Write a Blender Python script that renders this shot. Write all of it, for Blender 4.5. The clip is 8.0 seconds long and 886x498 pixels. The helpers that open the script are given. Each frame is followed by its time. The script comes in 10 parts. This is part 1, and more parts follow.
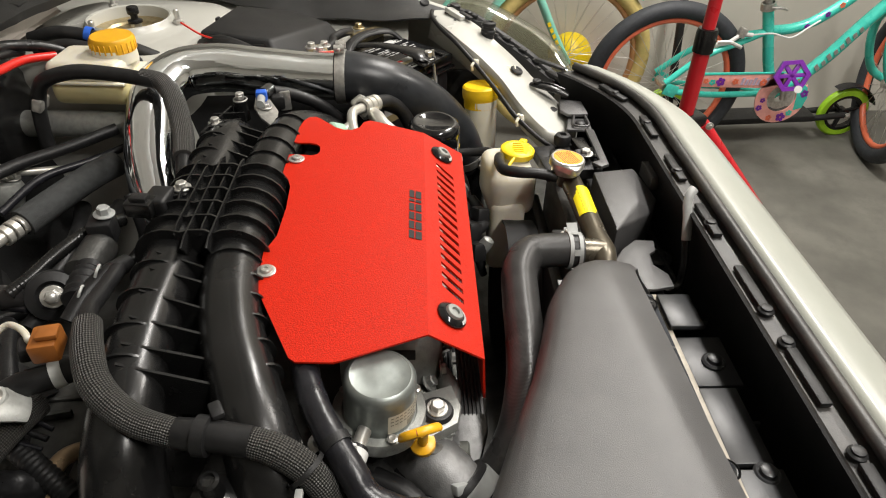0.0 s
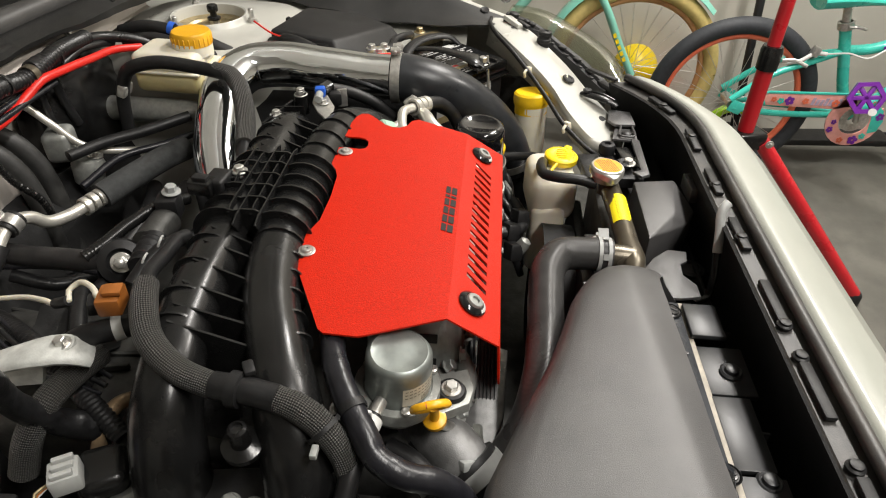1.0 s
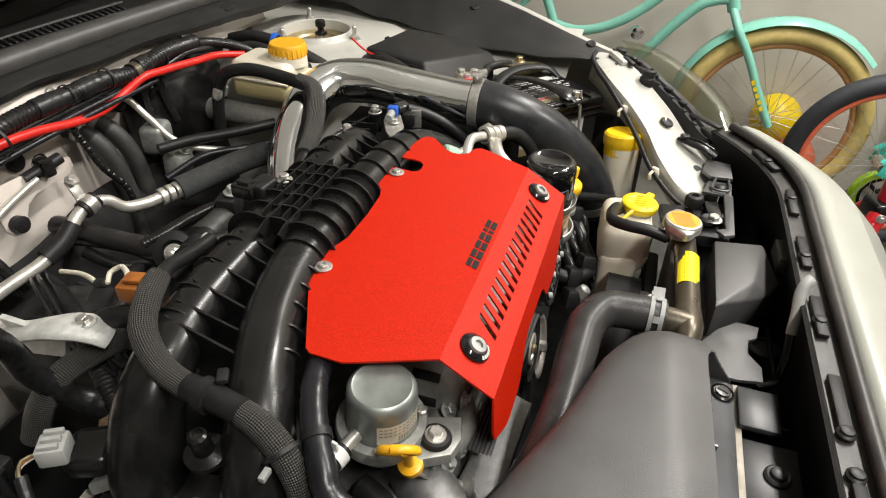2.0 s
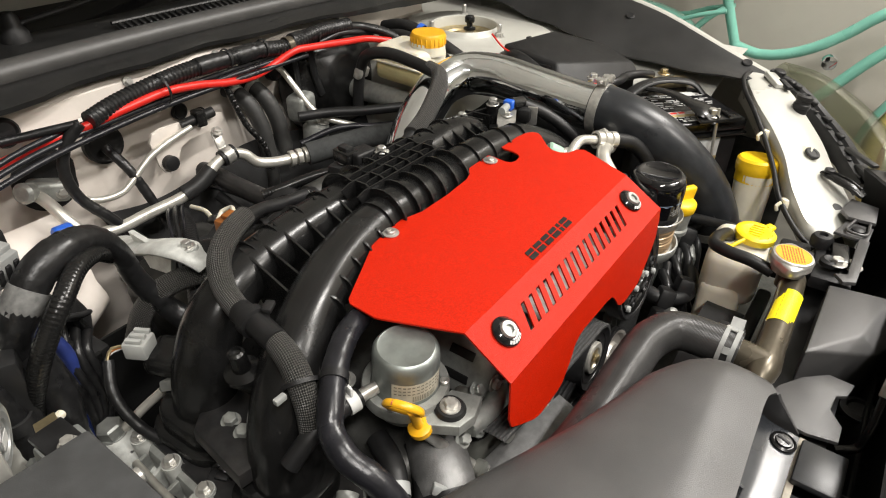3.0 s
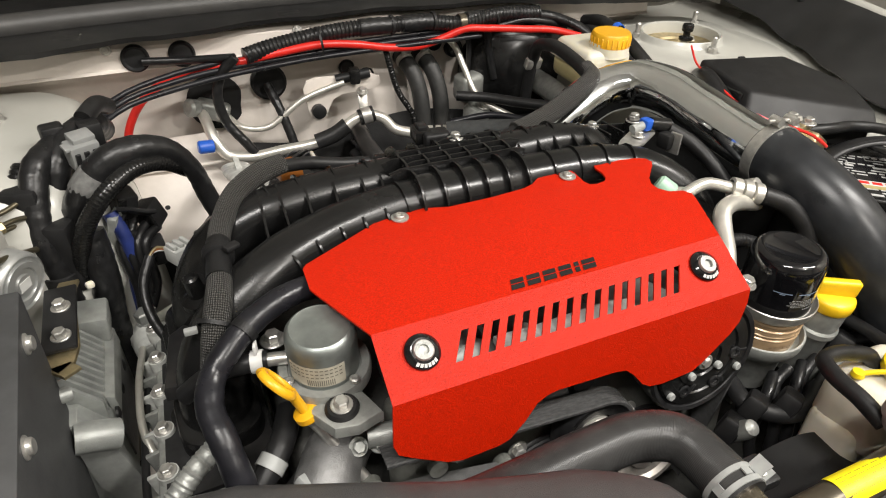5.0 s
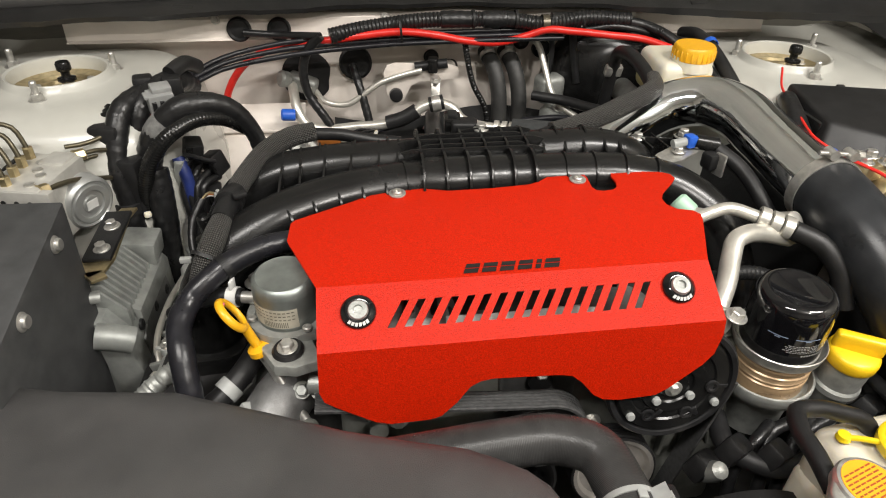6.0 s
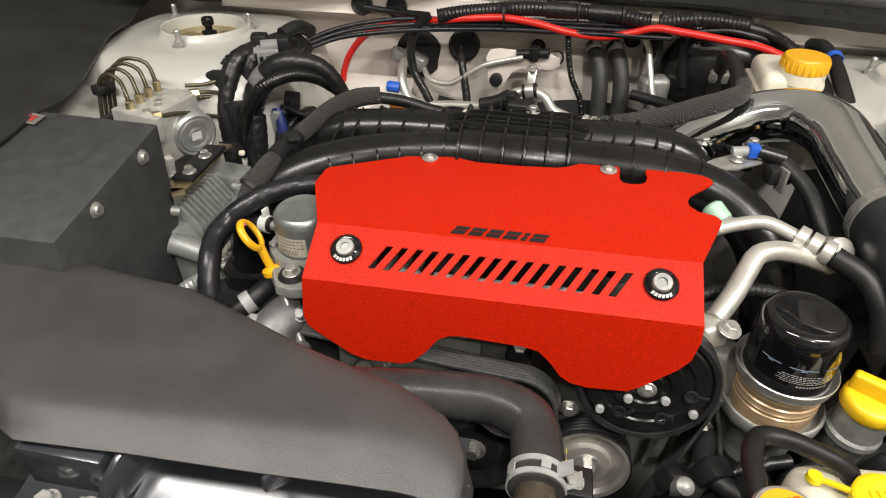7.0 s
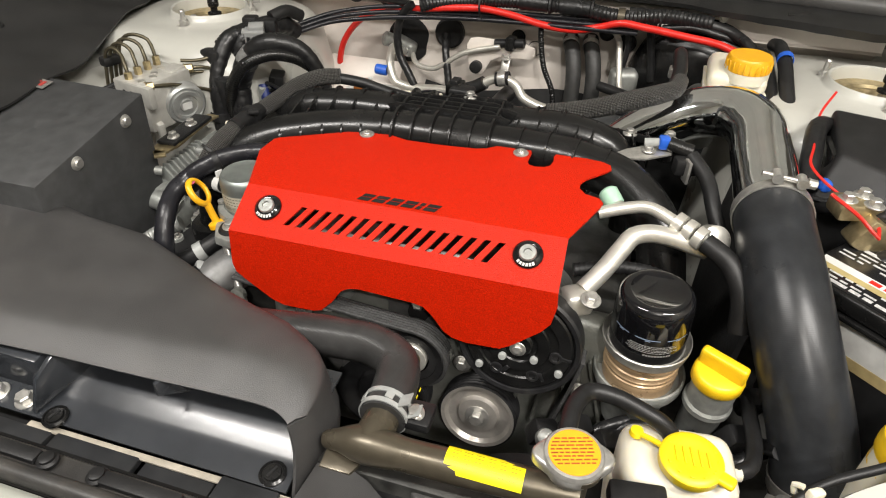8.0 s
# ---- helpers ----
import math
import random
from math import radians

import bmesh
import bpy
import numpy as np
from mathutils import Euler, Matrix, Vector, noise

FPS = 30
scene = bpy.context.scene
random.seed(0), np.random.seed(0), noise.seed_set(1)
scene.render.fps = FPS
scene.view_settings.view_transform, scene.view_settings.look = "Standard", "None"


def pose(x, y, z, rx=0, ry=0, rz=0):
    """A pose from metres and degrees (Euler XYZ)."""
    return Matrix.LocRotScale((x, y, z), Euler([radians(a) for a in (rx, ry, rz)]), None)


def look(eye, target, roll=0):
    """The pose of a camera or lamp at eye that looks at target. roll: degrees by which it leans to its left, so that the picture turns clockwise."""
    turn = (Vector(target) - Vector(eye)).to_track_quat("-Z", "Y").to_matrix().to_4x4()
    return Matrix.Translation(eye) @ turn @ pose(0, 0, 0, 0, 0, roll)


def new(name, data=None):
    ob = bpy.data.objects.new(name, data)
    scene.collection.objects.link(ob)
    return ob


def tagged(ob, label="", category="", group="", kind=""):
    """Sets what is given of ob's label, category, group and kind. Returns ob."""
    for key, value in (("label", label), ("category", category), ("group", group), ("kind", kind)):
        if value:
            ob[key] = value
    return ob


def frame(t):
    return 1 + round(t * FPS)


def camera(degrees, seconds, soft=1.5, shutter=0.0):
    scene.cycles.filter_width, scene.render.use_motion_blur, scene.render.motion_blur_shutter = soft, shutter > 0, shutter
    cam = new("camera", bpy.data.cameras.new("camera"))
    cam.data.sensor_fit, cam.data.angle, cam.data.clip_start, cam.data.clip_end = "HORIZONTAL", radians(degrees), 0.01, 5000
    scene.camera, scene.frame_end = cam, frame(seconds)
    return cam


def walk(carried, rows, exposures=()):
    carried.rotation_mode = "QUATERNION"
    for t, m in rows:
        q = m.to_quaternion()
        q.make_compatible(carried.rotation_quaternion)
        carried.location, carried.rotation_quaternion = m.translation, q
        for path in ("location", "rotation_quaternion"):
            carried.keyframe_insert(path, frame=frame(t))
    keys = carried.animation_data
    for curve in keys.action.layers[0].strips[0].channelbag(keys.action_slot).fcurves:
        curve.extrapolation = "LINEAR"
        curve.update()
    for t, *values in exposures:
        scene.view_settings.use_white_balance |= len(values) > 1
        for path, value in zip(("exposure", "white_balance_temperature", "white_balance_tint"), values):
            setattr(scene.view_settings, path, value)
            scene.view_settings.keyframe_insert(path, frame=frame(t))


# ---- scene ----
cam = camera(69.8, 8.0, soft=1.1)
PATH = [
    (0, (-0.597, 0.031, 1.258), (0.987, -0.045, 0.04), 1.3),
    (0.5, (-0.623, 0.013, 1.262), (0.962, 0.015, 0.041), 1.2),
    (1, (-0.639, -0.003, 1.274), (0.95, 0.108, 0.065), 1.2),
    (1.5, (-0.614, -0.043, 1.267), (0.976, 0.235, 0.085), 1.0),
    (1.7, (-0.598, -0.07, 1.262), (0.99, 0.302, 0.104), 0.8),
    (2.8, (-0.57, -0.19, 1.256), (0.828, 0.662, 0.106), 1.0),
    (3, (-0.563, -0.216, 1.243), (0.785, 0.742, 0.119), 0.7),
    (3.5, (-0.507, -0.261, 1.251), (0.677, 0.895, 0.127), 0.5),
    (4, (-0.414, -0.294, 1.233), (0.617, 1.0, 0.11), 0.5),
    (4.5, (-0.349, -0.324, 1.217), (0.524, 1.079, 0.089), 0.8),
    (4.7, (-0.328, -0.339, 1.213), (0.466, 1.106, 0.081), 0.8),
    (5.8, (-0.187, -0.435, 1.217), (0.145, 1.176, 0.079), 1.4),
    (6, (-0.14, -0.448, 1.212), (0.091, 1.182, 0.077), 1.3),
    (6.5, (-0.037, -0.467, 1.202), (-0.074, 1.177, 0.064), 1.2),
    (7, (0.032, -0.499, 1.2), (-0.249, 1.122, 0.063), 1.2),
    (7.5, (0.126, -0.539, 1.214), (-0.288, 1.043, 0.063), 1.2),
    (8, (0.219, -0.54, 1.235), (-0.238, 1.011, 0.058), 1.2),
]
walk(cam, [(t, look(eye, target, roll)) for t, eye, target, roll in PATH], exposures=((0, -0.03), (1.5, 0.0), (3.5, 0.12), (4.5, 0.05), (6, -0.1), (7, -0.08), (7.5, 0.0), (8, 0.0)))

# ---- light ----
world = bpy.data.worlds.new("world")
scene.world = world
world.use_nodes = True
world.node_tree.nodes["Background"].inputs[0].default_value = (0.9, 0.93, 1.0, 1)
world.node_tree.nodes["Background"].inputs[1].default_value = 0.035


def ceiling_lamp(at, size, power, warm=(1.0, 0.96, 0.91)):
    data = bpy.data.lights.new("ceiling_lamp", "AREA")
    data.shape, data.size, data.size_y, data.energy, data.color = "RECTANGLE", size[0], size[1], power, warm
    ob = new("ceiling_lamp", data)
    ob.matrix_world = pose(*at, 0, 0, 0)
    return ob


def added_point_light(at, power, radius=0.09, warm=(1.0, 0.95, 0.89)):
    data = bpy.data.lights.new("added_point_light", "POINT")
    data.energy, data.shadow_soft_size, data.color = power, radius, warm
    ob = new("added_point_light", data)
    ob.location = at
    return ob


ceiling_lamp((1.35, -0.85, 2.62), (1.1, 0.14), 60)
ceiling_lamp((-0.75, -0.9, 2.62), (1.1, 0.14), 44)
# Unseen point light, added to brighten ceiling and firewall and sharpen the shadows.
added_point_light((0.65, -1.5, 2.3), 58, 0.04)


# ---- materials ----
def mat(name, base, rough=0.5, metal=0.0, var=0.15, scale=60.0, bump=0.0, bscale=900.0, dirt=0.0, dirt_col=(0.25, 0.22, 0.18), coat=0.0, sub=0.0, rvar=0.12, spec=0.5):
    m = bpy.data.materials.new(name)
    m.use_nodes = True
    nt = m.node_tree
    b = nt.nodes["Principled BSDF"]
    link = nt.links.new
    tc = nt.nodes.new("ShaderNodeTexCoord")
    n1 = nt.nodes.new("ShaderNodeTexNoise")
    n1.inputs["Scale"].default_value, n1.inputs["Detail"].default_value = scale, 6
    link(tc.outputs["Object"], n1.inputs["Vector"])
    ramp = nt.nodes.new("ShaderNodeValToRGB")
    lo, hi = [c * (1 - var) for c in base], [min(1, c * (1 + var)) for c in base]
    ramp.color_ramp.elements[0].position, ramp.color_ramp.elements[1].position = 0.3, 0.7
    ramp.color_ramp.elements[0].color, ramp.color_ramp.elements[1].color = (*lo, 1), (*hi, 1)
    link(n1.outputs["Fac"], ramp.inputs["Fac"])
    col = ramp.outputs["Color"]
    if dirt:
        n2 = nt.nodes.new("ShaderNodeTexNoise")
        n2.inputs["Scale"].default_value, n2.inputs["Detail"].default_value, n2.inputs["Roughness"].default_value = 11.0, 8, 0.7
        link(tc.outputs["Object"], n2.inputs["Vector"])
        r2 = nt.nodes.new("ShaderNodeValToRGB")
        r2.color_ramp.elements[0].position, r2.color_ramp.elements[1].position = 0.48, 0.75
        r2.color_ramp.elements[0].color, r2.color_ramp.elements[1].color = (0, 0, 0, 1), (dirt, dirt, dirt, 1)
        link(n2.outputs["Fac"], r2.inputs["Fac"])
        mix = nt.nodes.new("ShaderNodeMix")
        mix.data_type = "RGBA"
        link(r2.outputs["Color"], mix.inputs["Factor"])
        link(col, mix.inputs[6])
        mix.inputs[7].default_value = (*dirt_col, 1)
        col = mix.outputs[2]
    link(col, b.inputs["Base Color"])
    mr = nt.nodes.new("ShaderNodeMapRange")
    mr.inputs["To Min"].default_value, mr.inputs["To Max"].default_value = max(0.02, rough - rvar), min(1, rough + rvar)
    n3 = nt.nodes.new("ShaderNodeTexNoise")
    n3.inputs["Scale"].default_value, n3.inputs["Detail"].default_value = scale * 0.4, 5
    link(tc.outputs["Object"], n3.inputs["Vector"])
    link(n3.outputs["Fac"], mr.inputs["Value"])
    link(mr.outputs["Result"], b.inputs["Roughness"])
    b.inputs["Metallic"].default_value = metal
    b.inputs["Coat Weight"].default_value = coat
    b.inputs["Subsurface Weight"].default_value = sub
    b.inputs["Specular IOR Level"].default_value = spec
    if sub:
        b.inputs["Subsurface Radius"].default_value = (0.02, 0.018, 0.012)
    if bump:
        n4 = nt.nodes.new("ShaderNodeTexNoise")
        n4.inputs["Scale"].default_value, n4.inputs["Detail"].default_value = bscale, 3
        link(tc.outputs["Object"], n4.inputs["Vector"])
        bp = nt.nodes.new("ShaderNodeBump")
        bp.inputs["Strength"].default_value, bp.inputs["Distance"].default_value = bump, 0.001
        link(n4.outputs["Fac"], bp.inputs["Height"])
        link(bp.outputs["Normal"], b.inputs["Normal"])
    return m


def braid_mat(name, base, pitch=0.0042, rough=0.55):
    """Woven sleeve: crossing strands along the tube's own length and girth."""
    m = mat(name, base, rough, var=0.2, scale=200)
    nt = m.node_tree
    b = nt.nodes["Principled BSDF"]
    link = nt.links.new
    uv = nt.nodes.new("ShaderNodeUVMap")
    sep = nt.nodes.new("ShaderNodeSeparateXYZ")
    link(uv.outputs["UV"], sep.inputs[0])

    def op(kind, a, c):
        n = nt.nodes.new("ShaderNodeMath")
        n.operation = kind
        for i, v in enumerate((a, c)):
            if isinstance(v, (int, float)):
                n.inputs[i].default_value = v
            elif v is not None:
                link(v, n.inputs[i])
        return n.outputs[0]
    k = 2 * math.pi / pitch
    loose = nt.nodes.new("ShaderNodeTexNoise")
    loose.inputs["Scale"].default_value, loose.inputs["Detail"].default_value = 130.0, 2
    link(uv.outputs["UV"], loose.inputs["Vector"])
    stray = op("MULTIPLY", loose.outputs["Fac"], 0.0035)
    s = op("SINE", op("MULTIPLY", op("ADD", op("ADD", sep.outputs[0], stray), sep.outputs[1]), k), None)
    d = op("SINE", op("MULTIPLY", op("SUBTRACT", sep.outputs[0], sep.outputs[1]), k), None)
    h = op("MULTIPLY", s, d)
    bp = nt.nodes.new("ShaderNodeBump")
    bp.inputs["Strength"].default_value, bp.inputs["Distance"].default_value = 0.9, 0.0012
    link(h, bp.inputs["Height"])
    link(bp.outputs["Normal"], b.inputs["Normal"])
    r = nt.nodes.new("ShaderNodeValToRGB")
    r.color_ramp.elements[0].position, r.color_ramp.elements[1].position = 0.35, 0.8
    r.color_ramp.elements[0].color = (*[c * 0.5 for c in base], 1)
    r.color_ramp.elements[1].color = (*[c * 4.0 for c in base], 1)
    mr = nt.nodes.new("ShaderNodeMapRange")
    mr.inputs["From Min"].default_value = -1
    link(h, mr.inputs["Value"])
    link(mr.outputs["Result"], r.inputs["Fac"])
    link(r.outputs["Color"], b.inputs["Base Color"])
    return m


def ring_mat(name, base, rough, pitch, strength):
    """Moulded hose: faint rings along the tube's length."""
    m = mat(name, base, rough, var=0.3, scale=40, dirt=0.35, dirt_col=(0.06, 0.06, 0.06), rvar=0.1)
    nt = m.node_tree
    uv = nt.nodes.new("ShaderNodeUVMap")
    nt.nodes["Principled BSDF"].inputs["Specular IOR Level"].default_value = 0.32
    wv = nt.nodes.new("ShaderNodeTexWave")
    wv.inputs["Scale"].default_value = 0.314 / pitch
    wv.inputs["Distortion"].default_value, wv.inputs["Detail"].default_value = 0.4, 1
    nt.links.new(uv.outputs["UV"], wv.inputs["Vector"])
    bp = nt.nodes.new("ShaderNodeBump")
    bp.inputs["Strength"].default_value, bp.inputs["Distance"].default_value = strength, 0.0006
    nt.links.new(wv.outputs["Fac"], bp.inputs["Height"])
    nt.links.new(bp.outputs["Normal"], nt.nodes["Principled BSDF"].inputs["Normal"])
    return m


def polish_mat(name, base, rough):
    """Hand-polished tube: reflective metal with rub marks and slow waviness along the tube."""
    m = mat(name, base, rough, 1.0, var=0.06, scale=25)
    nt = m.node_tree
    link = nt.links.new
    b = nt.nodes["Principled BSDF"]
    uv = nt.nodes.new("ShaderNodeUVMap")
    mp = nt.nodes.new("ShaderNodeMapping")
    mp.inputs["Scale"].default_value = (5.0, 34.0, 1.0)
    link(uv.outputs["UV"], mp.inputs["Vector"])
    wave = nt.nodes.new("ShaderNodeTexNoise")
    wave.inputs["Scale"].default_value, wave.inputs["Detail"].default_value = 1.0, 4
    link(mp.outputs["Vector"], wave.inputs["Vector"])
    bp = nt.nodes.new("ShaderNodeBump")
    bp.inputs["Strength"].default_value, bp.inputs["Distance"].default_value = 0.45, 0.003
    link(wave.outputs["Fac"], bp.inputs["Height"])
    link(bp.outputs["Normal"], b.inputs["Normal"])
    mr = nt.nodes.new("ShaderNodeMapRange")
    mr.inputs["To Min"].default_value, mr.inputs["To Max"].default_value = max(0.02, rough - 0.05), rough + 0.05
    link(wave.outputs["Fac"], mr.inputs["Value"])
    link(mr.outputs["Result"], b.inputs["Roughness"])
    return m


CHROME = polish_mat("polished_aluminium", (0.90, 0.93, 0.97), 0.07)
RED = mat("red_wrinkle_paint", (0.50, 0.0135, 0.001), 0.44, var=0.26, scale=620, bump=0.75, bscale=800, rvar=0.1, spec=0.2)
BLACK_PL = mat("black_gloss_plastic", (0.009, 0.009, 0.009), 0.235, var=0.3, scale=40, bump=0.1, bscale=500, dirt=0.06, dirt_col=(0.08, 0.075, 0.07), spec=0.4)
COVER = mat("dark_flexible_cover", (0.022, 0.022, 0.022), 0.46, var=0.25, scale=14, bump=0.25, bscale=1300, dirt=0.3, dirt_col=(0.05, 0.048, 0.044))
BLACK_MT = mat("black_matte_plastic", (0.013, 0.013, 0.0135), 0.45, var=0.3, scale=50, bump=0.25, bscale=1500, dirt=0.14, dirt_col=(0.05, 0.047, 0.043), spec=0.35)
RUBBER = mat("black_rubber", (0.012, 0.012, 0.0125), 0.42, var=0.3, scale=70, bump=0.15, bscale=1200, dirt=0.16, dirt_col=(0.06, 0.057, 0.053), spec=0.35)
RUBBER_GL = mat("shiny_black_sleeve", (0.013, 0.013, 0.016), 0.3, var=0.3, scale=60, bump=0.2, bscale=300, spec=0.4)
SILICONE = ring_mat("black_silicone", (0.021, 0.0225, 0.025), 0.3, 0.0016, 0.05)
DUCT = mat("grey_duct_plastic", (0.052, 0.051, 0.051), 0.4, var=0.2, scale=16, bump=0.4, bscale=1300, dirt=0.25, dirt_col=(0.10, 0.094, 0.086), rvar=0.1, spec=0.8)
AIRBOX = mat("textured_black_metal", (0.048, 0.049, 0.050), 0.5, var=0.2, scale=60, bump=0.35, bscale=2600, rvar=0.06)
MOUTH = mat("glossy_mouth_plastic", (0.030, 0.033, 0.038), 0.2, var=0.2, scale=20, bump=0.12, bscale=60, dirt=0.15, dirt_col=(0.07, 0.07, 0.07), rvar=0.1, spec=0.9)
ALU = mat("cast_aluminium", (0.36, 0.37, 0.35), 0.44, 0.5, var=0.22, scale=90, bump=0.35, bscale=600, dirt=0.45, dirt_col=(0.14, 0.135, 0.12))
ALU_DK = mat("grey_die_cast", (0.20, 0.20, 0.198), 0.5, 0.6, var=0.2, scale=90, bump=0.3, bscale=700, dirt=0.4, dirt_col=(0.12, 0.115, 0.105))
RAD_HOSE = ring_mat("black_radiator_rubber", (0.036, 0.0355, 0.035), 0.3, 0.0015, 0.22)
ALU_BR = mat("bright_aluminium_pipe", (0.68, 0.66, 0.60), 0.34, 0.65, var=0.1, scale=60, bump=0.06, bscale=600)
STEEL = mat("zinc_steel", (0.56, 0.55, 0.52), 0.33, 0.75, var=0.2, scale=120, bump=0.1, bscale=900, dirt=0.3, dirt_col=(0.25, 0.21, 0.16))
GOLD_ST = mat("yellow_zinc_steel", (0.50, 0.41, 0.24), 0.38, 0.9, var=0.2, scale=120, dirt=0.3)
BROWN_PIPE = mat("brown_anodised_pipe", (0.105, 0.09, 0.065), 0.3, 0.55, var=0.15, scale=50, bump=0.05)
OLIVE = mat("olive_brake_line", (0.12, 0.105, 0.07), 0.38, 0.7, var=0.15, scale=80)
WHITE = mat("white_body_paint", (0.49, 0.487, 0.445), 0.3, var=0.04, scale=14, dirt=0.22, dirt_col=(0.38, 0.35, 0.30), coat=0.3)
WHITE_IN = mat("white_inner_paint", (0.74, 0.68, 0.62), 0.45, var=0.06, scale=18, dirt=0.35, dirt_col=(0.48, 0.43, 0.37))
TANK = mat("milky_tank_plastic", (0.74, 0.70, 0.58), 0.38, var=0.06, scale=20, sub=0.5, dirt=0.2, dirt_col=(0.5, 0.44, 0.3))
FLUID = mat("amber_tank_plastic", (0.74, 0.66, 0.36), 0.36, var=0.08, scale=20, sub=0.5)
YELLOW = mat("yellow_plastic", (0.86, 0.63, 0.01), 0.38, var=0.06, scale=60, bump=0.1)
OIL_Y = mat("golden_yellow_plastic", (0.85, 0.54, 0.012), 0.36, var=0.07, scale=60, bump=0.1)
AMBER = mat("amber_yellow_plastic", (0.78, 0.40, 0.012), 0.36, var=0.07, scale=60, bump=0.1)
STICK_Y = mat("yellow_sticker", (0.86, 0.74, 0.01), 0.45, var=0.05, scale=80)
STICK_O = mat("orange_sticker", (0.88, 0.36, 0.012), 0.42, var=0.05, scale=80)
INK = mat("black_print", (0.012, 0.012, 0.012), 0.45, var=0.2)
INK_W = mat("white_print", (0.62, 0.62, 0.60), 0.5, var=0.1)
PRINT_W = mat("worn_pale_print", (0.27, 0.27, 0.26), 0.5, var=0.3, scale=200)
PRINT_L = mat("pale_label_print", (0.46, 0.46, 0.45), 0.45, var=0.3, scale=200)
PRINT_D = mat("faded_dark_print", (0.16, 0.15, 0.12), 0.5, var=0.2)
SHROUD = mat("dusty_black_shroud", (0.026, 0.027, 0.029), 0.36, var=0.3, scale=30, bump=0.15, bscale=900, dirt=0.3, dirt_col=(0.075, 0.07, 0.065), rvar=0.08)
INK_B = mat("pale_blue_print", (0.28, 0.36, 0.5), 0.5, var=0.1)
BLACK_GL = mat("black_enamel", (0.006, 0.006, 0.007), 0.1, var=0.2, scale=30, coat=0.4, rvar=0.05)
CASTBLK = mat("black_painted_steel", (0.018, 0.018, 0.019), 0.4, 0.2, var=0.3, scale=100, dirt=0.3, dirt_col=(0.12, 0.11, 0.1))
BELT = mat("ribbed_belt_rubber", (0.05, 0.05, 0.05), 0.5, var=0.3, scale=200, bump=0.2)
BRAID = braid_mat("braided_sleeve", (0.030, 0.029, 0.027), 0.0042, 0.4)
HEAT_RUB = mat("grey_heater_rubber", (0.030, 0.030, 0.029), 0.5, var=0.25, scale=60, bump=0.2, bscale=1000, dirt=0.3, dirt_col=(0.08, 0.078, 0.07))
LOOM = mat("black_loom_tape", (0.011, 0.011, 0.0115), 0.34, var=0.35, scale=120, bump=0.55, bscale=170, rvar=0.18, spec=0.45)
RED_W = mat("red_cable", (0.66, 0.022, 0.015), 0.32, var=0.08, scale=50)
BLUE = mat("blue_plastic", (0.02, 0.11, 0.55), 0.4, var=0.1)
GREEN = mat("pale_green_cap", (0.36, 0.55, 0.42), 0.4, var=0.08)
GREY_PL = mat("grey_connector_plastic", (0.33, 0.34, 0.33), 0.45, var=0.15, dirt=0.4, dirt_col=(0.18, 0.17, 0.15))
BROWN_PL = mat("brown_connector_plastic", (0.30, 0.10, 0.018), 0.42, var=0.15)
# Grimy metal, darkened further to stand for shade low in the bay.
SHADED_GRIME = mat("shaded_grimy_metal", (0.05, 0.05, 0.047), 0.5, 0.4, var=0.5, scale=35, bump=0.5, bscale=200, dirt=0.5, dirt_col=(0.14, 0.135, 0.12))
HEAD = mat("pale_cast_head", (0.58, 0.59, 0.56), 0.44, 0.1, var=0.25, scale=60, bump=0.4, bscale=500, dirt=0.45, dirt_col=(0.15, 0.145, 0.13))
TIMING = mat("dull_timing_casting", (0.20, 0.205, 0.185), 0.45, 0.3, var=0.3, scale=30, bump=0.4, bscale=350, dirt=0.6, dirt_col=(0.12, 0.10, 0.08))
BRONZE = mat("oily_brass_cup", (0.42, 0.295, 0.175), 0.28, 0.35, var=0.2, scale=40, dirt=0.4, dirt_col=(0.40, 0.36, 0.28))
FLOOR_M = mat("garage_concrete", (0.112, 0.108, 0.093), 0.6, var=0.3, scale=5, bump=0.25, bscale=180, dirt=0.6, dirt_col=(0.072, 0.07, 0.06))
WALL_M = mat("garage_wall_paint", (0.44, 0.42, 0.37), 0.75, var=0.05, scale=3, bump=0.15, bscale=140, dirt=0.2, dirt_col=(0.36, 0.345, 0.30))
CEIL_M = mat("white_ceiling_paint", (0.80, 0.79, 0.76), 0.8, var=0.03, scale=3, bump=0.1, bscale=140)
TURQ = mat("turquoise_paint", (0.05, 0.52, 0.42), 0.28, var=0.05, scale=30, coat=0.4)
MINT = mat("mint_paint", (0.20, 0.50, 0.40), 0.3, var=0.05, scale=30, coat=0.3)
CREAM = mat("cream_tyre", (0.56, 0.44, 0.16), 0.6, var=0.1, scale=60)
TYRE = mat("black_tyre", (0.022, 0.025, 0.03), 0.65, var=0.2, scale=80, bump=0.3, bscale=400)
CORAL = mat("coral_paint", (0.72, 0.16, 0.08), 0.38, var=0.06)
RIM_TAN = mat("tan_rim", (0.42, 0.22, 0.09), 0.4, var=0.1)
STAND_RED = mat("red_gloss_paint", (0.52, 0.012, 0.02), 0.3, var=0.06, scale=30, coat=0.3)
PURPLE = mat("purple_plastic", (0.16, 0.02, 0.30), 0.3, var=0.1)
PINK = mat("pink_plastic", (0.75, 0.35, 0.30), 0.4, var=0.1)
LIME = mat("lime_rubber", (0.30, 0.55, 0.02), 0.45, var=0.08)
GLASS_D = mat("dark_windscreen", (0.008, 0.008, 0.008), 0.08, var=0.1, spec=0.2)
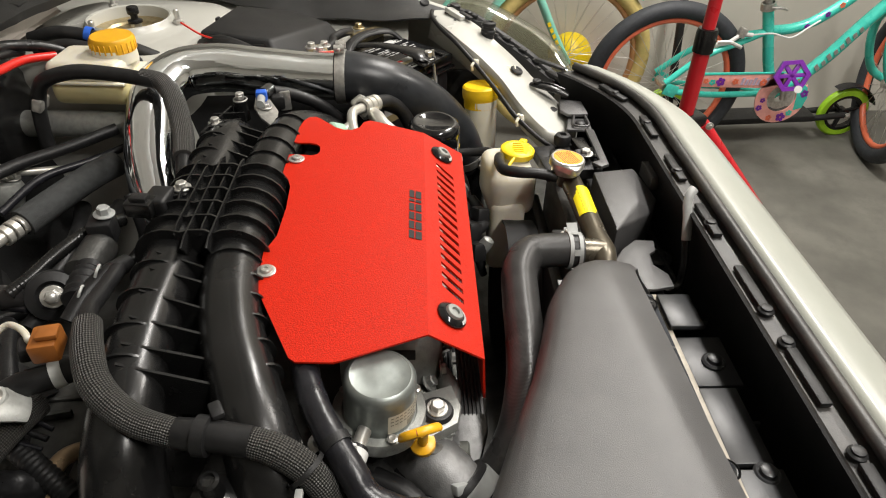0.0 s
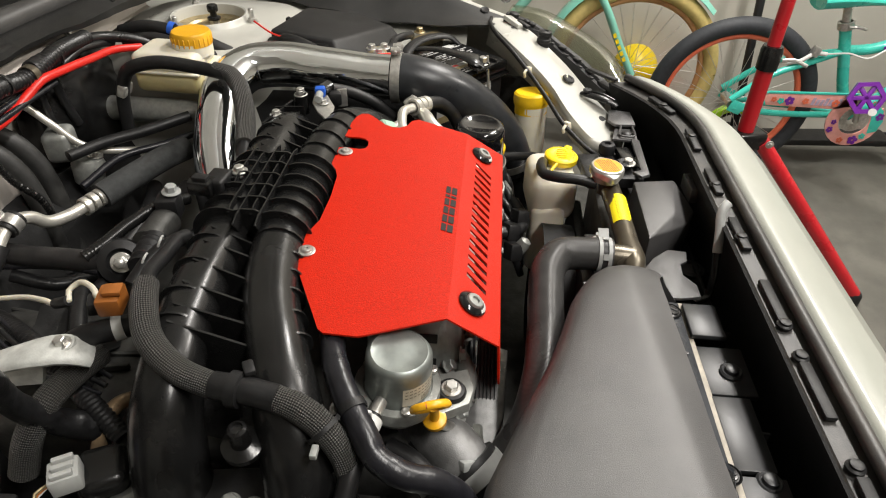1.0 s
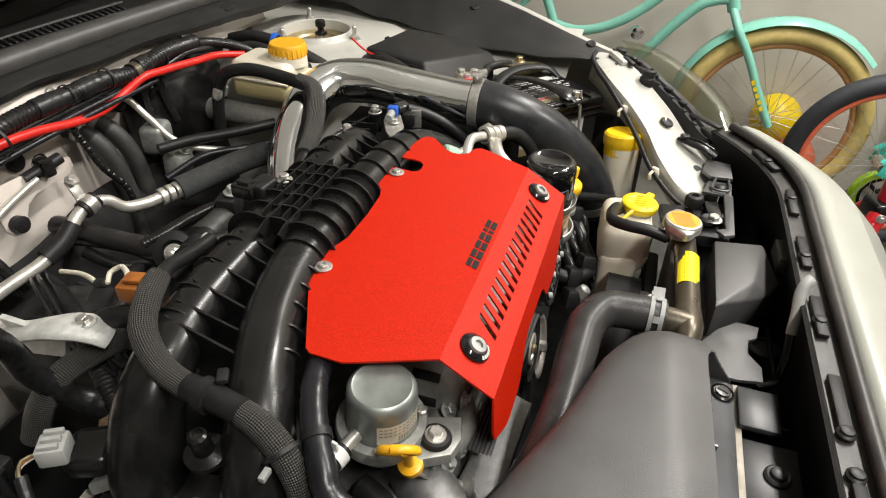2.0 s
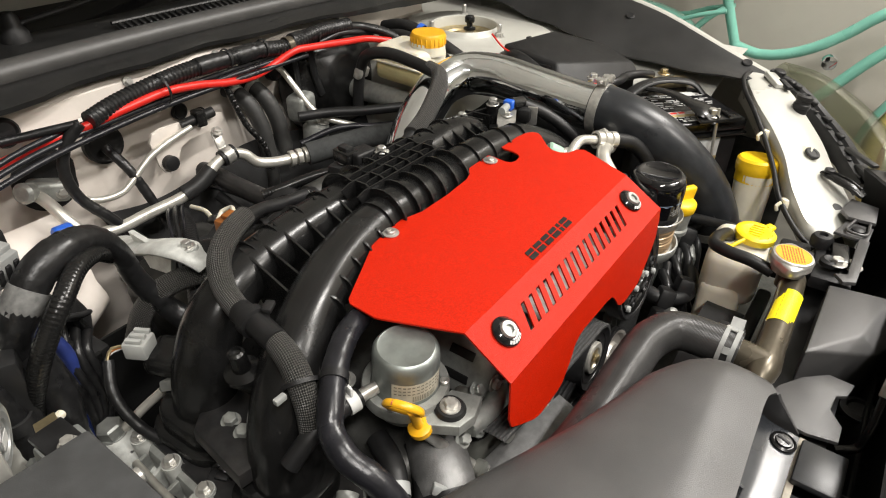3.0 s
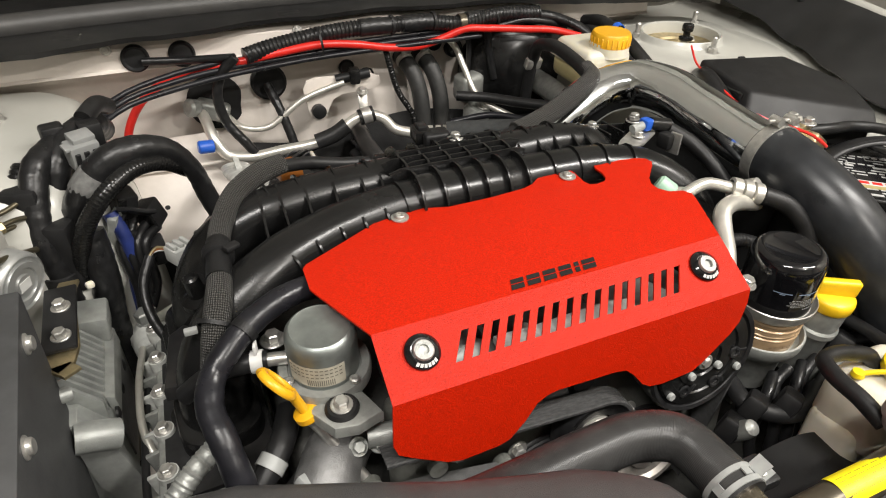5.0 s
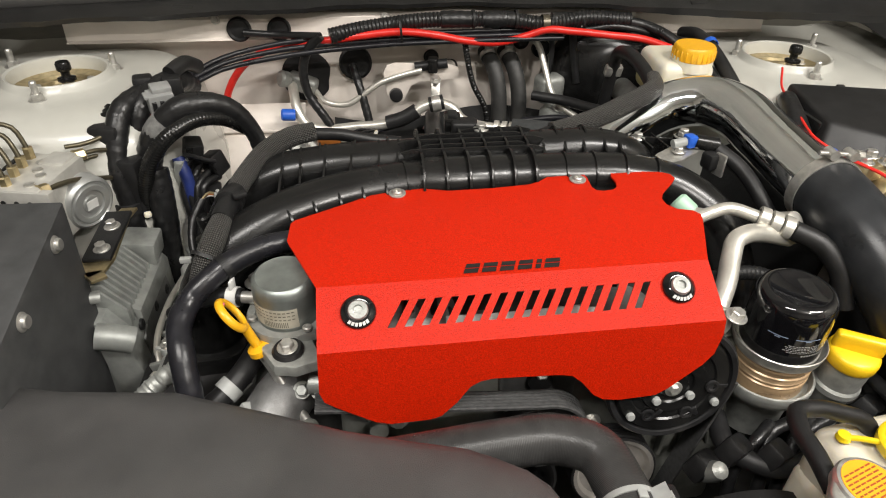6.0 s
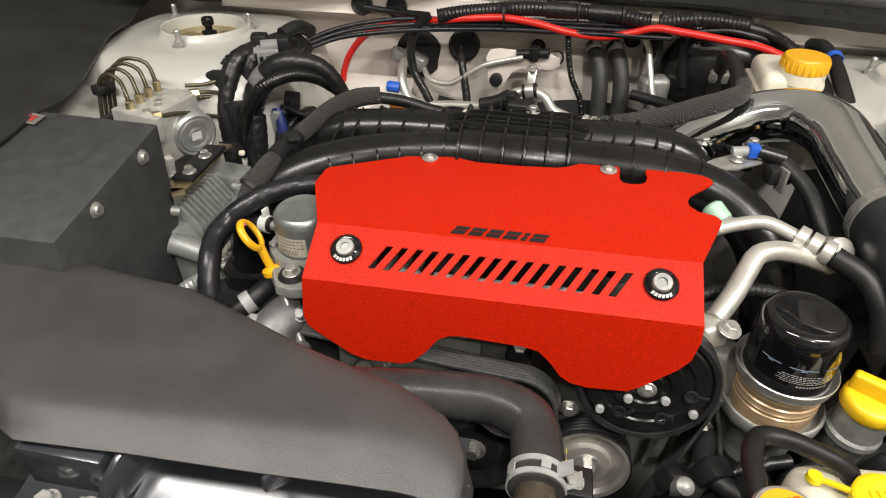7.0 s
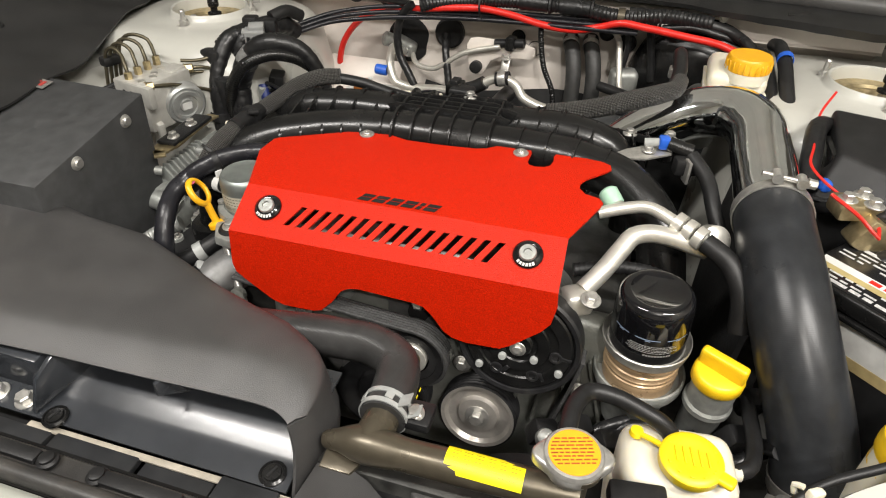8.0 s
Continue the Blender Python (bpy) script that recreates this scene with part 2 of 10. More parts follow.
SEAL = mat("hood_seal_rubber", (0.03, 0.029, 0.028), 0.42, var=0.3, scale=40, bump=0.2, bscale=700, dirt=0.45, dirt_col=(0.13, 0.115, 0.095))
COWL = mat("grey_weathered_cowl", (0.011, 0.011, 0.011), 0.42, var=0.25, scale=40, bump=0.25, bscale=900, dirt=0.3, dirt_col=(0.042, 0.04, 0.036))
ROLL = mat("grey_seal_roll", (0.05, 0.049, 0.048), 0.42, var=0.15, scale=30, bump=0.2, bscale=500, dirt=0.3, dirt_col=(0.10, 0.095, 0.085))
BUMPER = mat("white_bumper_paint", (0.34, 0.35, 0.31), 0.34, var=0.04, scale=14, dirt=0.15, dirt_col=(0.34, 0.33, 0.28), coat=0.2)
# Black plastic low at the front; its deep shade is put into this near-black.
DEEP_SHADE = mat("deep_shade_black_plastic", (0.007, 0.007, 0.007), 0.55, var=0.4, scale=30, bump=0.2, spec=0.25)
PAD = mat("dark_insulation_and_shade", (0.010, 0.010, 0.010), 0.85, var=0.4, scale=25, bump=0.6, bscale=160)
FOAM = mat("grey_foam_sleeve", (0.036, 0.038, 0.038), 0.85, var=0.25, scale=120, bump=0.5, bscale=1400)


def clear_mat(name, tint, gloss=0.14, rough=0.08):
    """Thin clear plastic: mostly see-through, with a little surface gloss."""
    m = bpy.data.materials.new(name)
    m.use_nodes = True
    nt = m.node_tree
    clear, shine, mix = nt.nodes.new("ShaderNodeBsdfTransparent"), nt.nodes.new("ShaderNodeBsdfGlossy"), nt.nodes.new("ShaderNodeMixShader")
    clear.inputs["Color"].default_value, shine.inputs["Roughness"].default_value, mix.inputs["Fac"].default_value = (*tint, 1), rough, gloss
    nt.links.new(clear.outputs[0], mix.inputs[1])
    nt.links.new(shine.outputs[0], mix.inputs[2])
    nt.links.new(mix.outputs[0], nt.nodes["Material Output"].inputs["Surface"])
    return m


LENS = clear_mat("clear_lamp_lens", (0.80, 0.82, 0.74))

TAPE = lambda s: 1 + 0.025 * ((s / 0.012) % 1.0) + 0.025 * math.sin(s * 90) + 0.02 * math.sin(s * 410)

# ---- mesh helpers ----
BASES = {}


def V(*a):
    return Vector(a)


def root(name, at, label, category, group="", kind=""):
    ob = new(name)
    ob.location = at
    ob.empty_display_size = 0.02
    BASES[ob.name] = Vector(at)
    return tagged(ob, label, category, group, kind)


def shade(me, angle=38):
    for p in me.polygons:
        p.use_smooth = True
    me.set_sharp_from_angle(angle=radians(angle))


def part(name, bm, material, parent, label="", smooth=38):
    """Links a bmesh, given in world places, as one mesh under a thing or under a part."""
    base = BASES[parent.name]
    bmesh.ops.translate(bm, vec=-base, verts=bm.verts)
    me = bpy.data.meshes.new(name)
    bm.to_mesh(me)
    bm.free()
    me.materials.append(material)
    if smooth:
        shade(me, smooth)
    ob = new(name, me)
    ob.parent = parent
    BASES[ob.name] = base
    return tagged(ob, label)


def solo(name, bm, material, label, category, group="", kind="", smooth=38):
    """A thing that is one mesh."""
    c = sum((v.co for v in bm.verts), Vector()) / max(1, len(bm.verts))
    c.z = min(v.co.z for v in bm.verts)
    bmesh.ops.translate(bm, vec=-c, verts=bm.verts)
    me = bpy.data.meshes.new(name)
    bm.to_mesh(me)
    bm.free()
    me.materials.append(material)
    if smooth:
        shade(me, smooth)
    ob = new(name, me)
    ob.location = c
    BASES[ob.name] = c
    return tagged(ob, label, category, group, kind)


def frame_of(axis):
    a = Vector(axis).normalized()
    u = a.cross(Vector((0, 0, 1)) if abs(a.z) < 0.9 else Vector((0, 1, 0))).normalized()
    return a, u, a.cross(u)


def spline(pts, step):
    P = [Vector(p[:3]) for p in pts]
    R = [p[3] if len(p) > 3 else 1.0 for p in pts]
    if len(P) == 2:
        n = max(1, int((P[1] - P[0]).length / step))
        return [(P[0].lerp(P[1], i / n), R[0] + (R[1] - R[0]) * i / n) for i in range(n + 1)]
    out = []
    for i in range(len(P) - 1):
        p0 = P[i - 1] if i else P[0] * 2 - P[1]
        p1, p2 = P[i], P[i + 1]
        p3 = P[i + 2] if i + 2 < len(P) else P[-1] * 2 - P[-2]
        d1, d0, d2 = max(1e-5, (p2 - p1).length), max(1e-5, (p1 - p0).length), max(1e-5, (p3 - p2).length)
        m2 = ((p2 - p1) / d1 * d2 + (p3 - p2) / d2 * d1) * (1 / (d1 + d2)) * d1
        m1 = ((p2 - p1) / d1 * d0 + (p1 - p0) / d0 * d1) / (d0 + d1) * d1
        n = max(2, int(d1 / step))
        for k in range(n):
            t = k / n
            h = ((2 * t ** 3 - 3 * t * t + 1) * p1 + (t ** 3 - 2 * t * t + t) * m1 + (-2 * t ** 3 + 3 * t * t) * p2 + (t ** 3 - t * t) * m2)
            out.append((h, R[i] + (R[i + 1] - R[i]) * t))
    out.append((P[-1], R[-1]))
    return out


def run_of(pts, step):
    return [p for p, _ in spline(pts, step)]


def share_of(run, k):
    """The point at share k of a run of points."""
    f = k * (len(run) - 1)
    i = min(int(f), len(run) - 2)
    return run[i].lerp(run[i + 1], f - i)


def tube(pts, r, step=0.008, n=14, rf=None, cap=True, bm=None, flat=1.0):
    """A tube along a smooth line; a fourth value in a point scales the radius there, rf(s) scales it along the length."""
    bm = bm or bmesh.new()
    uvl = bm.loops.layers.uv.verify()
    line = spline(pts, step)
    rings, s, u = [], 0.0, None
    for i, (p, k) in enumerate(line):
        a = line[max(0, i - 1)][0]
        b = line[min(len(line) - 1, i + 1)][0]
        d = (b - a).normalized()
        if u is None:
            u = frame_of(d)[1]
        u = (u - d * u.dot(d)).normalized()
        w = d.cross(u)
        if i:
            s += (p - line[i - 1][0]).length
        rr = r * k * (rf(s) if rf else 1)
        rings.append((s, [bm.verts.new(p + (u * math.cos(2 * math.pi * j / n) + w * flat * math.sin(2 * math.pi * j / n)) * rr) for j in range(n)]))
    for (s0, A), (s1, B) in zip(rings, rings[1:]):
        for j in range(n):
            q = (j + 1) % n
            f = bm.faces.new((A[j], A[q], B[q], B[j]))
            g = 2 * math.pi * r / n
            for lp, uv in zip(f.loops, ((s0, j * g), (s0, (j + 1) * g), (s1, (j + 1) * g), (s1, j * g))):
                lp[uvl].uv = uv
    if cap:
        bm.faces.new(rings[0][1][::-1])
        bm.faces.new(rings[-1][1])
    return bm


def ribbed(pitch, depth):
    return lambda s: 1 + depth * math.sin(2 * math.pi * s / pitch)


def lathe(profile, at, axis=(0, 0, 1), n=36, bm=None, arc=None):
    """Turns (radius, height) pairs round an axis."""
    bm = bm or bmesh.new()
    a, u, w = frame_of(axis)
    at = Vector(at)
    rings = []
    for r, h in profile:
        c = at + a * h
        if r < 1e-6:
            rings.append([bm.verts.new(c)])
        else:
            rings.append([bm.verts.new(c + (u * math.cos(2 * math.pi * j / n) + w * math.sin(2 * math.pi * j / n)) * r) for j in range(n)])
    for A, B in zip(rings, rings[1:]):
        for j in range(n):
            q = (j + 1) % n
            if len(A) == 1 and len(B) == 1:
                continue
            if len(A) == 1:
                bm.faces.new((A[0], B[q], B[j]))
            elif len(B) == 1:
                bm.faces.new((A[j], A[q], B[0]))
            else:
                bm.faces.new((A[j], A[q], B[q], B[j]))
    return bm


def rbox(c, size, rot=(0, 0, 0), bev=0.003, seg=2, bm=None):
    """A box with rounded edges."""
    tmp = bmesh.new()
    bmesh.ops.create_cube(tmp, size=1)
    bmesh.ops.scale(tmp, vec=size, verts=tmp.verts)
    if bev:
        bmesh.ops.bevel(tmp, geom=tmp.edges[:], offset=min(bev, min(size) * 0.45), segments=seg, affect="EDGES", profile=0.5)
    m = pose(*c, *rot)
    if bm is None:
        bmesh.ops.transform(tmp, matrix=m, verts=tmp.verts)
        return tmp
    idx = {}
    for v in tmp.verts:
        idx[v] = bm.verts.new(m @ v.co)
    for f in tmp.faces:
        bm.faces.new([idx[v] for v in f.verts])
    tmp.free()
    return bm


def prism(poly, h, m=None, bev=0.0, bm=None):
    """A polygon in x, y pushed up by h, its rims rounded, at the pose m."""
    tmp = bmesh.new()
    lo = [tmp.verts.new((x, y, 0)) for x, y in poly]
    f = tmp.faces.new(lo)
    f.normal_update()
    if f.normal.z < 0:
        bmesh.ops.reverse_faces(tmp, faces=[f])
    ret = bmesh.ops.extrude_face_region(tmp, geom=[f])
    up = [v for v in ret["geom"] if isinstance(v, bmesh.types.BMVert)]
    bmesh.ops.translate(tmp, vec=(0, 0, h), verts=up)
    f.normal_flip()
    if bev:
        us = set(up)
        bmesh.ops.bevel(tmp, geom=[e for e in tmp.edges if e.verts[0] in us and e.verts[1] in us], offset=bev, segments=2, affect="EDGES", profile=0.5)
    bmesh.ops.recalc_face_normals(tmp, faces=tmp.faces)
    m = m or Matrix()
    if bm is None:
        bmesh.ops.transform(tmp, matrix=m, verts=tmp.verts)
        return tmp
    idx = {v: bm.verts.new(m @ v.co) for v in tmp.verts}
    for f in tmp.faces:
        bm.faces.new([idx[v] for v in f.verts])
    tmp.free()
    return bm


def grid(rows, bm=None, thick=0.0):
    """A sheet through rows of points; thick gives it a back."""
    bm = bm or bmesh.new()
    vs = [[bm.verts.new(p) for p in row] for row in rows]
    faces = []
    for A, B in zip(vs, vs[1:]):
        for j in range(len(A) - 1):
            faces.append(bm.faces.new((A[j], A[j + 1], B[j + 1], B[j])))
    if thick:
        bmesh.ops.recalc_face_normals(bm, faces=faces)
        bmesh.ops.solidify(bm, geom=faces, thickness=thick)
    return bm


def aim(at, axis, spin=0.0):
    """The pose that takes z to an axis."""
    q = Vector(axis).normalized().to_track_quat("Z", "Y").to_matrix().to_4x4()
    return Matrix.Translation(at) @ q @ pose(0, 0, 0, 0, 0, spin)


def hexbolt(at, axis=(0, 0, 1), r=0.006, h=0.005, washer=1.6, bm=None):
    at, axis = Vector(at), Vector(axis).normalized()
    bm = lathe([(0, 0), (r * washer, 0), (r * washer, 0.0012), (r * washer * 0.94, 0.0018), (0, 0.0018)], at, axis, 20, bm)
    a, u, w = frame_of(axis)
    ring = lambda rr, z: [bm.verts.new(at + a * z + (u * math.cos(math.pi * j / 3) + w * math.sin(math.pi * j / 3)) * rr) for j in range(6)]
    A, B, C = ring(r, 0.0016), ring(r, h), ring(r * 0.82, h + r * 0.14)
    for P, Q in ((A, B), (B, C)):
        for j in range(6):
            bm.faces.new((P[j], P[(j + 1) % 6], Q[(j + 1) % 6], Q[j]))
    bm.faces.new(C)
    return bm


def bolt(at, axis=(0, 0, 1), r=0.006, h=0.005, washer=1.6, material=None, parent=None, name="bolt"):
    bm = hexbolt(at, axis, r, h, washer)
    if parent:
        return part(name, bm, material or STEEL, parent, smooth=30)
    return solo(name, bm, material or STEEL, "zinc plated hex bolt on the body", "bolt", "engine bay bolts", smooth=30)


def bars(spots, m, h=0.0003, bm=None):
    """Thin raised marks: (x, y, width, height, slant) on the plane of m."""
    bm = bm or bmesh.new()
    for x, y, w, t, s in spots:
        prism([(x, y), (x + w, y), (x + w + s, y + t), (x + s, y + t)], h, m, bm=bm)
    return bm

# ---- garage ----
def setting(name, bm, material, label, category="", smooth=0):
    return solo(name, bm, material, label, category or name.split("_")[0], kind="structure", smooth=smooth)


setting("floor", rbox((-0.46, 0.2, -0.05), (5.28, 8.2, 0.1), bev=0), FLOOR_M, "stained grey concrete garage floor", "floor")
setting("wall_east", rbox((2.13, 0.2, 1.35), (0.1, 8.2, 2.7), bev=0), WALL_M, "pale painted garage wall behind the bicycles", "wall")
setting("wall_west", rbox((-3.05, 0.2, 1.35), (0.1, 8.2, 2.7), bev=0), WALL_M, "pale painted plain garage wall", "wall")
setting("wall_north", rbox((-0.46, 4.25, 1.35), (5.08, 0.1, 2.7), bev=0), WALL_M, "pale painted plain garage wall", "wall")
setting("wall_south", rbox((-0.46, -3.85, 1.35), (5.08, 0.1, 2.7), bev=0), WALL_M, "pale painted plain garage wall", "wall")
setting("ceiling", rbox((-0.46, 0.2, 2.75), (5.28, 8.2, 0.1), bev=0), CEIL_M, "pale painted garage ceiling", "ceiling")

# ---- car body round the engine bay ----
def tower(sx):
    """A strut tower: white pressed dome with an open collar on top, the strut's head inside and three studs round it."""
    side = "left" if sx < 0 else "right"
    cx, cy = sx * 0.588, 0.552
    t = root("strut_tower", (cx, cy, 0.5), "white painted strut tower with an open top collar", "strut tower", "strut towers")
    bm = bmesh.new()
    prof = [(0.212, 0.45), (0.20, 0.62), (0.186, 0.74), (0.172, 0.82), (0.158, 0.85), (0.142, 0.864), (0.110, 0.868), (0.080, 0.870), (0.076, 0.872), (0.074, 0.880), (0.0715, 0.8825), (0.068, 0.881), (0.066, 0.872), (0.066, 0.852)]
    n = 56
    rings = []
    for r, z in prof:
        k = min(1.0, max(0.0, (r - 0.094) / 0.05))
        ring = []
        for j in range(n):
            a = 2 * math.pi * j / n
            c, s = math.cos(a), math.sin(a)
            e = 2 / (2 + 1.6 * k)
            px = math.copysign(abs(c) ** e, c) * r * (1 + 0.10 * k)
            py = math.copysign(abs(s) ** e, s) * r * (1 + 0.12 * k)
            ring.append(bm.verts.new((cx + px, cy + py, z)))
        rings.append(ring)
    for A, B in zip(rings, rings[1:]):
        for j in range(n):
            bm.faces.new((A[j], A[(j + 1) % n], B[(j + 1) % n], B[j]))
    part("shell", bm, WHITE, t, smooth=50)
    part("mount_plate", lathe([(0.066, 0.002), (0.046, 0.0), (0.042, -0.004), (0.034, -0.004), (0.030, -0.014), (0.018, -0.016), (0.016, -0.004), (0, -0.004)], (cx, cy, 0.860), n=40), GOLD_ST, t, "brownish steel strut mount")
    part("rod_nut", hexbolt((cx + 0.012, cy - 0.004, 0.853), r=0.0095, h=0.014, washer=1.4), STEEL, t, smooth=30)
    for dx, dy in ((-0.026, -0.02), (-0.012, -0.034), (0.04, 0.012)):
        part("mount_nut", hexbolt((cx + dx, cy + dy, 0.859), r=0.006, h=0.007, washer=1.5), STEEL, t, smooth=30)
    part("dark_bore", lathe([(0.026, 0), (0.026, 0.001), (0, 0.001)], (cx, cy, 0.8455), n=28), INK, t)
    top = bmesh.new()
    lathe([(0.013, 0), (0.013, 0.004), (0.0065, 0.006), (0.0065, 0.014), (0.0095, 0.015), (0.0105, 0.017), (0.0105, 0.025), (0.009, 0.028), (0, 0.028)], (cx + 0.012, cy - 0.004, 0.868), n=18, bm=top)
    part("adjuster_knob", top, BLACK_PL, t, "black damper adjuster knob")
    for k in range(3):
        a = radians((90 if sx > 0 else 90) + 62 + 120 * k)
        px, py = cx + 0.112 * math.cos(a), cy + 0.112 * math.sin(a)
        if k == 0:
            px, py = cx - sx * 0.064, cy + 0.036
            px, py = (sx * 0.519, 0.589)
        elif k == 1:
            px, py = sx * 0.587, 0.466
        else:
            px, py = sx * 0.678, 0.615
        bm = hexbolt((px, py, 0.868), r=0.0085, h=0.009, washer=1.5)
        lathe([(0.0048, 0.008), (0.0048, 0.026), (0.0036, 0.028), (0, 0.028)], (px, py, 0.868), n=14, bm=bm)
        part("stud", bm, STEEL, t, smooth=30)
    return t


tower(-1)
tower(1)

# firewall: upper bulkhead with a ledge, and a lower wall with pressed bulges
fw = root("wall_firewall", (0, 0.73, 0.5), "white painted pressed steel firewall with holes and grommets", "firewall", kind="structure")
rows = []
for i in range(41):
    x = -0.62 + 1.24 * i / 40
    bulge = 0.035 * math.exp(-((x + 0.17) / 0.07) ** 2) + 0.03 * math.exp(-((x - 0.02) / 0.09) ** 2)
    rows.append([V(x, 0.74, 0.926), V(x, 0.708 - 0.02 * x * x, 0.921), V(x, 0.701 - 0.02 * x * x, 0.914), V(x, 0.700 - 0.02 * x * x, 0.900), V(x, 0.699 - 0.02 * x * x, 0.884), V(x, 0.693 - 0.02 * x * x, 0.8805), V(x, 0.706, 0.876), V(x, 0.726 - 0.2 * bulge, 0.862), V(x, 0.74 - 0.6 * bulge, 0.83), V(x, 0.745 - bulge, 0.78), V(x, 0.74 - bulge, 0.72), V(x, 0.73 - 0.6 * bulge, 0.64), V(x, 0.71, 0.5), V(x, 0.70, 0.3)])
part("panel", grid(rows), WHITE_IN, fw, smooth=35)
for x, y, z, r in ((-0.339, 0.698, 0.898, 0.0205), (-0.272, 0.699, 0.897, 0.0200), (0.03, 0.728, 0.815, 0.016), (0.205, 0.728, 0.845, 0.017), (-0.145, 0.715, 0.83, 0.03), (-0.005, 0.725, 0.835, 0.014), (0.165, 0.728, 0.86, 0.015)):
    part("grommet", lathe([(r, -0.008), (r, 0.003), (r * 0.86, 0.005), (r * 0.7, 0.002), (r * 0.3, 0.003), (0, 0.003)], (x, y - 0.003, z), (0, -1, 0.1), 28), RUBBER, fw, "black rubber grommet")
for x in (-0.376, -0.089, 0.07, 0.36):
    part("panel_bolt", hexbolt((x, 0.700 - 0.02 * x * x, 0.914), (0, -1, 0.25), 0.005, 0.005), STEEL, fw, smooth=30)

# dark insulation over the lower firewall and the white toe panel beside it
part("insulation", grid([[V(x, 0.690 + 0.01 * math.sin(x * 21), 0.735 + 0.010 * math.sin(x * 13)), V(x, 0.668 + 0.010 * math.sin(x * 33), 0.71), V(x, 0.655 + 0.01 * math.sin(x * 27), 0.66), V(x, 0.63, 0.55), V(x, 0.60, 0.44)] for x in [-0.19 + 0.02 * i for i in range(33)]], thick=0.006), PAD, fw, "black heat insulation on the lower wall", smooth=60)
toe = grid([[V(x, 0.705, 0.76), V(x, 0.68, 0.742), V(x, 0.635 + 0.4 * e, 0.70), V(x, 0.575 + e, 0.655), V(x, 0.556 + e, 0.643), V(x, 0.550 + e, 0.633), V(x, 0.558 + e, 0.618)] for x, e in [(-0.47 + 0.0285 * i, 0.7 * max(0.0, -0.11 + 0.0285 * i) ** 1.0) for i in range(9)]])
# added sheet: the shade below the toe panel as a dark surface
part("toe_shade_sheet", grid([[V(x, 0.55, 0.64), V(x, 0.553, 0.60), V(x, 0.555 + 0.01 * math.sin(x * 40), 0.52), V(x, 0.55, 0.43)] for x in [-0.48 + 0.02 * i for i in range(15)]], thick=0.004), PAD, fw, "dark sheet standing for shade under the toe panel", smooth=60)
part("toe_panel", toe, WHITE_IN, fw, "white pressed toe panel", smooth=60)
part("toe_hole", lathe([(0.0055, 0), (0.0055, 0.001), (0, 0.001)], (-0.311, 0.553, 0.6605), (0, -0.55, 0.83), 18), INK, fw)
part("toe_hole", lathe([(0.004, 0), (0.004, 0.001), (0, 0.001)], (-0.345, 0.60, 0.689), (0, -0.5, 0.85), 18), INK, fw)
part("weld_seam", tube([(-0.45, 0.652, 0.728), (-0.36, 0.655, 0.728), (-0.24, 0.652, 0.728)], 0.003, 0.03, 8), WHITE_IN, fw)

# cowl: black plastic tray with seal roll and slotted vent, then the windscreen
cowl = root("cowl", (0, 0.75, 0.9), "black plastic windscreen cowl with a rubber seal roll", "cowl panel")
rows = []
for i in range(81):
    x = -0.80 + 1.6 * i / 80
    b = 0.10 * (x / 0.8) ** 2
    wob = 0.006 * math.sin(x * 31) * (1 if abs(x) < 0.6 else 0)
    lip = 0.011 * max(0.0, min(1.0, (abs(x) - 0.05) / 0.2))
    low = 0.014 * max(0.0, min(1.0, (-0.12 - x) / 0.3)) + 0.004 * (1 if (i % 4) == 1 else 0)
    drop = 0.012 * max(0.0, min(1.0, (x - 0.30) / 0.15))
    rows.append([V(x, 0.691 - b + wob - lip, 0.932 - 0.25 * low - drop), V(x, 0.689 - b + wob - lip, 0.939 - 0.2 * low - 0.5 * drop), V(x, 0.698 - b, 0.942), V(x, 0.708 - b, 0.944), V(x, 0.716 - b, 0.947), V(x, 0.73 - b, 0.948), V(x, 0.765 - b, 0.949), V(x, 0.785 - b, 0.953), V(x, 0.82 - b, 0.962), V(x, 0.87 - b, 0.965)])
part("tray", grid(rows, thick=0.003), COWL, cowl, smooth=45)
part("seal_roll", tube([(-0.80, 0.745 - 0.1, 0.956), (-0.4, 0.745 - 0.025, 0.956), (0, 0.745, 0.956), (0.4, 0.745 - 0.025, 0.956), (0.80, 0.645, 0.956)], 0.0175, 0.03, 20), ROLL, cowl, "grey-black rubber hood seal")
part("vent_well", grid([[V(x, 0.781 - 0.1 * (x / 0.8) ** 2, 0.9585), V(x, 0.803 - 0.1 * (x / 0.8) ** 2, 0.9655)] for x in [-0.03 + 0.03 * i for i in range(13)]], thick=0.002), INK, cowl, "dark open vent slots")
for k in range(31):
    x = -0.025 + 0.0115 * k
    part("vent_bar", rbox((x, 0.793 - 0.1 * (x / 0.8) ** 2, 0.9655), (0.0042, 0.020, 0.005), (16, 0, 0), 0.0008, 1), COWL, cowl)
for y, z in ((0.780, 0.961), (0.804, 0.970)):
    part("vent_frame", tube([(-0.035, y, z), (0.14, y - 0.003, z), (0.335, y - 0.0175, z)], 0.0035, 0.05, 8), COWL, cowl)
for x in (-0.42, -0.10, 0.21, 0.47):
    part("clip_tab", rbox((x, 0.701 - 0.1 * (x / 0.8) ** 2, 0.940), (0.036, 0.016, 0.006), (14, 0, 0), 0.002), COWL, cowl)
wn = root("wiper_spindle", (-0.16, 0.85, 0.96), "black capped windscreen wiper spindle on the cowl", "wiper")
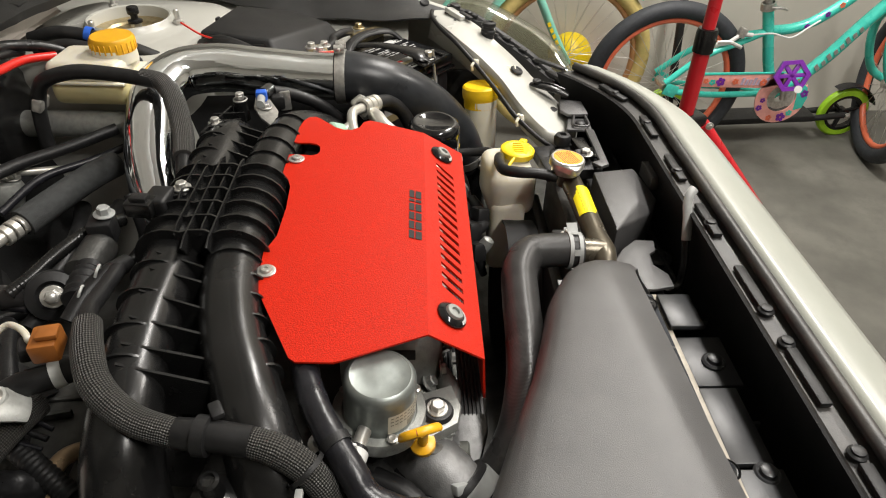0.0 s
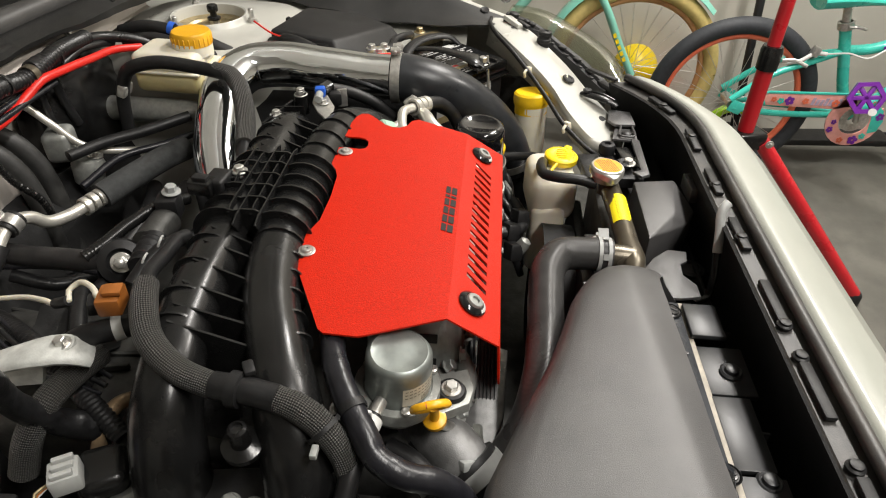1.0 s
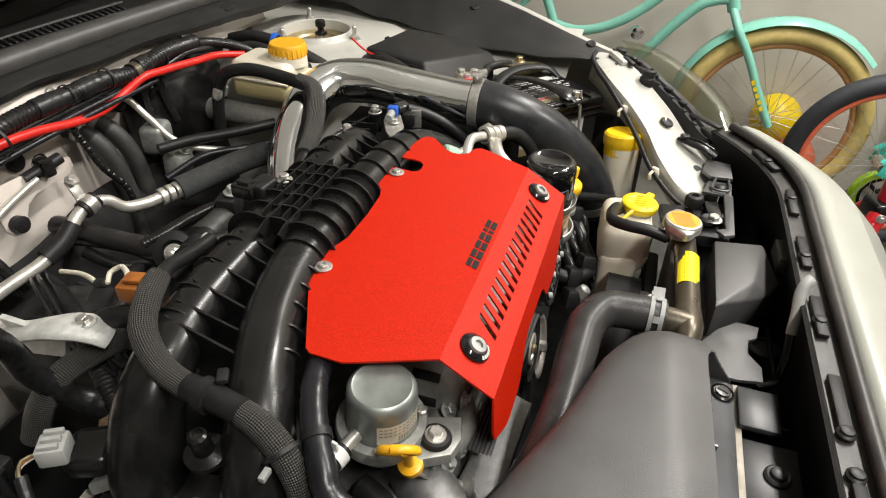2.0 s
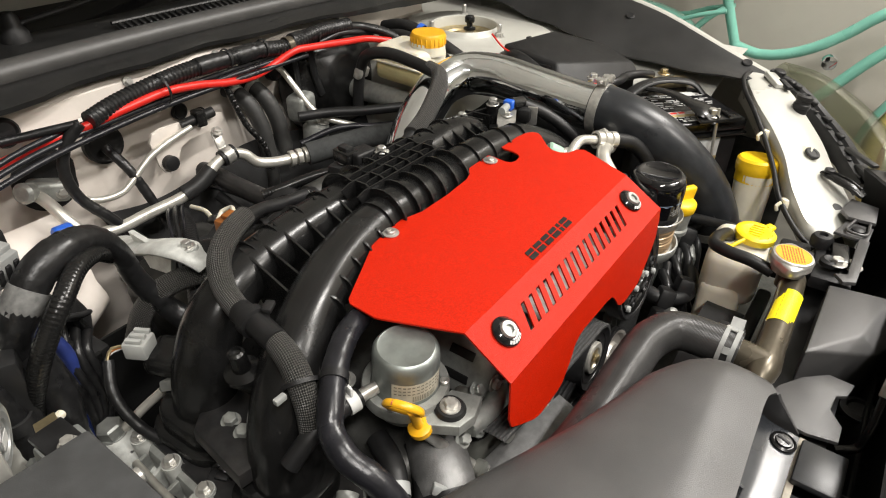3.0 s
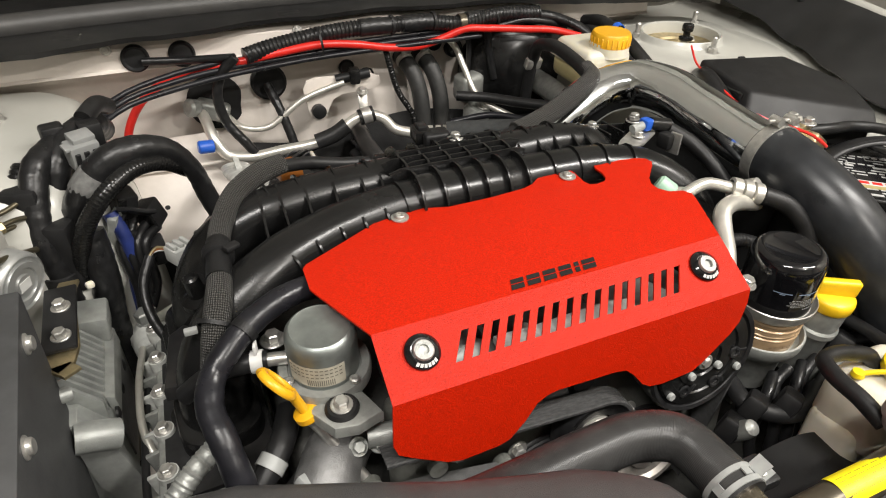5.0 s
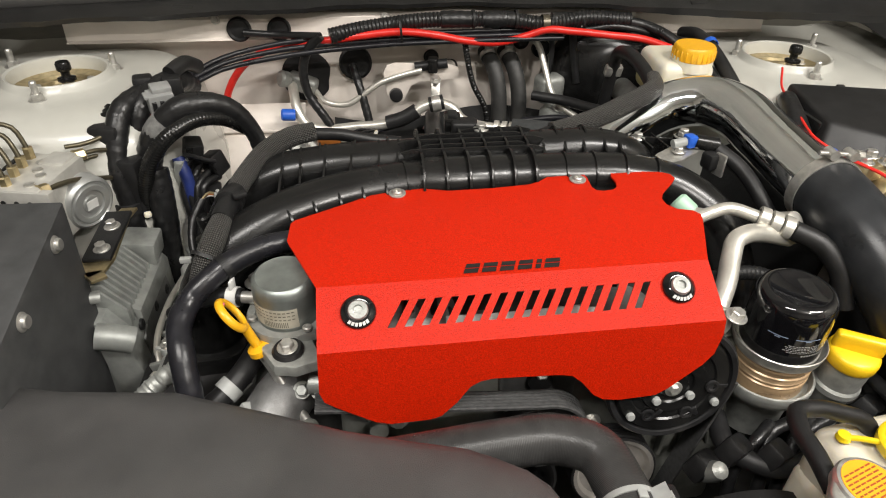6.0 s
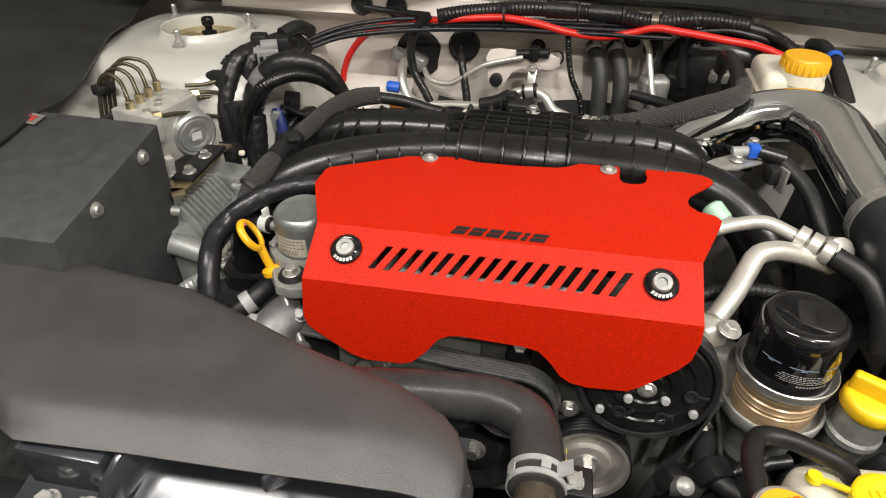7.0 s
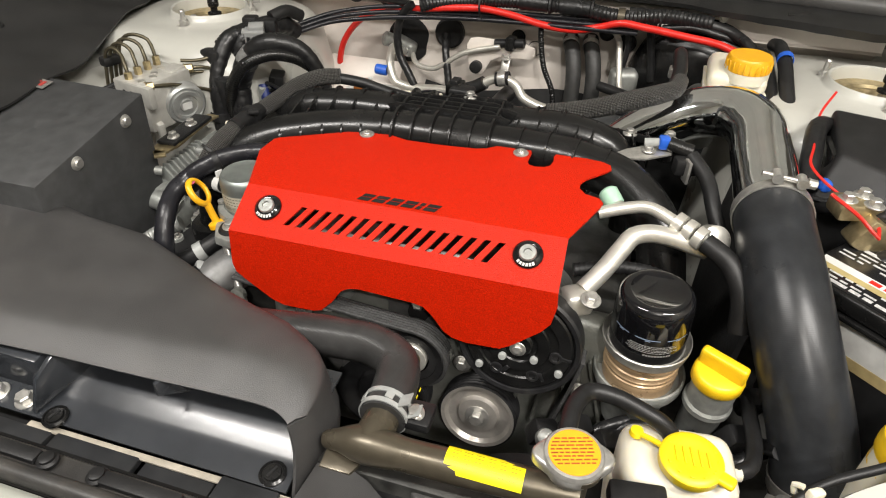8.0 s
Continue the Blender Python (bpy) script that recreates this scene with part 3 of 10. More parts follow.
part("cap", lathe([(0.022, 0), (0.021, 0.012), (0.014, 0.024), (0.013, 0.034), (0.008, 0.042), (0, 0.043)], (-0.16, 0.85, 0.962), n=24), BLACK_MT, wn)
part("arm", tube([(-0.16, 0.85, 0.985), (0.1, 0.9, 1.0), (0.5, 0.95, 1.03)], 0.008, 0.04, 8, flat=0.5), BLACK_MT, wn)
rows = []
for i in range(21):
    x = -0.78 + 1.56 * i / 20
    b = 0.10 * (x / 0.8) ** 2
    rows.append([V(x, 0.86 - b, 0.958), V(x * 0.98, 1.0 - b, 1.03), V(x * 0.95, 1.25 - b, 1.16), V(x * 0.9, 1.6 - b, 1.32)])
solo("windscreen", grid(rows, thick=0.005), GLASS_D, "dark tinted windscreen behind the cowl", "windscreen", kind="structure")

# wings: painted outer skins with a dark splash cover along their inner edges
WING_RIM = [(0.745, -0.085, 0.836), (0.762, -0.030, 0.846), (0.776, 0.012, 0.855), (0.793, 0.06, 0.866), (0.838, 0.155, 0.886), (0.874, 0.22, 0.896), (0.905, 0.29, 0.904), (0.935, 0.40, 0.915), (0.952, 0.50, 0.922), (0.962, 0.65, 0.928), (0.965, 0.92, 0.932)]
COVER_EDGE = {1: [(0.735, -0.024, 0.843), (0.706, 0.005, 0.841), (0.700, 0.06, 0.840), (0.718, 0.13, 0.840), (0.730, 0.22, 0.840), (0.748, 0.31, 0.840), (0.79, 0.40, 0.842), (0.835, 0.48, 0.845), (0.868, 0.60, 0.855), (0.895, 0.92, 0.88)],
              -1: [(0.70, -0.016, 0.847), (0.652, 0.01, 0.845), (0.640, 0.06, 0.848), (0.632, 0.13, 0.852), (0.638, 0.20, 0.857), (0.655, 0.30, 0.863), (0.694, 0.405, 0.871), (0.720, 0.505, 0.876), (0.75, 0.60, 0.880), (0.85, 0.92, 0.89)]}


def wing(sx):
    w = root("front_wing", (sx * 0.8, 0.1, 0.3), "white painted front wing beside the engine bay", "car wing", "front wings")
    rim = run_of([V(*p) for p in WING_RIM], 0.025)
    rows = []
    for p in rim:
        x, y, z = p[0], p[1], p[2]
        rows.append([V(sx * (x - 0.012), y, z - 0.03), V(sx * (x - 0.008), y, z - 0.003), V(sx * x, y, z + 0.0025), V(sx * (x + 0.010), y - 0.004, z + 0.002), V(sx * (x + 0.022), y - 0.008, z - 0.007), V(sx * (x + 0.045), y - 0.012, z - 0.038), V(sx * (x + 0.078), y - 0.014, z - 0.10), V(sx * (x + 0.085), y - 0.014, z - 0.45)])
    part("skin", grid(rows, thick=0.002), WHITE, w, smooth=60)
    outer = run_of([V(*p) for p in WING_RIM[1:]], 0.012)
    edge = run_of([V(*p) for p in COVER_EDGE[sx]], 0.012)
    rows = []
    for i in range(71):
        a, b = share_of(outer, i / 70), share_of(edge, i / 70)
        a, b = V(sx * a[0], a[1], a[2]), V(sx * b[0], b[1], b[2])
        wv = 0.0045 * math.sin(b[1] * 19 + sx) + 0.0025 * math.sin(b[1] * 43)
        row = [a.lerp(b, f) + V(0, 0, up + v * wv) for f, up, v in ((0, 0.001, 0), (0.12, 0.002, 0), (0.3, -0.001, 0), (0.52, -0.004, 0.5), (0.74, -0.002, 0.7), (0.9, 0.0, 0.9), (1.0, 0.0, 1.0))]
        rows.append(row)
    part("splash_cover", grid(rows, thick=0.0035), COVER, w, "dark grey flexible plastic cover along the wing", smooth=60)
    for k in (3, 24, 46):
        q = rows[k][1 if k == 3 else 2] + V(0, 0, 0.004)
        part("cover_clip", lathe([(0.010, -0.006), (0.010, -0.002), (0.0085, -0.0005), (0.004, -0.001), (0, -0.0015)], q, (-sx * 0.35, -0.1, 1), n=20), BLACK_MT, w)
    return w


wing(1)
wing(-1)

# white apron walls between the strut towers and the wings, tucked under the covers
for sx in (-1, 1):
    rows = []
    out = 0.0 if sx > 0 else -0.052
    for i in range(29):
        y = 0.05 + 0.85 * i / 28
        k = max(0.0, min(1.0, (y - 0.28) / 0.2))
        rows.append([V(sx * (0.665 + out - 0.06 * k), y, 0.50), V(sx * (0.668 + out - 0.06 * k), y, 0.77 + 0.05 * k), V(sx * (0.678 + out - 0.05 * k), y, 0.800 + 0.035 * k), V(sx * (0.73 + out), y, 0.815 + 0.018 * k), V(sx * (0.80 + 0.04 * k + out), y, 0.832 - 0.004 * k), V(sx * (0.93 + 0.02 * k), y, 0.84)])
    ap = root("apron_panel", (sx * 0.73, 0.4, 0.6), "white painted apron panel beside the strut tower", "apron panel", "apron panels", kind="structure")
    part("sheet", grid(rows, thick=0.002), WHITE, ap, smooth=50)
    if sx < 0:
        part("round_hole", lathe([(0.0085, 0), (0.0085, 0.0012), (0, 0.0012)], (-0.704, 0.329, 0.8105), (0.33, -0.05, 1), 20), INK, ap)
        for j in range(3):
            part("slot", rbox((-0.688 + 0.014 * j, 0.362 + 0.004 * j, 0.806 - 0.003 * j), (0.005, 0.022, 0.003), (0, 14, -22), 0.001, 1), INK, ap)
        part("line_clip", rbox((-0.655, 0.352, 0.835), (0.022, 0.016, 0.014), (0, 0, -20), 0.003), BLACK_MT, ap, "black brake line clip")

# raised hood out of view: closes the bay above and behind, whitens pipe reflections
hood = root("hood", (0, 0.85, 0.97), "raised white hood above the windscreen", "car hood")
rows = []
for i in range(15):
    x = -0.74 + 1.48 * i / 14
    rows.append([V(x, 0.88 - 0.62 * t - 0.05 * (1 - (x / 0.74) ** 2) * t, 1.0 + 0.86 * t + 0.03 * math.sin(math.pi * t)) for t in (0, 0.1, 0.25, 0.4, 0.55, 0.7, 0.85, 0.95, 1.0)])
part("skin", grid(rows, thick=0.004), WHITE, hood, smooth=60)
for a, b in (((-0.6, 0.835, 1.03), (-0.35, 0.30, 1.83)), ((0.6, 0.835, 1.03), (0.35, 0.30, 1.83)), ((-0.62, 0.82, 1.06), (0.62, 0.82, 1.06))):
    part("brace", tube([a, ((a[0] + b[0]) / 2, (a[1] + b[1]) / 2 - 0.02, (a[2] + b[2]) / 2 - 0.015), b], 0.03, 0.1, 12, flat=0.5), WHITE, hood)

# ---- red engine cover ----
def top_z(x, y):
    return 0.851 + 0.012 * x + (y - 0.023) * (0.03 + 0.14 * x)


cover = root("engine_cover", (0, 0.05, 0.75), "red wrinkle-painted metal pulley cover with slanted slots", "engine cover")
bm = bmesh.new()
b1l, b1r = (-0.1905, 0.023), (0.1905, 0.023)
outline = [b1l, (-0.2205, 0.099), (-0.2225, 0.105), (-0.221, 0.138), (-0.2165, 0.144), (-0.17, 0.167), (-0.124, 0.190), (-0.1185, 0.192), (-0.112, 0.190), (-0.1115, 0.183), (-0.1, 0.183), (-0.099, 0.190), (-0.074, 0.191), (-0.047, 0.182), (0.004, 0.180), (0.048, 0.182),
           (0.060, 0.186), (0.076, 0.197), (0.095, 0.2005), (0.117, 0.197), (0.1195, 0.188), (0.1185, 0.166), (0.122, 0.159), (0.130, 0.1565), (0.141, 0.158), (0.147, 0.163), (0.1495, 0.174), (0.148, 0.186), (0.151, 0.196), (0.16, 0.1965), (0.209, 0.187), (0.2185, 0.181),
           (0.2205, 0.172), (0.2155, 0.165), (0.194, 0.143), (0.1885, 0.132), (0.189, 0.121), (0.197, 0.111), (0.213, 0.106), (0.2185, 0.098), (0.216, 0.088), b1r]
tv = [bm.verts.new((x, y, 0.851)) for x, y in outline]
bm.faces.new(tv)
slope = lambda s: (0.023 - 0.053 * s, 0.851 - 0.033 * s)
mid_v = lambda x, s: bm.verts.new((x, *slope(s)))
l1, r1 = tv[0], tv[-1]
l2, r2 = mid_v(-0.191, 1.0), mid_v(0.192, 1.0)
NS, S0, S1 = 16, 0.29, 0.70
ups, los = [], []
for k in range(NS):
    x = -0.1130 + 0.01555 * k
    ups.append((mid_v(x, S0), mid_v(x + 0.0072, S0)))
    los.append((mid_v(x - 0.0148, S1), mid_v(x - 0.0076, S1)))
lu, ru = mid_v(-0.1907, S0), mid_v(0.191, S0)
ll, rl = mid_v(-0.1909, S1), mid_v(0.1915, S1)
flat_u = [v for p in ups for v in p]
flat_l = [v for p in los for v in p]
bm.faces.new([l1, r1, ru] + flat_u[::-1] + [lu])
bm.faces.new([ll] + flat_l + [rl, r2, l2])
bm.faces.new([lu, ups[0][0], los[0][0], ll])
for k in range(NS - 1):
    bm.faces.new([ups[k][1], ups[k + 1][0], los[k + 1][0], los[k][1]])
bm.faces.new([ups[-1][1], ru, rl, los[-1][1]])
fy = lambda z: -0.03 - (0.818 - z) * 0.07
flange = [(-0.193, 0.772), (-0.189, 0.760), (-0.177, 0.751), (-0.143, 0.729), (-0.128, 0.7245), (-0.09, 0.7255), (-0.079, 0.729), (-0.064, 0.745), (-0.052, 0.763), (-0.042, 0.769), (-0.03, 0.771), (0.034, 0.768), (0.048, 0.765), (0.058, 0.756),
          (0.073, 0.737), (0.083, 0.7305), (0.1, 0.7275), (0.138, 0.7295), (0.15, 0.737), (0.180, 0.764), (0.1895, 0.777), (0.1935, 0.80)]
fv = [bm.verts.new((x, fy(z), z)) for x, z in flange]
bm.faces.new([r2, l2] + fv)
# cut into strips so that the slight twist of the top sheet runs smoothly
for k in range(9):
    bmesh.ops.bisect_plane(bm, geom=bm.verts[:] + bm.edges[:] + bm.faces[:], plane_co=(-0.18 + 0.045 * k, 0, 0), plane_no=(1, 0, 0))
for y in (0.06, 0.1, 0.14, 0.175):
    bmesh.ops.bisect_plane(bm, geom=bm.verts[:] + bm.edges[:] + bm.faces[:], plane_co=(0, y, 0), plane_no=(0, 1, 0))
for v in bm.verts:
    v.co.z = top_z(v.co.x, v.co.y) if v.co.y > 0.0229 else v.co.z + 0.012 * v.co.x
bmesh.ops.recalc_face_normals(bm, faces=bm.faces)
panel = part("panel", bm, RED, cover, smooth=30)
md = panel.modifiers.new("thickness", "SOLIDIFY")
md.thickness, md.offset = 0.0022, -1
md = panel.modifiers.new("rounding", "BEVEL")
md.width, md.segments, md.limit_method, md.angle_limit, md.harden_normals = 0.0012, 2, "ANGLE", radians(20), True
nrm = Vector((0, -0.033, 0.053)).normalized()
for sx in (-1, 1):
    p = Vector((sx * 0.153, 0.0, 0.8375 + sx * 0.0018))
    w = part("button", lathe([(0, 0), (0.0162, 0), (0.0164, 0.001), (0.0156, 0.0026), (0.0112, 0.0050), (0.010, 0.0048), (0, 0.0048)], p, nrm, 40), BLACK_GL, cover, "black anodised washer with a white mark")
    bm = lathe([(0.0094, 0.004), (0.0094, 0.0065), (0.0085, 0.0078), (0.0045, 0.0080), (0.0042, 0.0055), (0, 0.0053)], p, nrm, 30)
    part("button_bolt", bm, ALU, w, "bright socket bolt")
    bm = bmesh.new()
    mm = aim(p, nrm)
    for k in range(6):
        a = radians(-128 + 15 * k)
        q = mm @ pose(0.0131 * math.cos(a), 0.0131 * math.sin(a), 0.0039, 0, 0, math.degrees(a) + 90) @ pose(0, 0, 0, 28, 0, 0)
        bars([(-0.0016, -0.0016, 0.0026, 0.0034, 0.0004)], q, 0.0004, bm)
    part("button_mark", bm, INK_W, w)
for x, y in ((-0.1045, 0.183), (0.1065, 0.183)):
    z = top_z(x, y) + 0.0005
    bm = lathe([(0, 0), (0.0098, 0), (0.0099, 0.0012), (0.0085, 0.0018), (0.0062, 0.0018), (0.006, 0.0034), (0.0048, 0.0046), (0.0022, 0.0046), (0.002, 0.003), (0, 0.003)], (x, y, z), (0, -0.05, 1), 28)
    part("rear_bolt", bm, STEEL, cover, "button head bolt with washer")
# maker's mark: plain slanted blocks, each of two bars
tilt = math.degrees(math.atan(0.03))
mm = Matrix.Translation((0, 0, 0.0006)) @ pose(0, 0.0235, top_z(0, 0.0235), tilt, -0.7, 0)
for x, w in ((-0.0525, 0.0138), (-0.0350, 0.0138), (-0.0175, 0.0138), (0.0, 0.0138), (0.0175, 0.0052), (0.0262, 0.0148)):
    part("maker_mark", bars([(x, 0.0042, w, 0.0066, 0.0024), (x + 0.0031, 0.0123, w, 0.0058, 0.0021)], mm, 0.0003), INK, cover, "flat black slanted block of the maker's mark", smooth=0)

# ---- intake manifold ----
man = root("intake_manifold", (0, 0.25, 0.7), "glossy black plastic ribbed intake manifold with two runners", "intake manifold")
front_line = [(-0.327, 0.136, 0.66, 1.24), (-0.326, 0.138, 0.705, 1.22), (-0.318, 0.142, 0.760, 1.19), (-0.29, 0.155, 0.803, 1.08), (-0.245, 0.175, 0.827, 1.0), (-0.19, 0.198, 0.836), (-0.10, 0.218, 0.842), (0, 0.221, 0.844), (0.10, 0.22, 0.845), (0.18, 0.213, 0.843), (0.24, 0.20, 0.831), (0.285, 0.168, 0.799), (0.305, 0.135, 0.742), (0.31, 0.12, 0.62)]
rear_line = [(-0.323, 0.268, 0.66, 1.26), (-0.322, 0.267, 0.705, 1.24), (-0.313, 0.267, 0.760, 1.21), (-0.287, 0.270, 0.807, 1.12), (-0.245, 0.273, 0.833, 1.0), (-0.19, 0.279, 0.840), (-0.10, 0.284, 0.842), (0, 0.286, 0.844), (0.10, 0.287, 0.847), (0.165, 0.287, 0.846), (0.205, 0.285, 0.836, 0.98), (0.233, 0.281, 0.810, 0.88), (0.246, 0.276, 0.76, 0.7), (0.246, 0.268, 0.62, 0.55)]
part("front_runner", tube(front_line, 0.0295, 0.012, 28), BLACK_PL, man, smooth=60)
part("rear_runner", tube(rear_line, 0.0285, 0.012, 28), BLACK_PL, man, smooth=60)


def hoop(grow, valley):
    """The outline, in y and z, of a band laid over both runners."""
    ring = lambda y, z, r, a0, a1: [(y + r * math.sin(radians(a0 + (a1 - a0) * k / 9)), z + r * math.cos(radians(a0 + (a1 - a0) * k / 9))) for k in range(10)]
    return [(0.19, 0.79)] + ring(0.221, 0.844, 0.0295 + grow, -118, 28) + [(0.246, valley), (0.262, valley)] + ring(0.286, 0.845, 0.0285 + grow, -24, 112) + [(0.315, 0.79)]


ALONG_X = Matrix(((0, 0, 1, 0), (1, 0, 0, 0), (0, 1, 0, 0), (0, 0, 0, 1)))
part("centre_body", prism(hoop(0.0022, 0.864), 0.134, Matrix.Translation((-0.073, 0, 0)) @ ALONG_X, 0.0015), BLACK_PL, man, smooth=40)
for x in (-0.074, -0.047, -0.020, 0.006, 0.033, 0.0585):
    part("hoop_rib", prism(hoop(0.0085, 0.8815), 0.0032, Matrix.Translation((x, 0, 0)) @ ALONG_X, 0.0009), BLACK_PL, man, smooth=35)
for y, top, x0, x1 in ((0.2405, 0.880, -0.096, 0.080), (0.2515, 0.8805, -0.076, 0.064), (0.2640, 0.8815, -0.098, 0.085), (0.277, 0.882, -0.076, 0.064), (0.290, 0.8825, -0.02, 0.074)):
    tips = [(x0, top - 0.004), (x0 + 0.014, top), (x1 - 0.014, top), (x1, top - 0.004), (x1 - 0.012, 0.856), (x0 + 0.012, 0.856)]
    part("long_rib", prism(tips, 0.0018, Matrix(((1, 0, 0, 0), (0, 0, -1, y), (0, 1, 0, 0), (0, 0, 0, 1))), 0.0005), BLACK_PL, man, smooth=25)
for x0, x1 in ((-0.27, -0.07), (0.06, 0.20)):
    part("valley_floor", grid([[V(x, 0.205 + 0.15 * (x if x < 0 else 0) + 0.03, 0.812 - 0.6 * max(0, -x - 0.16)), V(x, 0.24, 0.806 - 0.6 * max(0, -x - 0.16)), V(x, 0.272, 0.815 - 0.6 * max(0, -x - 0.16))] for x in [x0 + (x1 - x0) * k / 8 for k in range(9)]], thick=0.003), BLACK_PL, man, smooth=60)


def near(line, x):
    pts = spline(line, 0.004)
    i = min(range(1, len(pts) - 1), key=lambda q: abs(pts[q][0].x - x) + (0 if pts[q][0].z > 0.785 else 9))
    return pts[i][0], (pts[i + 1][0] - pts[i - 1][0]).normalized()


def plate(poly, d, t=0.0026):
    bm = bmesh.new()
    A = [bm.verts.new(q - d * t / 2) for q in poly]
    B = [bm.verts.new(q + d * t / 2) for q in poly]
    bm.faces.new(A[::-1])
    bm.faces.new(B)
    for j in range(len(A)):
        bm.faces.new((A[j], A[(j + 1) % len(A)], B[(j + 1) % len(A)], B[j]))
    bmesh.ops.recalc_face_normals(bm, faces=bm.faces)
    return bm


UP = Vector((0, 0, 1))
for x in (-0.238, -0.214, -0.186, -0.154, -0.120, -0.098, 0.088, 0.116, 0.142, 0.168, 0.19):
    # webs that tie the two runners together
    a, d = near(rear_line, x)
    b, _ = near(front_line, x - 0.004)
    out = (b - a).normalized()
    part("web", plate([a + UP * 0.0305 - out * 0.004, b - out * 0.024 + UP * 0.013, b - out * 0.02 - UP * 0.028, a + out * 0.02 - UP * 0.028], Vector((1, 0.05, 0))), BLACK_PL, man, smooth=0)


def crescent(line, x, r, a0, a1, h, t=0.0024):
    """A fin that hugs one side of a runner, from the crest (0 degrees) towards the front (90)."""
    c, d = near(line, x)
    e1 = (UP - d * UP.dot(d)).normalized()
    e2 = d.cross(e1)
    if e2.y > 0:
        e2 = -e2
    n = 9
    pts = []
    for k in range(n + 1):
        g = radians(a0 + (a1 - a0) * k / n)
        pts.append(c + (e1 * math.cos(g) + e2 * math.sin(g)) * (r + h * math.sin(math.pi * k / n) ** 0.7))
    for k in range(n, -1, -1):
        g = radians(a0 + (a1 - a0) * k / n)
        pts.append(c + (e1 * math.cos(g) + e2 * math.sin(g)) * (r - 0.003))
    return plate(pts, d, t)


for x in (-0.232, -0.204, -0.176, -0.148, -0.118):
    part("runner_fin", crescent(front_line, x, 0.0292, 45, 135, 0.0055), BLACK_PL, man, smooth=30)
for x in (-0.092, 0.10, 0.135, 0.172, 0.208):
    part("runner_fin", crescent(front_line, x, 0.0292, -60, 120, 0.0035), BLACK_PL, man, smooth=30)
for x in (-0.225, -0.19, -0.15, -0.11, 0.11, 0.145):
    part("runner_fin", crescent(rear_line, x, 0.0282, -120, 25, 0.0045), BLACK_PL, man, smooth=30)
for x, y, z in ((0.010, 0.292, 0.879), (0.236, 0.318, 0.846), (0.285, 0.292, 0.858)):
    part("manifold_bolt", hexbolt((x, y, z), r=0.0062, h=0.007), STEEL, man, smooth=30)
    part("bolt_boss", lathe([(0.011, -0.03), (0.0105, 0.0), (0, 0.0)], (x, y, z), n=22), BLACK_PL, man)
for x in (0.205, 0.222, 0.24, 0.262):
    part("end_web", rbox((x, 0.305, 0.832), (0.0026, 0.045, 0.034), (0, 0, 8), 0.0008, 1), BLACK_PL, man, smooth=25)
part("end_rail", rbox((0.245, 0.318, 0.842), (0.09, 0.004, 0.012), (0, 0, -14), 0.001), BLACK_PL, man)
mp = root("pressure_sensor", (-0.005, 0.30, 0.85), "black pressure sensor plug on the manifold", "sensor")
part("body", rbox((-0.008, 0.312, 0.874), (0.034, 0.026, 0.02), (0, 0, -6), 0.004, 3), BLACK_MT, mp)
part("socket", rbox((-0.022, 0.326, 0.876), (0.022, 0.03, 0.018), (0, 0, -6), 0.003), BLACK_PL, mp)
part("latch", rbox((-0.022, 0.326, 0.887), (0.012, 0.018, 0.005), (0, 0, -6), 0.001), BLACK_MT, mp)
part("ear", prism([(-0.012, -0.010), (0.014, -0.009), (0.016, 0.006), (0.004, 0.012), (-0.012, 0.010)], 0.005, pose(0.008, 0.294, 0.873), 0.001), BLACK_PL, mp)
def rounded(w, d, r, n=6):
    """Outline of a rounded rectangle."""
    return [(sx * (w / 2 - r) + r * math.cos(radians(a0 + 90 * k / n)), sy * (d / 2 - r) + r * math.sin(radians(a0 + 90 * k / n))) for sx, sy, a0 in ((1, 1, 0), (-1, 1, 90), (-1, -1, 180), (1, -1, 270)) for k in range(n + 1)]


for x, y, z in ((-0.327, 0.137, 0.692), (-0.323, 0.267, 0.706)):
    part("port_foot", prism(rounded(0.082, 0.088, 0.026), 0.026, pose(x, y, z - 0.013, 3, 0, 4), 0.004), BLACK_PL, man)
    part("port_flange", prism(rounded(0.098, 0.106, 0.03), 0.011, pose(x, y, z - 0.024, 3, 0, 4), 0.003), BLACK_PL, man)
part("flange_web", prism([(-0.372, 0.150), (-0.362, 0.232), (-0.345, 0.245), (-0.30, 0.25), (-0.292, 0.19), (-0.30, 0.14)], 0.018, pose(0, 0, 0.716), 0.004), CASTBLK, man)
for x, y in ((-0.333, 0.209), (-0.335, 0.187)):
    part("flange_bolt", hexbolt((x, y, 0.733), (-0.1, -0.1, 1), 0.0075, 0.008, 1.4), ALU, man, smooth=30)
part("nipple", lathe([(0.018, 0), (0.018, 0.006), (0.009, 0.01), (0.008, 0.032), (0.0055, 0.034), (0.005, 0.03), (0, 0.03)], (-0.318, 0.19, 0.80), (-0.15, -0.05, 1), 24), BLACK_PL, man)

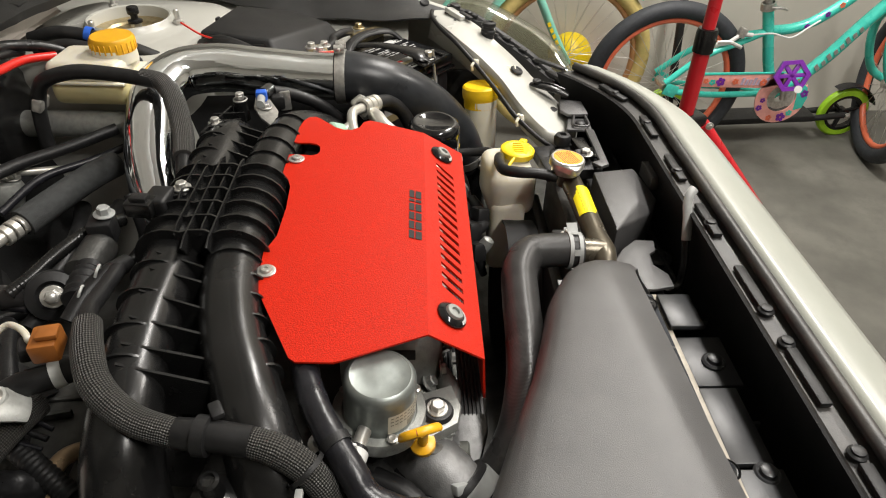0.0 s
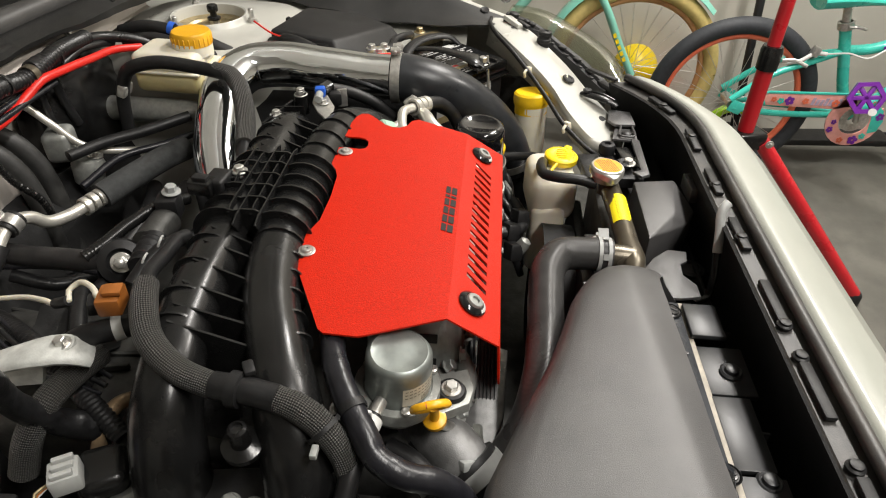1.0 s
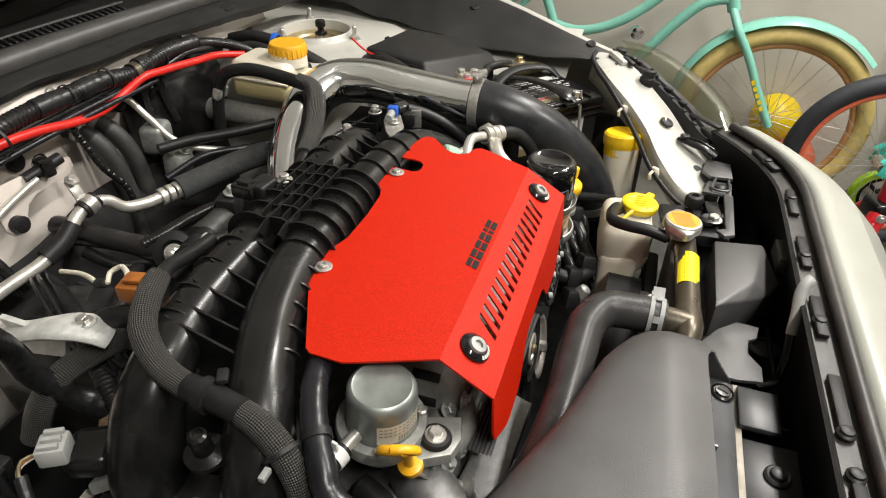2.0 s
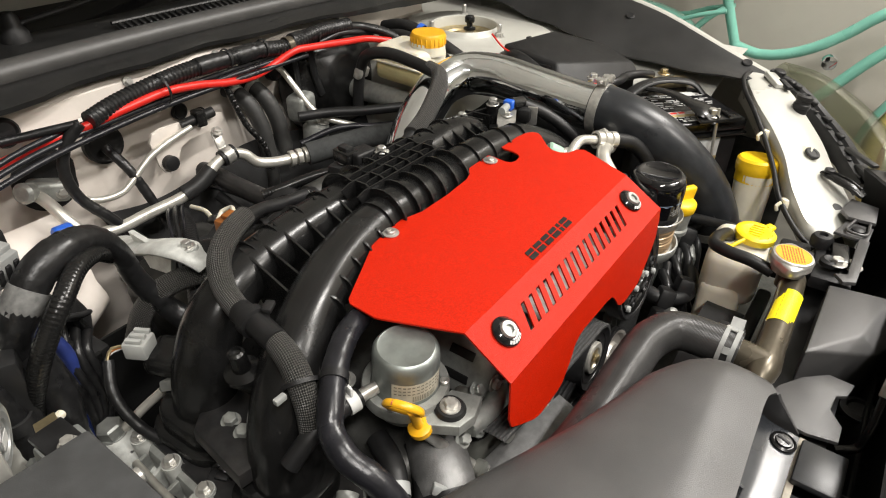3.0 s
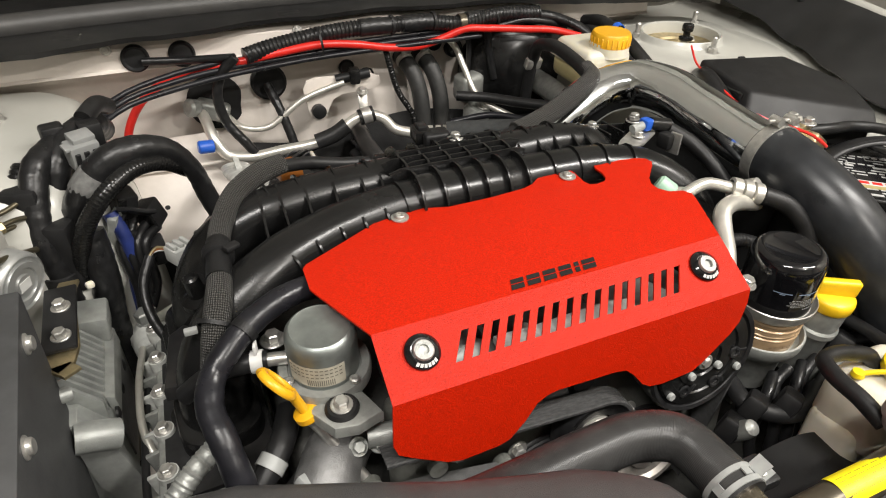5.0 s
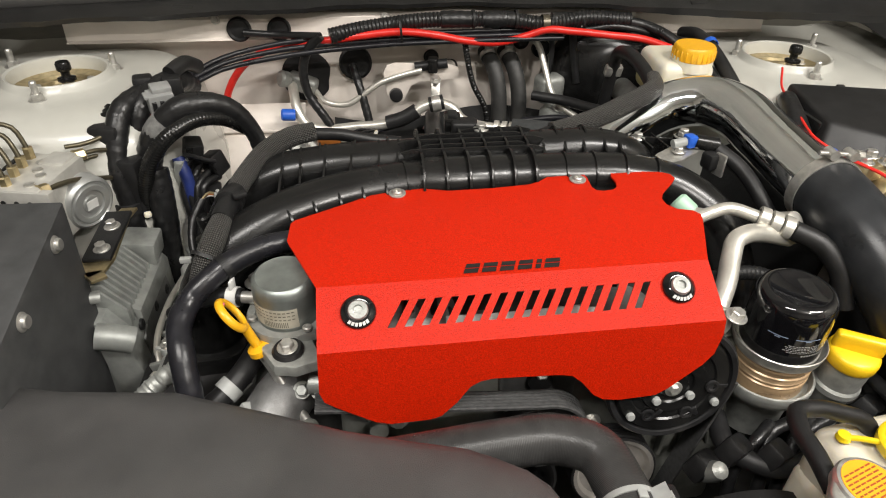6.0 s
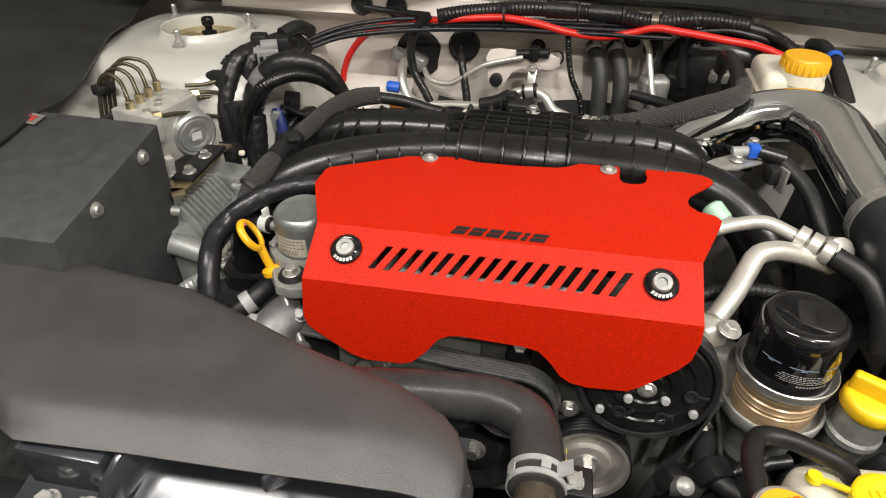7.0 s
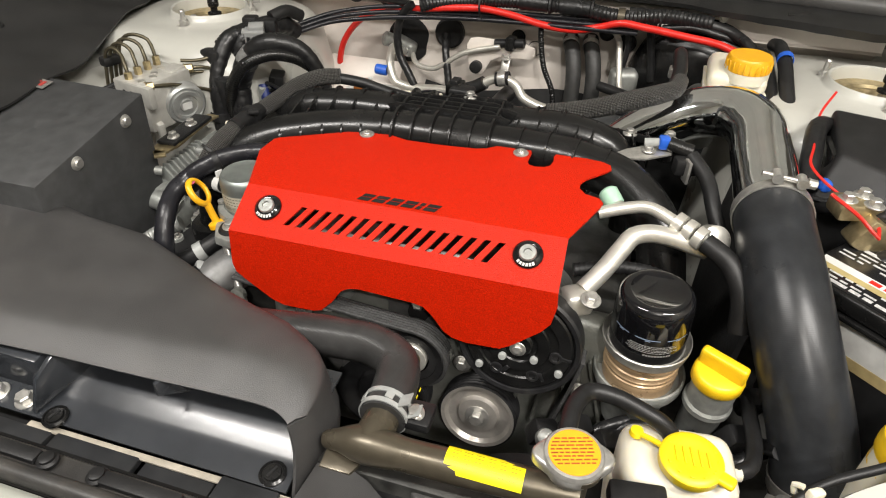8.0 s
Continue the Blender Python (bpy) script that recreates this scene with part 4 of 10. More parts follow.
# ---- polished intake pipe, silicone elbow, clamps ----
pipe_line = [(0.405, 0.142, 0.845), (0.405, 0.18, 0.845), (0.4035, 0.28, 0.854), (0.398, 0.358, 0.862), (0.378, 0.405, 0.860), (0.335, 0.427, 0.847), (0.28, 0.426, 0.82), (0.225, 0.418, 0.777), (0.185, 0.40, 0.735), (0.165, 0.37, 0.69), (0.155, 0.35, 0.64)]
solo("intake_pipe", tube(pipe_line, 0.038, 0.012, 40), CHROME, "mirror-polished aluminium intake pipe with a tight bend", "intake pipe", smooth=80)
sil_line = [(0.405, 0.165, 0.8455), (0.4052, 0.14, 0.8445), (0.4075, 0.11, 0.838), (0.418, 0.06, 0.816), (0.436, 0.008, 0.774), (0.458, -0.028, 0.725), (0.474, -0.048, 0.68), (0.481, -0.056, 0.65), (0.483, -0.058, 0.64)]
el = root("silicone_hose", (0.43, 0.03, 0.6), "thick black silicone intake elbow hose", "intake hose")
part("elbow", tube(sil_line, 0.0412, 0.012, 40), SILICONE, el, smooth=80)
bm = bmesh.new()
for k in range(9):
    # unreadable maker's print as plain bars round the hose
    bars([(0, 0.0046 * k, 0.012 + 0.003 * (k % 2), 0.003, 0)], pose(0.3705, 0.106, 0.832, 0, -78, 0), 0.0004, bm)
part("print", bm, INK_W, el, "white maker's mark bars", smooth=0)


def band_clamp(at, axis, r, parent_label, bolt_side=(0, 0, 1), w=0.016):
    c = root("hose_clamp", at, parent_label, "hose clamp", "hose clamps")
    a, u, v = frame_of(axis)
    part("band", lathe([(r, -w / 2), (r + 0.0015, -w / 2), (r + 0.0017, -w / 2 + 0.002), (r + 0.0012, 0), (r + 0.0017, w / 2 - 0.002), (r + 0.0015, w / 2), (r, w / 2)], at, axis, 48), STEEL, c)
    b = Vector(bolt_side).normalized()
    side = Vector(axis).normalized().cross(b)
    p = Vector(at) + b * (r + 0.007)
    part("t_bolt", tube([p - side * 0.03, p + side * 0.018], 0.0028, 0.02, 10), STEEL, c)
    for s in (-0.014, 0.012):
        part("trunnion", lathe([(0, -w * 0.5), (0.006, -w * 0.5), (0.006, w * 0.5), (0, w * 0.5)], p + side * s, axis, 16), STEEL, c)
    part("nut", hexbolt(p + side * 0.018, side, 0.0055, 0.009, 1.1), STEEL, c, smooth=30)
    return c


band_clamp((0.405, 0.155, 0.845), (0, 1, 0.02), 0.0418, "bright steel T-bolt clamp on the intake hose", (0.1, 0, 1))
band_clamp((0.479, -0.054, 0.660), (0.22, -0.25, -1), 0.0418, "bright steel T-bolt clamp low on the intake hose", (-0.55, -1, 0.1))
solo("inlet_pipe", tube([(0.480, -0.055, 0.655), (0.486, -0.062, 0.61), (0.492, -0.066, 0.54)], 0.0375, 0.02, 32), BLACK_PL, "black plastic turbo inlet pipe below the intake hose", "intake pipe", smooth=60)

# ---- oil filter in its drip cup, filler cap ----
fx, fyy, fz = 0.2905, 0.0078, 0.7590
flt = root("oil_filter", (fx, fyy, 0.70), "glossy black spin-on oil filter with pale print", "oil filter")
fax = (-0.02, -0.03, 1)
part("can", lathe([(0.0375, -0.012), (0.0402, -0.010), (0.0402, 0.046), (0.0394, 0.054), (0.0370, 0.0605), (0.0320, 0.0640), (0.0275, 0.0636), (0.0262, 0.0622), (0, 0.0626)], (fx, fyy, fz), fax, 52), BLACK_GL, flt, smooth=50)
part("seam_ring", lathe([(0.037, -0.012), (0.0412, -0.012), (0.0418, -0.010), (0.0412, -0.006), (0.039, -0.0055)], (fx, fyy, fz), fax, 48), STEEL, flt, "bright rolled seam")


def wrap_bars(items, at, axis, r, parent, material, name="print"):
    """Curved marks round a cylinder: (start angle, end angle, height, thickness)."""
    bm = bmesh.new()
    a, u, w = frame_of(axis)
    at = Vector(at)
    for a0, a1, h, t in items:
        n = max(1, int(abs(a1 - a0) / 6))
        prev = None
        for k in range(n + 1):
            g = radians(a0 + (a1 - a0) * k / n)
            d = u * math.cos(g) + w * math.sin(g)
            cur = (bm.verts.new(at + a * h + d * r), bm.verts.new(at + a * (h + t) + d * r))
            if prev:
                bm.faces.new((prev[0], cur[0], cur[1], prev[1]))
            prev = cur
    bmesh.ops.recalc_face_normals(bm, faces=bm.faces)
    return part(name, bm, material, parent, smooth=0)


items = []
for row, (h, w0, w1) in enumerate(((0.0198, 62, 128), (0.0176, 58, 132), (0.0154, 60, 126), (0.0132, 56, 134), (0.0110, 62, 124))):
    g = w0
    while g < w1:
        d = random.uniform(1.2, 4.5)
        items.append((g, min(g + d, w1), h, 0.0008))
        g += d + 1.3
wrap_bars(items, (fx, fyy, fz), fax, 0.0405, flt, PRINT_L)
wrap_bars([(30, 58, 0.0285, 0.0010), (68, 104, 0.0285, 0.0010), (114, 150, 0.0285, 0.0010), (40, 48, 0.0267, 0.0010), (82, 90, 0.0267, 0.0010), (128, 136, 0.0267, 0.0010)], (fx, fyy, fz), fax, 0.0405, flt, INK_B, "stripe")
wrap_bars([(84 + 4.2 * k, 86.8 + 4.2 * k, 0.0062, 0.0022) for k in range(10)], (fx, fyy, fz), fax, 0.0405, flt, PRINT_W, "bold_print")
cup = root("oil_filter_cup", (fx, fyy, 0.6), "oily metal drip cup under the oil filter", "drip cup")
ridges = [(0.0405 + 0.0005 * math.sin(1.9 * k) - 0.0007 * (k % 2), -0.0235 - 0.0013 * k) for k in range(19)]
part("inner_cup", lathe([(0.0380, -0.010), (0.0400, -0.014), (0.0418, -0.0175), (0.0420, -0.0205), (0.0406, -0.022)] + ridges + [(0.0400, -0.051), (0.0400, -0.066), (0, -0.066)], (fx, fyy, fz), fax, 52), BRONZE, cup, "oily tan cup wall", smooth=35)
part("cup_rim", lathe([(0.0395, -0.013), (0.0440, -0.006), (0.0455, -0.001), (0.0466, 0.0), (0.0475, -0.0008), (0.0470, -0.005), (0.0452, -0.0125), (0.0425, -0.016), (0.0405, -0.0165)], (fx, fyy, fz), fax, 56), STEEL, cup, "thin bright cup rim", smooth=50)
part("tray", lathe([(0.0400, -0.060), (0.0455, -0.060), (0.0468, -0.051), (0.0480, -0.0495), (0.0500, -0.0500), (0.0508, -0.0520), (0.0500, -0.062), (0.0475, -0.068), (0.0360, -0.080), (0.0320, -0.13)], (fx, fyy, fz), fax, 52), ALU, cup, "grey cast tray rim", smooth=45)
cap = root("oil_filler_cap", (0.365, -0.01, 0.66), "yellow plastic oil filler cap with a grip bar", "filler cap")
part("cap_disc", lathe([(0, 0.016), (0.0225, 0.016), (0.0258, 0.0135), (0.0268, 0.010), (0.0268, 0.001), (0.0245, -0.002), (0, -0.002)], (0.3675, -0.012, 0.7335), (0.03, -0.12, 1), 40), OIL_Y, cap)
part("grip_bar", rbox((0.3685, -0.014, 0.7575), (0.050, 0.012, 0.023), (6, 2, -28), 0.004, 3), OIL_Y, cap)
part("neck", lathe([(0.0235, 0.06), (0.0235, 0.03), (0.026, 0.027), (0.026, 0.02), (0.022, 0.015), (0.021, -0.05)], (0.3665, -0.006, 0.6735), (0.03, -0.12, 1), 32), ALU, cap, "grey cast filler neck")

# ---- belt drive ----
comp = root("ac_compressor", (0.157, 0.03, 0.62), "black clutch pulley of the air conditioning compressor", "compressor")
cc, ca = (0.158, -0.031, 0.738), (0.0, -1, 0.12)
part("pulley", lathe([(0.03, -0.024), (0.068, -0.024), (0.070, -0.022), (0.070, -0.002), (0.0675, 0.001), (0.063, 0.0), (0.061, -0.005), (0.03, -0.006)], cc, ca, 60), CASTBLK, comp)
part("clutch_plate", lathe([(0, 0.002), (0.014, 0.002), (0.017, -0.001), (0.021, -0.001), (0.0225, 0.001), (0.034, 0.001), (0.0355, -0.001), (0.044, -0.001), (0.0455, 0.001), (0.058, 0.001), (0.060, -0.001), (0.060, -0.006)], cc, ca, 60), BLACK_PL, comp)
a_ = Vector(ca).normalized()
u_, w_ = V(1, 0, 0), V(0, 0.12, 1).normalized()
for rr, deg in ((0.0545, -28), (0.0545, -139), (0.024, -36), (0.024, -132), (0.024, 96)):
    g = radians(deg)
    p = Vector(cc) + (u_ * math.cos(g) + w_ * math.sin(g)) * rr
    part("rivet", lathe([(0, 0.0052), (0.0038, 0.005), (0.0046, 0.0035), (0.0046, 0.0)], p, ca, 18), GREY_PL, comp, "bright rivet")
for deg in (-8, -120, -62, 178):
    g = radians(deg)
    p = Vector(cc) + (u_ * math.cos(g) + w_ * math.sin(g)) * 0.043
    part("dimple", lathe([(0.0075, 0.0), (0.007, 0.0022), (0.0045, 0.0022), (0.004, 0.0005), (0, 0.0005)], p, ca, 18), CASTBLK, comp)
    part("web", rbox(p + u_ * 0.010, (0.014, 0.003, 0.005), (0, -deg, 0), 0.001), CASTBLK, comp)
part("centre_bolt", hexbolt(Vector(cc) + a_ * 0.001 - w_ * 0.004, ca, 0.0058, 0.004, 1.6), STEEL, comp, smooth=30)
part("housing", lathe([(0.052, 0.0), (0.056, 0.02), (0.054, 0.12), (0.04, 0.13), (0, 0.13)], (0.157, 0.0, 0.719), (-0.02, 1, -0.25), 40), ALU, comp)


def pulley(name, label, c, axis, r, w, face, category="pulley", ribs=5):
    t = root(name, c, label, category)
    prof = [(r * 0.4, -w / 2), (r * 0.93, -w / 2), (r, -w / 2 + 0.001)]
    if ribs:
        for k in range(ribs):
            z = -w / 2 + 0.002 + (w - 0.004) * k / ribs
            d = (w - 0.004) / ribs
            prof += [(r * 0.972, z + d * 0.25), (r * 0.972, z + d * 0.55), (r * 0.998, z + d * 0.9)]
    prof += [(r, w / 2 - 0.001), (r * 0.95, w / 2)]
    part("rim", lathe(prof, c, axis, 52), CASTBLK, t)
    part("face", lathe([(r * 0.95, w / 2), (r * 0.86, w / 2 - 0.001), (r * 0.78, w / 2 - 0.006), (r * 0.55, w / 2 - 0.008), (r * 0.5, w / 2 - 0.003), (r * 0.36, w / 2 - 0.002), (0, w / 2 - 0.002)], c, axis, 52), face, t)
    part("pulley_bolt", hexbolt(Vector(c) + Vector(axis).normalized() * (w / 2 - 0.002), axis, 0.009, 0.009, 1.7), STEEL, t, smooth=30)
    return t


pulley("idler_pulley", "bright steel faced ribbed idler pulley", (0.118, -0.020, 0.602), (0.0, -1, 0.16), 0.049, 0.028, mat("worn_steel_face", (0.50, 0.47, 0.43), 0.34, 0.6, var=0.15, scale=60, dirt=0.3, dirt_col=(0.2, 0.18, 0.16)))
TC, TA = (0.030, -0.022, 0.677), (0.0, -1, 0.08)
ten = root("tensioner_pulley", TC, "black tensioner pulley with a silver ring and tan hub", "pulley")
part("rim", lathe([(0.024, 0.008), (0.040, 0.010), (0.0425, 0.0125), (0.0425, -0.012), (0.02, -0.012)], TC, TA, 52), CASTBLK, ten)
part("dish", lathe([(0.034, 0.010), (0.030, 0.002), (0.022, 0.0), (0.0, 0.0)], TC, TA, 48), BLACK_PL, ten)
part("ring", lathe([(0.0215, 0.0), (0.0215, 0.0105), (0.0205, 0.0115), (0.0145, 0.0112), (0.0135, 0.0095), (0.0135, 0.004)], TC, TA, 44), ALU_BR, ten, "silver ring")
part("hub", lathe([(0.0133, 0.004), (0.0133, 0.0085), (0.012, 0.0095), (0, 0.0095)], TC, TA, 36), GOLD_ST, ten, "tan hub")
part("hub_bolt", hexbolt(Vector(TC) + Vector(TA).normalized() * 0.0095, TA, 0.0068, 0.005, 0), GOLD_ST, ten, smooth=30)
pulley("crank_pulley", "dark ribbed crankshaft pulley", (-0.01, -0.02, 0.60), (0.0, -1, 0.1), 0.062, 0.03, CASTBLK)
belt = root("drive_belt", (0.0, -0.03, 0.7), "ribbed black rubber drive belt", "belt")


def belt_run(a, b, w=0.024, parent=belt):
    a, b = Vector(a), Vector(b)
    d = (b - a).normalized()
    wide = Vector((0, 1, 0))
    wide = (wide - d * wide.dot(d)).normalized()
    n = d.cross(wide)
    bm = bmesh.new()
    prof = [(-w / 2, 0), (-w / 2, 0.003)]
    for k in range(6):
        y = -w / 2 + w * (k + 0.5) / 6
        prof += [(y - w / 26, 0.0042), (y + w / 26, 0.0042), (y + w / 12 - 0.0003, 0.0026)]
    prof += [(w / 2, 0.003), (w / 2, 0)]
    A = [bm.verts.new(a + wide * x + n * z) for x, z in prof]
    B = [bm.verts.new(b + wide * x + n * z) for x, z in prof]
    bm.faces.new(A[::-1])
    bm.faces.new(B)
    for j in range(len(A)):
        bm.faces.new((A[j], A[(j + 1) % len(A)], B[(j + 1) % len(A)], B[j]))
    bmesh.ops.recalc_face_normals(bm, faces=bm.faces)
    return part("run", bm, BELT, parent, smooth=0)


loop = [(-0.20, 0.742), (-0.12, 0.733), (-0.05, 0.7265)] + [(TC[0] + 0.0432 * math.sin(radians(g)), TC[2] + 0.0432 * math.cos(radians(g))) for g in range(-6, 150, 9)]
w = 0.024
prof = [(-w / 2, 0), (-w / 2, 0.003)]
for k in range(6):
    y = -w / 2 + w * (k + 0.5) / 6
    prof += [(y - w / 26, 0.0044), (y + w / 26, 0.0044), (y + w / 12 - 0.0003, 0.0022)]
prof += [(w / 2, 0.003), (w / 2, 0)]
strip = []
for k, (x, z) in enumerate(loop):
    (ax, az), (bx, bz) = loop[max(0, k - 1)], loop[min(len(loop) - 1, k + 1)]
    d = V(bx - ax, 0, bz - az).normalized()
    strip.append([V(x - d.z * h, TC[1] + 0.001 + s, z + d.x * h) for s, h in prof])
part("wrap", grid(strip), BELT, belt, smooth=0)
belt_run((0.228, -0.018, 0.73), (0.185, -0.018, 0.52))

# ---- front end ----
def nose(x):
    return -0.363 + 1.9 * max(0.0, abs(x) - 0.33) ** 2


XS = [-0.60 + 1.15 * i / 44 for i in range(45)]
rows = []
for x in XS:
    y = nose(x)
    rows.append([V(x, y - 0.008, 0.790), V(x, y - 0.012, 0.800), V(x, y - 0.020, 0.8035), V(x, y - 0.045, 0.798), V(x, y - 0.075, 0.782), V(x, y - 0.115, 0.745), V(x, y - 0.14, 0.68), V(x, y - 0.15, 0.55), V(x, y - 0.15, 0.36)])
bp_ = root("bumper", (0, -0.45, 0.36), "white painted front bumper skin with a rounded top edge", "bumper")
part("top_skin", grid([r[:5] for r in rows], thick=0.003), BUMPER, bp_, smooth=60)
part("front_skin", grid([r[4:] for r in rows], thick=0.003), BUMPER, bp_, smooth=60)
seal = root("hood_seal", (0, -0.37, 0.79), "black rubber hood seal along the bumper", "hood seal")
part("bead", tube([(x, nose(x) - 0.001, 0.799) for x in XS[::2]], 0.0075, 0.03, 12), SEAL, seal)
part("flange", grid([[V(x, nose(x) + 0.029, 0.786), V(x, nose(x) + 0.027, 0.788), V(x, nose(x) + 0.004, 0.7895), V(x, nose(x) - 0.006, 0.792)] for x in XS], thick=0.003), SEAL, seal)
for k in range(9):
    x = -0.52 + 0.13 * k
    part("retainer", rbox((x + 0.055, nose(x + 0.055) + 0.018, 0.7925), (0.07, 0.012, 0.006), (0, 0, math.degrees(math.atan(3.8 * max(0, abs(x + 0.055) - 0.33))) * (1 if x > 0 else -1)), 0.002), BLACK_MT, seal)
for x in (-0.405, -0.29, -0.161, -0.114, 0.046, 0.175, 0.325, 0.44):
    part("push_clip", lathe([(0.0085, 0), (0.0085, 0.0025), (0.0062, 0.004), (0.006, 0.0062), (0.0045, 0.0068), (0, 0.0068)], (x, nose(x) + 0.018, 0.791), n=20), RUBBER, seal, "black push clip")
part("skirt", grid([[V(x, nose(x) + 0.029, 0.787), V(x, nose(x) + 0.022, 0.77), V(x, nose(x) + 0.008, 0.70), V(x, nose(x) + 0.005, 0.4)] for x in XS], thick=0.003), DEEP_SHADE, seal)

sup = root("radiator_support", (0, -0.26, 0.6), "dark radiator support beam with a bare cream flange edge", "support beam")
part("beam", rbox((0.02, -0.243, 0.672), (1.05, 0.05, 0.05), (0, 0, 0), 0.004), BLACK_MT, sup)
part("lip", rbox((-0.14, -0.2695, 0.7205), (0.285, 0.007, 0.003), (0, 0, 0.3), 0.001), mat("worn_cream_flange", (0.42, 0.38, 0.31), 0.5, var=0.2, scale=60, dirt=0.5, dirt_col=(0.15, 0.13, 0.1)), sup, "bare cream flange edge")
guide = root("grille_shroud", (0, -0.3, 0.6), "black plastic grille shroud panel with cut-outs and clips", "shroud")
for x0, x1, y0, y1, z in ((-0.62, -0.385, -0.325, -0.28, 0.716), (-0.375, -0.245, -0.328, -0.28, 0.714), (-0.24, -0.145, -0.322, -0.279, 0.7145), (-0.14, -0.065, -0.335, -0.279, 0.711), (-0.058, 0.0, -0.318, -0.276, 0.722), (0.02, 0.11, -0.30, -0.275, 0.70)):
    part("plate", rbox(((x0 + x1) / 2, (y0 + y1) / 2, z - 0.004), (x1 - x0, y1 - y0, 0.008), (0, 0, 0), 0.002), SHROUD, guide)
for x in (-0.5, -0.31, -0.19, -0.04):
    part("web", rbox((x, -0.305, 0.69), (0.003, 0.05, 0.045), (0, 0, 0), 0.0008, 1), SHROUD, guide)
for x, y in ((-0.106, -0.312), (-0.25, -0.31), (-0.34, -0.306), (-0.46, -0.30)):
    part("clip", lathe([(0.013, 0), (0.0132, 0.003), (0.011, 0.005), (0.0085, 0.0045), (0.0078, 0.0085), (0.0055, 0.0095), (0, 0.0095)], (x, y, 0.7105), n=24), SHROUD, guide, "black push clip")
part("lower_wall", rbox((0.0, -0.318, 0.60), (1.0, 0.006, 0.18), (8, 0, 0), 0.002), DEEP_SHADE, guide)

for ob, d in ((bp_, (0, 0.008, 0.009)), (seal, (0, 0.008, 0.009)), (guide, (-0.006, 0.008, 0.008))):
    ob.location += Vector(d)

rad = root("radiator", (0.15, -0.2, 0.5), "radiator with brown upper pipe and black shroud", "radiator")
part("upper_pipe", tube([(0.012, -0.209, 0.738, 0.55), (0.026, -0.21, 0.744, 0.72), (0.042, -0.21, 0.747, 1.08), (0.056, -0.21, 0.748, 1.2), (0.072, -0.21, 0.748, 1.12), (0.09, -0.21, 0.748, 1.0), (0.16, -0.208, 0.748), (0.245, -0.203, 0.748)], 0.0155, 0.01, 26), BROWN_PIPE, rad, "brown metal upper pipe", smooth=70)
part("hose_neck", tube([(0.055, -0.212, 0.749), (0.056, -0.195, 0.75), (0.057, -0.165, 0.75)], 0.0175, 0.006, 24), BROWN_PIPE, rad)
part("pipe_label", grid([[V(x, -0.208 + 0.0161 * math.cos(radians(a)), 0.748 + 0.0161 * math.sin(radians(a))) for a in range(150, 20, -10)] for x in (0.128, 0.15, 0.17, 0.198)]), STICK_Y, rad, "yellow warning label")
bm = bmesh.new()
for k in range(5):
    a = radians(125 - 14 * k)
    for s in range(6):
        x = 0.133 + 0.0105 * s
        bars([(0, 0, 0.0075 + 0.002 * ((s * k) % 2), 0.0006, 0)], pose(x, -0.208 + 0.01625 * math.cos(a), 0.748 + 0.01625 * math.sin(a), math.degrees(a) - 90, 0, 0), 0.0002, bm)
part("label_print", bm, mat("faded_print", (0.35, 0.27, 0.02), 0.5), rad, smooth=0)
part("flange_bracket", prism([(0, 0), (0.03, 0.0), (0.036, 0.012), (0.024, 0.018), (0.0, 0.018)], 0.004, pose(0.014, -0.232, 0.726, 12, 0, 0), 0.001), BROWN_PIPE, rad)
part("neck", lathe([(0.014, 0), (0.014, 0.03), (0.022, 0.034), (0.0225, 0.04), (0, 0.04)], (0.237, -0.197, 0.742), (0.02, 0.03, 1), 28), BROWN_PIPE, rad)
part("core", rbox((0.0, -0.205, 0.53), (0.68, 0.03, 0.37), (0, 0, 0), 0.004), SHADED_GRIME, rad)
part("fan_shroud", rbox((0.02, -0.165, 0.545), (0.66, 0.02, 0.22), (4, 0, 0), 0.006), BLACK_MT, rad)
bm = lathe([(0.105, 0), (0.11, 0.004), (0.11, 0.05), (0.116, 0.052), (0.116, 0.0), (0.105, -0.002)], (0.22, -0.155, 0.545), (0, 1, 0.05), 48)
part("fan_ring", bm, DEEP_SHADE, rad, "black fan shroud ring")
for k in range(7):
    a = 2 * math.pi * k / 7
    part("fan_blade", rbox((0.22 + 0.06 * math.cos(a), -0.14, 0.545 + 0.06 * math.sin(a)), (0.09, 0.004, 0.03), (25, -math.degrees(a), 0), 0.0015), BLACK_MT, rad)
part("hose_bracket", rbox((0.085, -0.165, 0.748), (0.034, 0.03, 0.012), (0, 0, 0), 0.003), BLACK_MT, rad)
part("bracket_bolt", hexbolt((0.085, -0.168, 0.754), (0, -0.3, 1), 0.006, 0.008), STEEL, rad, smooth=30)

rc, ra = (0.234, -0.193, 0.781), (0.02, -0.06, 1)
lobe = [((0.0262 + 0.0085 * max(0.0, math.cos(2 * a + 0.25)) ** 3) * math.cos(a), (0.0262 + 0.0085 * max(0.0, math.cos(2 * a + 0.25)) ** 3) * math.sin(a)) for a in [2 * math.pi * k / 60 for k in range(60)]]
cap = part("cap", prism(lobe, 0.010, aim(Vector(rc) - Vector(ra).normalized() * 0.003, ra), 0.003), STEEL, rad, "steel cap with an orange warning sticker", smooth=50)
part("cap_top", lathe([(0.0262, 0.0065), (0.0245, 0.0092), (0.0225, 0.0097), (0, 0.0097)], rc, ra, 44), STEEL, cap)
part("cap_skirt", lathe([(0.0215, -0.014), (0.0225, -0.004), (0.0262, -0.003)], rc, ra, 40), STEEL, cap)
